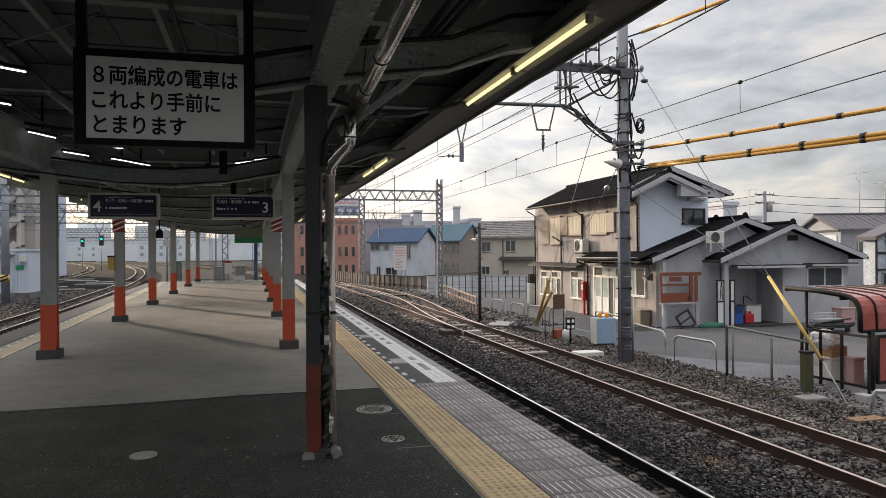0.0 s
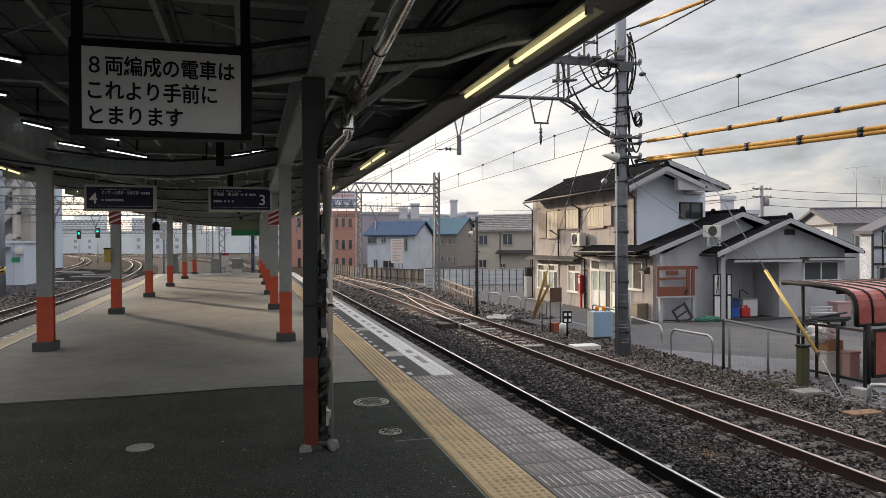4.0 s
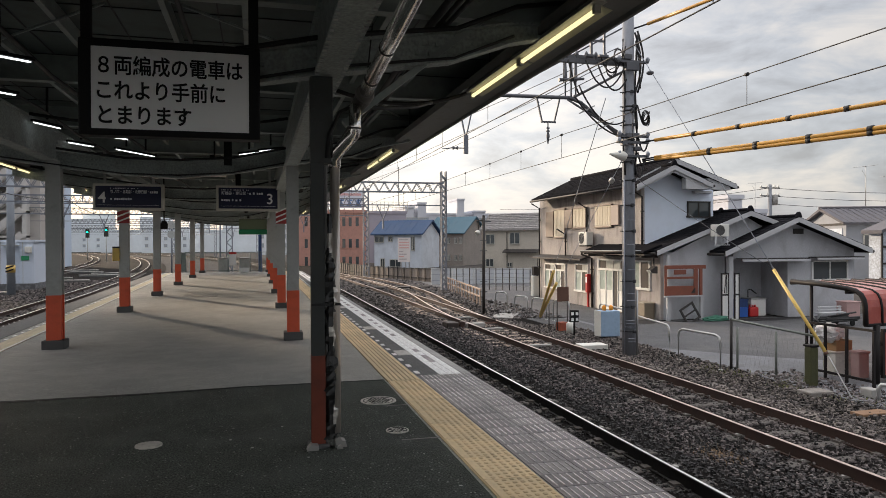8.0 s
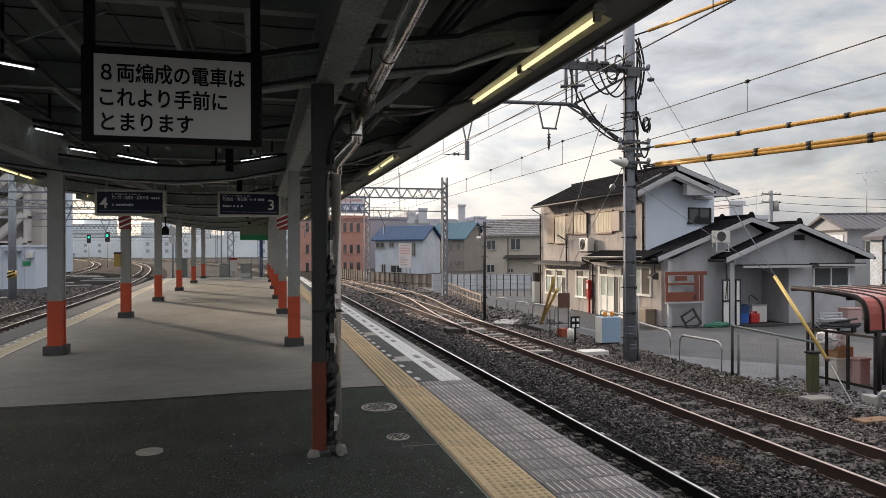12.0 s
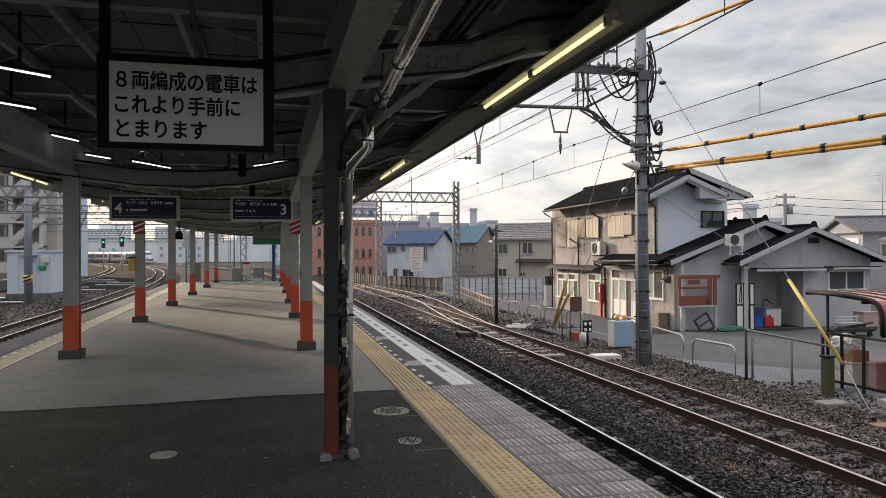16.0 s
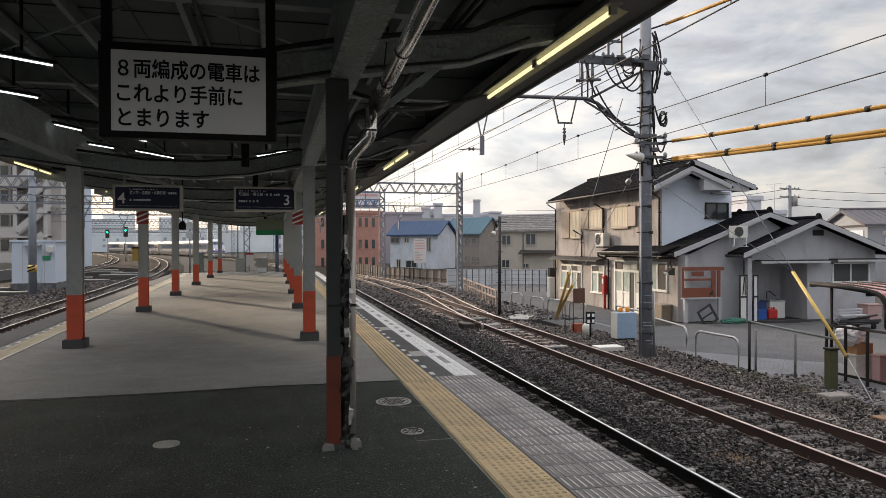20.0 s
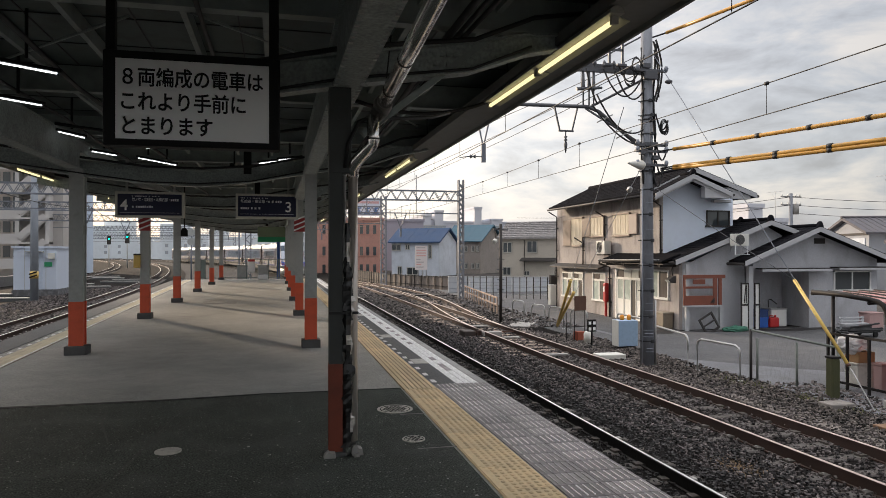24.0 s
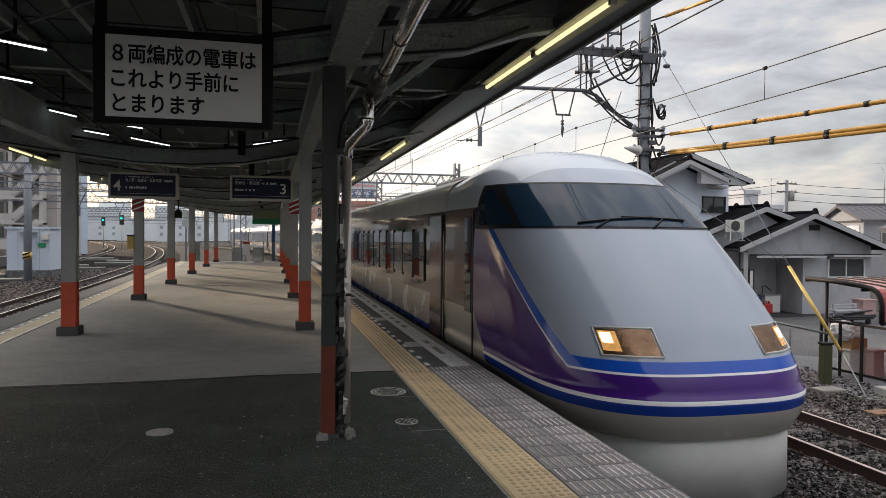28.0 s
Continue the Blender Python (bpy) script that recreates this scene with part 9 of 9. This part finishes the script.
part("ridge_cap", tube(bmesh.new(), [(-0.4, 3.35, 4.08), (13.4, 3.35, 4.08)], 0.11, 8), M_ROOF_MAUVE, right1)
M_MOTTLED = mat("mottled_blue_panel", (0.46, 0.50, 0.56), 0.7, vary=0.5, scale=1.6, dirt=0.5, dirt_color=(0.27, 0.30, 0.35), grain=(9, 0.6))
right2 = far_house("weathered house clad in mottled blue-grey panels", 36.2, 34.0, 46.0, 34.9, 2.25, 3.9, M_MOTTLED, M_ROOF_MAUVE, [(37.5, 1.35, 1.1, 0.9), (37.4, -0.7, 1.6, 0.8)], "y", 0.3)
pieces("cladding_frame", [(36.14, 33.93, -1.3, 36.26, 34.0, 2.25), (36.95, 33.95, -1.3, 37.05, 34.0, 2.3), (38.6, 33.95, -1.3, 38.7, 34.0, 2.9), (36.2, 33.94, 1.18, 46.0, 34.0, 1.32), (36.2, 33.94, 0.18, 46.0, 34.0, 0.30)], M_TRIM_DARK, right2)
big_building("white block behind the house roofs", 45.1, 60, 46.7, 64, 5.9, M_FAR, 0, 0, 1, 1, 0, 1)
big_building("low flat building behind the roofs", 46.8, 60, 49.6, 66, 4.5, M_FAR, 0, 0, 1, 1, 0, 1)


def antenna(x, y, z0, z1):
    a = thing("roof_antenna", "thin television antenna on a mast", "antenna", pose(x, y, z0), "roof antennas")
    h = z1 - z0
    part("mast", tube(bmesh.new(), [(0, 0, 0), (0, 0, h)], 0.03, 6), M_GALV, a)
    part("boom", tube(bmesh.new(), [(-0.9, 0, h - 0.1), (0.9, 0, h + 0.1)], 0.02, 5), M_GALV, a)
    for k in range(7):
        x_ = -0.8 + 0.27 * k
        part("element", tube(bmesh.new(), [(x_, -0.35, h - 0.09 + 0.03 * k), (x_, 0.35, h - 0.09 + 0.03 * k)], 0.012, 4), M_GALV, a)
    part("stay", bar(bmesh.new(), (-0.35, 0, h - 0.3), (0, 0, h - 0.75), 0.02, 0.02), M_GALV, a)


antenna(43.9, 42.6, 3.95, 7.2)
antenna(48.9, 45.0, 4.2, 6.83)
antenna(49.0, 61.0, 4.8, 7.6)


def street_pole(x, y, z1):
    p = thing("utility_pole", "street utility pole with transformer and crossarms", "pole", pose(x, y, -1.3), "utility poles")
    h = z1 + 1.3
    part("shaft", tube(bmesh.new(), [(0, 0, 0), (0, 0, h)], [0.2, 0.14], 10), M_POLE, p)
    for z in (h - 0.3, h - 1.0):
        part("crossarm", bar(bmesh.new(), (-1.0, 0, z), (1.0, 0, z), 0.1, 0.1), M_STRAP, p)
        for k in (-0.9, -0.3, 0.5, 0.9):
            part("insulator", tube(bmesh.new(), [(k, 0, z), (k, 0, z + 0.25)], 0.06, 6), M_AC, p)
    part("transformer", tube(bmesh.new(), [(0.45, 0, h - 1.8), (0.45, 0, h - 0.9)], 0.28, 10), M_CONCRETE, p)


street_pole(43.3, 52.0, 6.6)
line_thing("street_wire", "thin street wires between utility poles", [wire((43.3, 52, z), (78, 44, z + 1.2), 1.0) for z in (5.6, 6.3, 4.9)] + [wire((43.3, 52, z), (30, 85, z - 0.4), 0.6) for z in (5.6, 6.3)], 0.022, M_CABLE)
pk = thing("parked_car", "white and blue car parked in the yard", "car", pose(33.0, 27.0, ROAD))
part("body", rounded(boxes((-2.0, -0.8, 0.35, 2.0, 0.8, 1.0)), 0.12, 3), M_AC, pk)
part("cabin", rounded(boxes((-1.3, -0.72, 1.0, 1.2, 0.72, 1.65)), 0.2, 3), M_GLASS, pk)
part("roof", rounded(boxes((-1.05, -0.62, 1.6, 0.95, 0.62, 1.7)), 0.04, 2), M_AC, pk)
for sx in (-1.25, 1.25):
    for sy in (-0.72, 0.72):
        part("wheel", tube(bmesh.new(), [(sx, sy - 0.09, 0.31), (sx, sy + 0.09, 0.31)], 0.31, 16), M_TRIM_DARK, pk)


# ---- the left side of the line ----
def left_side():
    M_HUT = mat("hut_white", (0.56, 0.62, 0.72), 0.6, vary=0.05, scale=0.8, dirt=0.08, dirt_color=(0.4, 0.42, 0.45))
    h = thing("equipment_hut", "white metal equipment hut on a concrete plinth", "hut")
    x0, x1, y0, y1, z0, z1 = -16.0, -13.55, 48.8, 53.6, -0.82, 1.78
    part("plinth", boxes((x0 - 0.08, y0 - 0.06, -1.35, x1 + 0.08, y1 + 0.06, z0)), mat("stained_plinth", (0.11, 0.11, 0.115), 0.9, vary=0.5, scale=1.6, dirt=0.5, dirt_color=(0.28, 0.29, 0.31)), h)
    part("body", boxes((x0, y0, z0, x1, y1, z1)), M_HUT, h)
    part("roof", boxes((x0 - 0.1, y0 - 0.1, z1, x1 + 0.1, y1 + 0.1, z1 + 0.12)), M_HUT, h)
    d = part("door", boxes((x0 + 0.95, y0 - 0.04, z0 + 0.05, x0 + 1.68, y0, z1 - 0.25)), mat("hut_door", (0.50, 0.57, 0.68), 0.6), h)
    part("canopy", boxes((x0 + 0.75, y0 - 0.45, z1 - 0.24, x0 + 1.72, y0, z1 - 0.18)), M_STEEL_GREY, h)
    part("sign", boxes((x0 + 1.76, y0 - 0.04, 0.62, x0 + 2.2, y0, 0.90)), M_SIGN_GREEN, h, "green sign")
    part("fan_box", rbox(x0 + 2.02, y0 - 0.3, 1.10, x0 + 2.36, y0, 1.48, 0.02), M_AC, h)
    pieces("seam", [(x0 + k * 0.61, y0 - 0.01, z0, x0 + k * 0.61 + 0.03, y0, z1) for k in range(1, 4)], M_STEEL_GREY, h)
    p = thing("track_pole", "concrete pole with a yellow and black warning band", "pole", pose(-13.3, 43.8, -1.3))
    part("shaft", tube(bmesh.new(), [(0, 0, 0), (0, 0, 9.5)], [0.22, 0.17], 14), mat("pole_bluegrey", (0.30, 0.33, 0.37), 0.8, vary=0.2, scale=2), p)
    part("band", tube(bmesh.new(), [(0, 0, 1.35), (0, 0, 1.75)], 0.225, 14), M_YELLOW_PAINT, p, "yellow band")
    bm = bmesh.new()
    for k in range(2):
        prism(bm, [(-0.2, 1.36 + 0.19 * k), (0.2, 1.50 + 0.19 * k), (0.2, 1.58 + 0.19 * k), (-0.2, 1.44 + 0.19 * k)], "y", -0.24, -0.225)
    part("stripe", bm, M_BLACK, p, "black stripes")
    # apartment block with outside stairs
    a = thing("apartment_building", "tall beige apartment block with outside stairs and balconies", "building")
    m = mat("apartment_beige", (0.46, 0.43, 0.405), 0.9, vary=0.08, scale=0.3, bump=0.1)
    m2 = mat("apartment_pale", (0.56, 0.54, 0.52), 0.9, vary=0.08, scale=0.3)
    part("wall", boxes((-30.5, 86, -1.3, -23.2, 96, 13.2)), m, a)
    # unseen mass, added to keep the low sun off the near platform
    part("wing", boxes((-88, 72, -1.3, -41.0, 84, 32)), m, a)
    part("stair_tower", boxes((-27.6, 84.6, -1.3, -27.2, 86, 13.6), (-24.6, 84.6, -1.3, -24.2, 86, 13.6)), m2, a)
    for k in range(5):
        z = -0.3 + 2.7 * k
        part("landing", boxes((-27.6, 84.4, z, -24.2, 86, z + 0.2)), m2, a)
        part("parapet", boxes((-30.5, 84.6, z, -27.6, 84.8, z + 1.1)), m2, a)
        part("flight", bar(bmesh.new(), (-27.2, 85.0, z + 0.2), (-24.6, 85.0, z + 2.6), 1.0, 0.25), m2, a)
        part("flight_rail", bar(bmesh.new(), (-27.2, 84.45, z + 0.7), (-24.6, 84.45, z + 3.1), 0.08, 0.7), m2, a)
        for c in range(3):
            part("window", boxes((-30.2 + 1.0 * c, 85.9, z + 1.3, -29.5 + 1.0 * c, 86.0, z + 2.5)), M_GLASS, a)
    # haze over the farthest walls is put into this pale blue-grey
    M_HAZE = mat("far_wall_haze_tint", (0.68, 0.73, 0.77), 0.9, vary=0.2, scale=0.12)
    # slim pale blue building and distant blocks round the curve
    big_building("slim pale blue building beside the curve", -27.8, 92, -24.3, 104, 10.5, mat("pale_blue_wall", (0.50, 0.60, 0.72), 0.85, vary=0.05, scale=0.4), 4, 4, 0.45, 1.2, 0.6, 2.5)
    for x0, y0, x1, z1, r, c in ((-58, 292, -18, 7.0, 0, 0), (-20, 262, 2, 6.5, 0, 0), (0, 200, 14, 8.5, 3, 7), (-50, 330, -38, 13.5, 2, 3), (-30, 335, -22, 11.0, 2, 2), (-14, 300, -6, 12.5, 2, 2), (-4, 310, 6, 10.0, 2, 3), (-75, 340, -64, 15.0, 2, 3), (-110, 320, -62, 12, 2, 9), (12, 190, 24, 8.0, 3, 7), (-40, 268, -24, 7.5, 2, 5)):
        big_building("distant building beyond the curve, haze in its pale colour", x0, y0, x1, y0 + 14, z1, M_HAZE if y0 > 250 else M_PALE_BLDG, r, c, 1.1, 1.0, 0.8, 2.5)
    # signals beside the curve
    for x, y in ((-32.2, 150.0), (-25.0, 130.0)):
        s = thing("railway_signal", "slim railway signal showing green", "signal", pose(x, y, -1.3), "railway signals")
        part("post", tube(bmesh.new(), [(0, 0, 0), (0, 0, 5.5)], 0.09, 8), M_STEEL_GREY, s)
        part("head", boxes((-0.35, -0.1, 4.3, 0.35, 0.1, 6.0)), M_TRIM_DARK, s)
        part("lamp", tube(bmesh.new(), [(0, -0.12, 5.4), (0, -0.16, 5.4)], 0.15, 12), mat("signal_green", (0.0, 0.5, 0.25), 0.4, glow=((0.0, 1.0, 0.45), 4.0)), s, "green lit lamp")
    # low clutter between the tracks
    rnd = random.Random(11)
    for k in range(9):
        x, y = -13.0 - rnd.uniform(0, 5), 44 + k * 4.6
        t = thing("cable_trough", "grey concrete cable trough beside the track", "trough", pose(x, y, -1.27, 0, 0, rnd.uniform(-20, 20)), "cable troughs")
        part("base", boxes((-1.6, -0.25, 0, 1.6, 0.25, 0.18)), M_CONCRETE_DARK, t)
        part("lid", boxes((-1.6, -0.27, 0.18, 1.6, 0.27, 0.24)), M_CONCRETE, t)
    w = thing("retaining_wall", "low grey wall along the far side of the track", "wall", kind="structure")
    for i in range(4):
        x, y = left_x(60 + 6 * i) - 11.0, 60 + 6 * i
        part("panel", boxes((x - 0.15, y, -1.3, x + 0.15, y + 5.9, -0.45)), M_CONCRETE_DARK, w)


left_side()

# unseen wall, added to close the platform behind the eye
structure("wall_south", boxes((-6.2, -24.4, -1.3, 3.2, -24.1, 1.2)), M_CONCRETE_DARK, "unseen plain dark wall added behind the eye", "wall")


# ---- ballast stones ----
def ballast(name, label, n, xr, yr, fx, seed, size, density_pow=1.6, material=None):
    """Loose angular stones; more of them near the platform."""
    rng = np.random.default_rng(seed)
    u = rng.random(n) ** density_pow
    y = yr[0] + (yr[1] - yr[0]) * u
    x = xr[0] + (xr[1] - xr[0]) * rng.random(n)
    keep = np.ones(n, bool)
    z = np.full(n, BED) + rng.normal(0.0, 0.018, n)
    z += rng.normal(0.0, 0.010, n)
    z += np.clip(x - 8.3, 0, None) * 0.006
    s = size * rng.uniform(0.55, 1.65, n) * (0.8 + 0.5 * u)
    base = np.array([[-1, -1, -1], [1, -1, -1], [1, 1, -1], [-1, 1, -1], [-1, -1, 1], [1, -1, 1], [1, 1, 1], [-1, 1, 1]], float)
    faces = np.array([[0, 3, 2, 1], [4, 5, 6, 7], [0, 1, 5, 4], [1, 2, 6, 5], [2, 3, 7, 6], [3, 0, 4, 7]])
    v = base[None] * rng.uniform(0.5, 1.0, (n, 8, 3)) * np.array([1.0, 0.8, 0.62])
    a, b = rng.random(n) * 6.28, rng.normal(0, 0.9, n)
    ca, sa, cb, sb = np.cos(a), np.sin(a), np.cos(b), np.sin(b)
    X, Y, Z = v[..., 0], v[..., 1], v[..., 2]
    Y, Z = Y * cb[:, None] - Z * sb[:, None], Y * sb[:, None] + Z * cb[:, None]
    X, Y = X * ca[:, None] - Y * sa[:, None], X * sa[:, None] + Y * ca[:, None]
    P = np.stack([X, Y, Z], -1) * s[:, None, None] + np.stack([x, y, z], -1)[:, None]
    F = (faces[None] + 8 * np.arange(n)[:, None, None]).reshape(-1, 4)
    me = bpy.data.meshes.new(name)
    me.from_pydata(P.reshape(-1, 3).tolist(), [], F.tolist())
    me.materials.append(material or M_BALLAST)
    return tagged(new(name, me), label, "ballast", kind="stuff")


ballast("ballast_stones", "loose brown ballast stones between the rails", 36000, (5.35, 8.9), (4.6, 24.0), None, 1, 0.0205)
ballast("greasy_ballast", "ballast stones beside the platform, shadow in their dark colour", 34000, (2.6, 6.3), (4.6, 26.0), None, 7, 0.021, 1.6, M_BALLAST_SHADED)
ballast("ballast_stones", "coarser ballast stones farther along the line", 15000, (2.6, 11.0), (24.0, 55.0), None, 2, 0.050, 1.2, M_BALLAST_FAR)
ballast("lane_gravel", "loose stones along the edge of the lane", 15000, (8.0, 10.02), (8.0, 22.0), None, 3, 0.0235, 1.1, M_BALLAST_SIDE)
ballast("lane_gravel", "loose stones and grit round the shelter railing", 2800, (9.95, 10.98), (7.5, 12.6), None, 9, 0.020, 1.1, M_BALLAST)
ballast("ballast_stones", "ballast stones of the curving track", 14000, (-14.0, -7.0), (18.0, 60.0), None, 4, 0.04, 1.3)


def weeds():
    rnd = random.Random(6)
    bm = bmesh.new()
    spots = [(10.0, 10.2, 0.5), (10.5, 9.6, 0.5), (10.3, 11.6, 0.4), (9.7, 11.3, 0.35), (9.6, 13.4, 0.5), (9.75, 12.5, 0.4), (10.6, 9.2, 0.6), (9.4, 12.9, 0.3)]
    for cx, cy, r in spots:
        for _ in range(150):
            a, d = rnd.uniform(0, 6.28), r * rnd.random() ** 0.7
            x, y = cx + d * math.cos(a), cy + d * math.sin(a)
            h, w = rnd.uniform(0.03, 0.13), rnd.uniform(0.004, 0.011)
            t = rnd.uniform(0, 6.28)
            dx, dy = w * math.cos(t), w * math.sin(t)
            lx, ly = rnd.uniform(-0.08, 0.08), rnd.uniform(-0.08, 0.08)
            v = [bm.verts.new(p) for p in ((x - dx, y - dy, -1.27), (x + dx, y + dy, -1.27), (x + lx * 0.5 + dx, y + ly * 0.5 + dy, -1.27 + h * 0.7), (x + lx, y + ly, -1.27 + h))]
            bm.faces.new((v[0], v[1], v[2], v[3]))
    dry = bmesh.new()
    for _ in range(420):
        x, y = 5.75 + rnd.gauss(0, 0.14), 7.85 + rnd.gauss(0, 0.20)
        h, t = rnd.uniform(0.02, 0.07), rnd.uniform(0, 6.28)
        lx, ly = rnd.uniform(-0.10, 0.10), rnd.uniform(-0.10, 0.10)
        v = [dry.verts.new(p) for p in ((x - 0.004, y, BED), (x + 0.004, y, BED), (x + lx, y + ly, BED + h))]
        dry.faces.new(v)
    solid("dry_grass", dry, mat("dry_grass_tan", (0.30, 0.20, 0.11), 0.9, vary=0.4, scale=6, random_tint=0.5), "tan tuft of dry grass between the tracks", "grass", kind="stuff")
    solid("weeds", bm, mat("weed_green", (0.16, 0.17, 0.06), 0.8, vary=0.4, scale=4, random_tint=0.5), "green and straw weeds at the lane edge", "weeds", kind="stuff")


weeds()


def floor_specks():
    """Pale flecks and two thin scored lines on the asphalt."""
    rnd = random.Random(21)
    bm = bmesh.new()
    grit = bmesh.new()
    for _ in range(7500):
        x, y = rnd.uniform(-3.7, 1.33), 2.9 + 4.9 * rnd.random()
        r, t = rnd.uniform(0.003, 0.0085), rnd.uniform(0, 6.28)
        grit.faces.new([grit.verts.new((x + r * math.cos(t + 1.571 * k), y + r * math.sin(t + 1.571 * k), 0.0015)) for k in range(4)])
    g = part("grit", grit, mat("asphalt_grit", (0.15, 0.155, 0.145), 0.8, vary=0.3, random_tint=0.6), platform)
    g["kind"] = "stuff"
    for _ in range(150):
        x, y = rnd.uniform(-3.8, 1.3), 3.6 + 14 * rnd.random() ** 1.5
        r = rnd.uniform(0.004, 0.014)
        n = 7
        vs = [bm.verts.new((x + r * rnd.uniform(0.6, 1.2) * math.cos(2 * math.pi * k / n), y + r * rnd.uniform(0.6, 1.2) * math.sin(2 * math.pi * k / n), 0.003)) for k in range(n)]
        bm.faces.new(vs)
    f = part("flecks", bm, mat("pale_fleck", (0.45, 0.44, 0.42), 0.8, vary=0.3), platform)
    f["kind"] = "stuff"
    part("scored_line", boxes((1.08, 5.42, 0.0, 1.40, 5.435, 0.003)), M_TILE, platform)
    part("scored_line", boxes((1.14, 6.60, 0.0, 1.38, 6.615, 0.003)), M_TILE, platform)
    # seam of the patch and old trench lines in the dark asphalt
    seam = mat("bitumen_seam", (0.012, 0.012, 0.012), 0.7, vary=0.4, scale=4)
    edge = [(-4.05, 7.86), (-3.2, 7.85), (-2.2, 7.83), (-1.2, 7.84), (-0.6, 7.89), (-0.2, 7.93), (0.6, 7.91), (1.37, 7.90)]
    for i, ((xa, ya), (xb, yb)) in enumerate(zip(edge, edge[1:])):
        w = (0.05, 0.07, 0.06, 0.05, 0.035, 0.02, 0.015)[i]
        part("patch_seam", prism(bmesh.new(), [(xa, ya - w), (xb, yb - w), (xb, yb + 0.006), (xa, ya + 0.006)], "z", 0.0, 0.004), seam, platform)
    worn = mat("worn_asphalt_line", (0.068, 0.074, 0.066), 0.9, vary=0.5, scale=6)
    for pts, w in (([(-1.3, 4.3), (-1.1, 5.2), (-1.0, 6.3), (-0.95, 7.0), (-0.78, 7.7)], 0.010), ([(-1.62, 7.4), (-1.55, 6.9), (-1.35, 6.2)], 0.008), ([(-4.0, 7.1), (-2.6, 6.9), (-1.7, 6.95)], 0.008), ([(-2.6, 5.0), (-2.2, 5.9), (-2.1, 6.6)], 0.007)):
        for (xa, ya), (xb, yb) in zip(pts, pts[1:]):
            part("trench_line", prism(bmesh.new(), [(xa - w, ya), (xa + w, ya), (xb + w, yb), (xb - w, yb)], "z", 0.0, 0.0012), worn, platform)
    part("floor_hatch", boxes((-2.2, 22.0, -0.004, -1.2, 23.2, 0.003)), M_CONCRETE, platform)


floor_specks()


build_tactile()
build_edge_tiles()
motions()
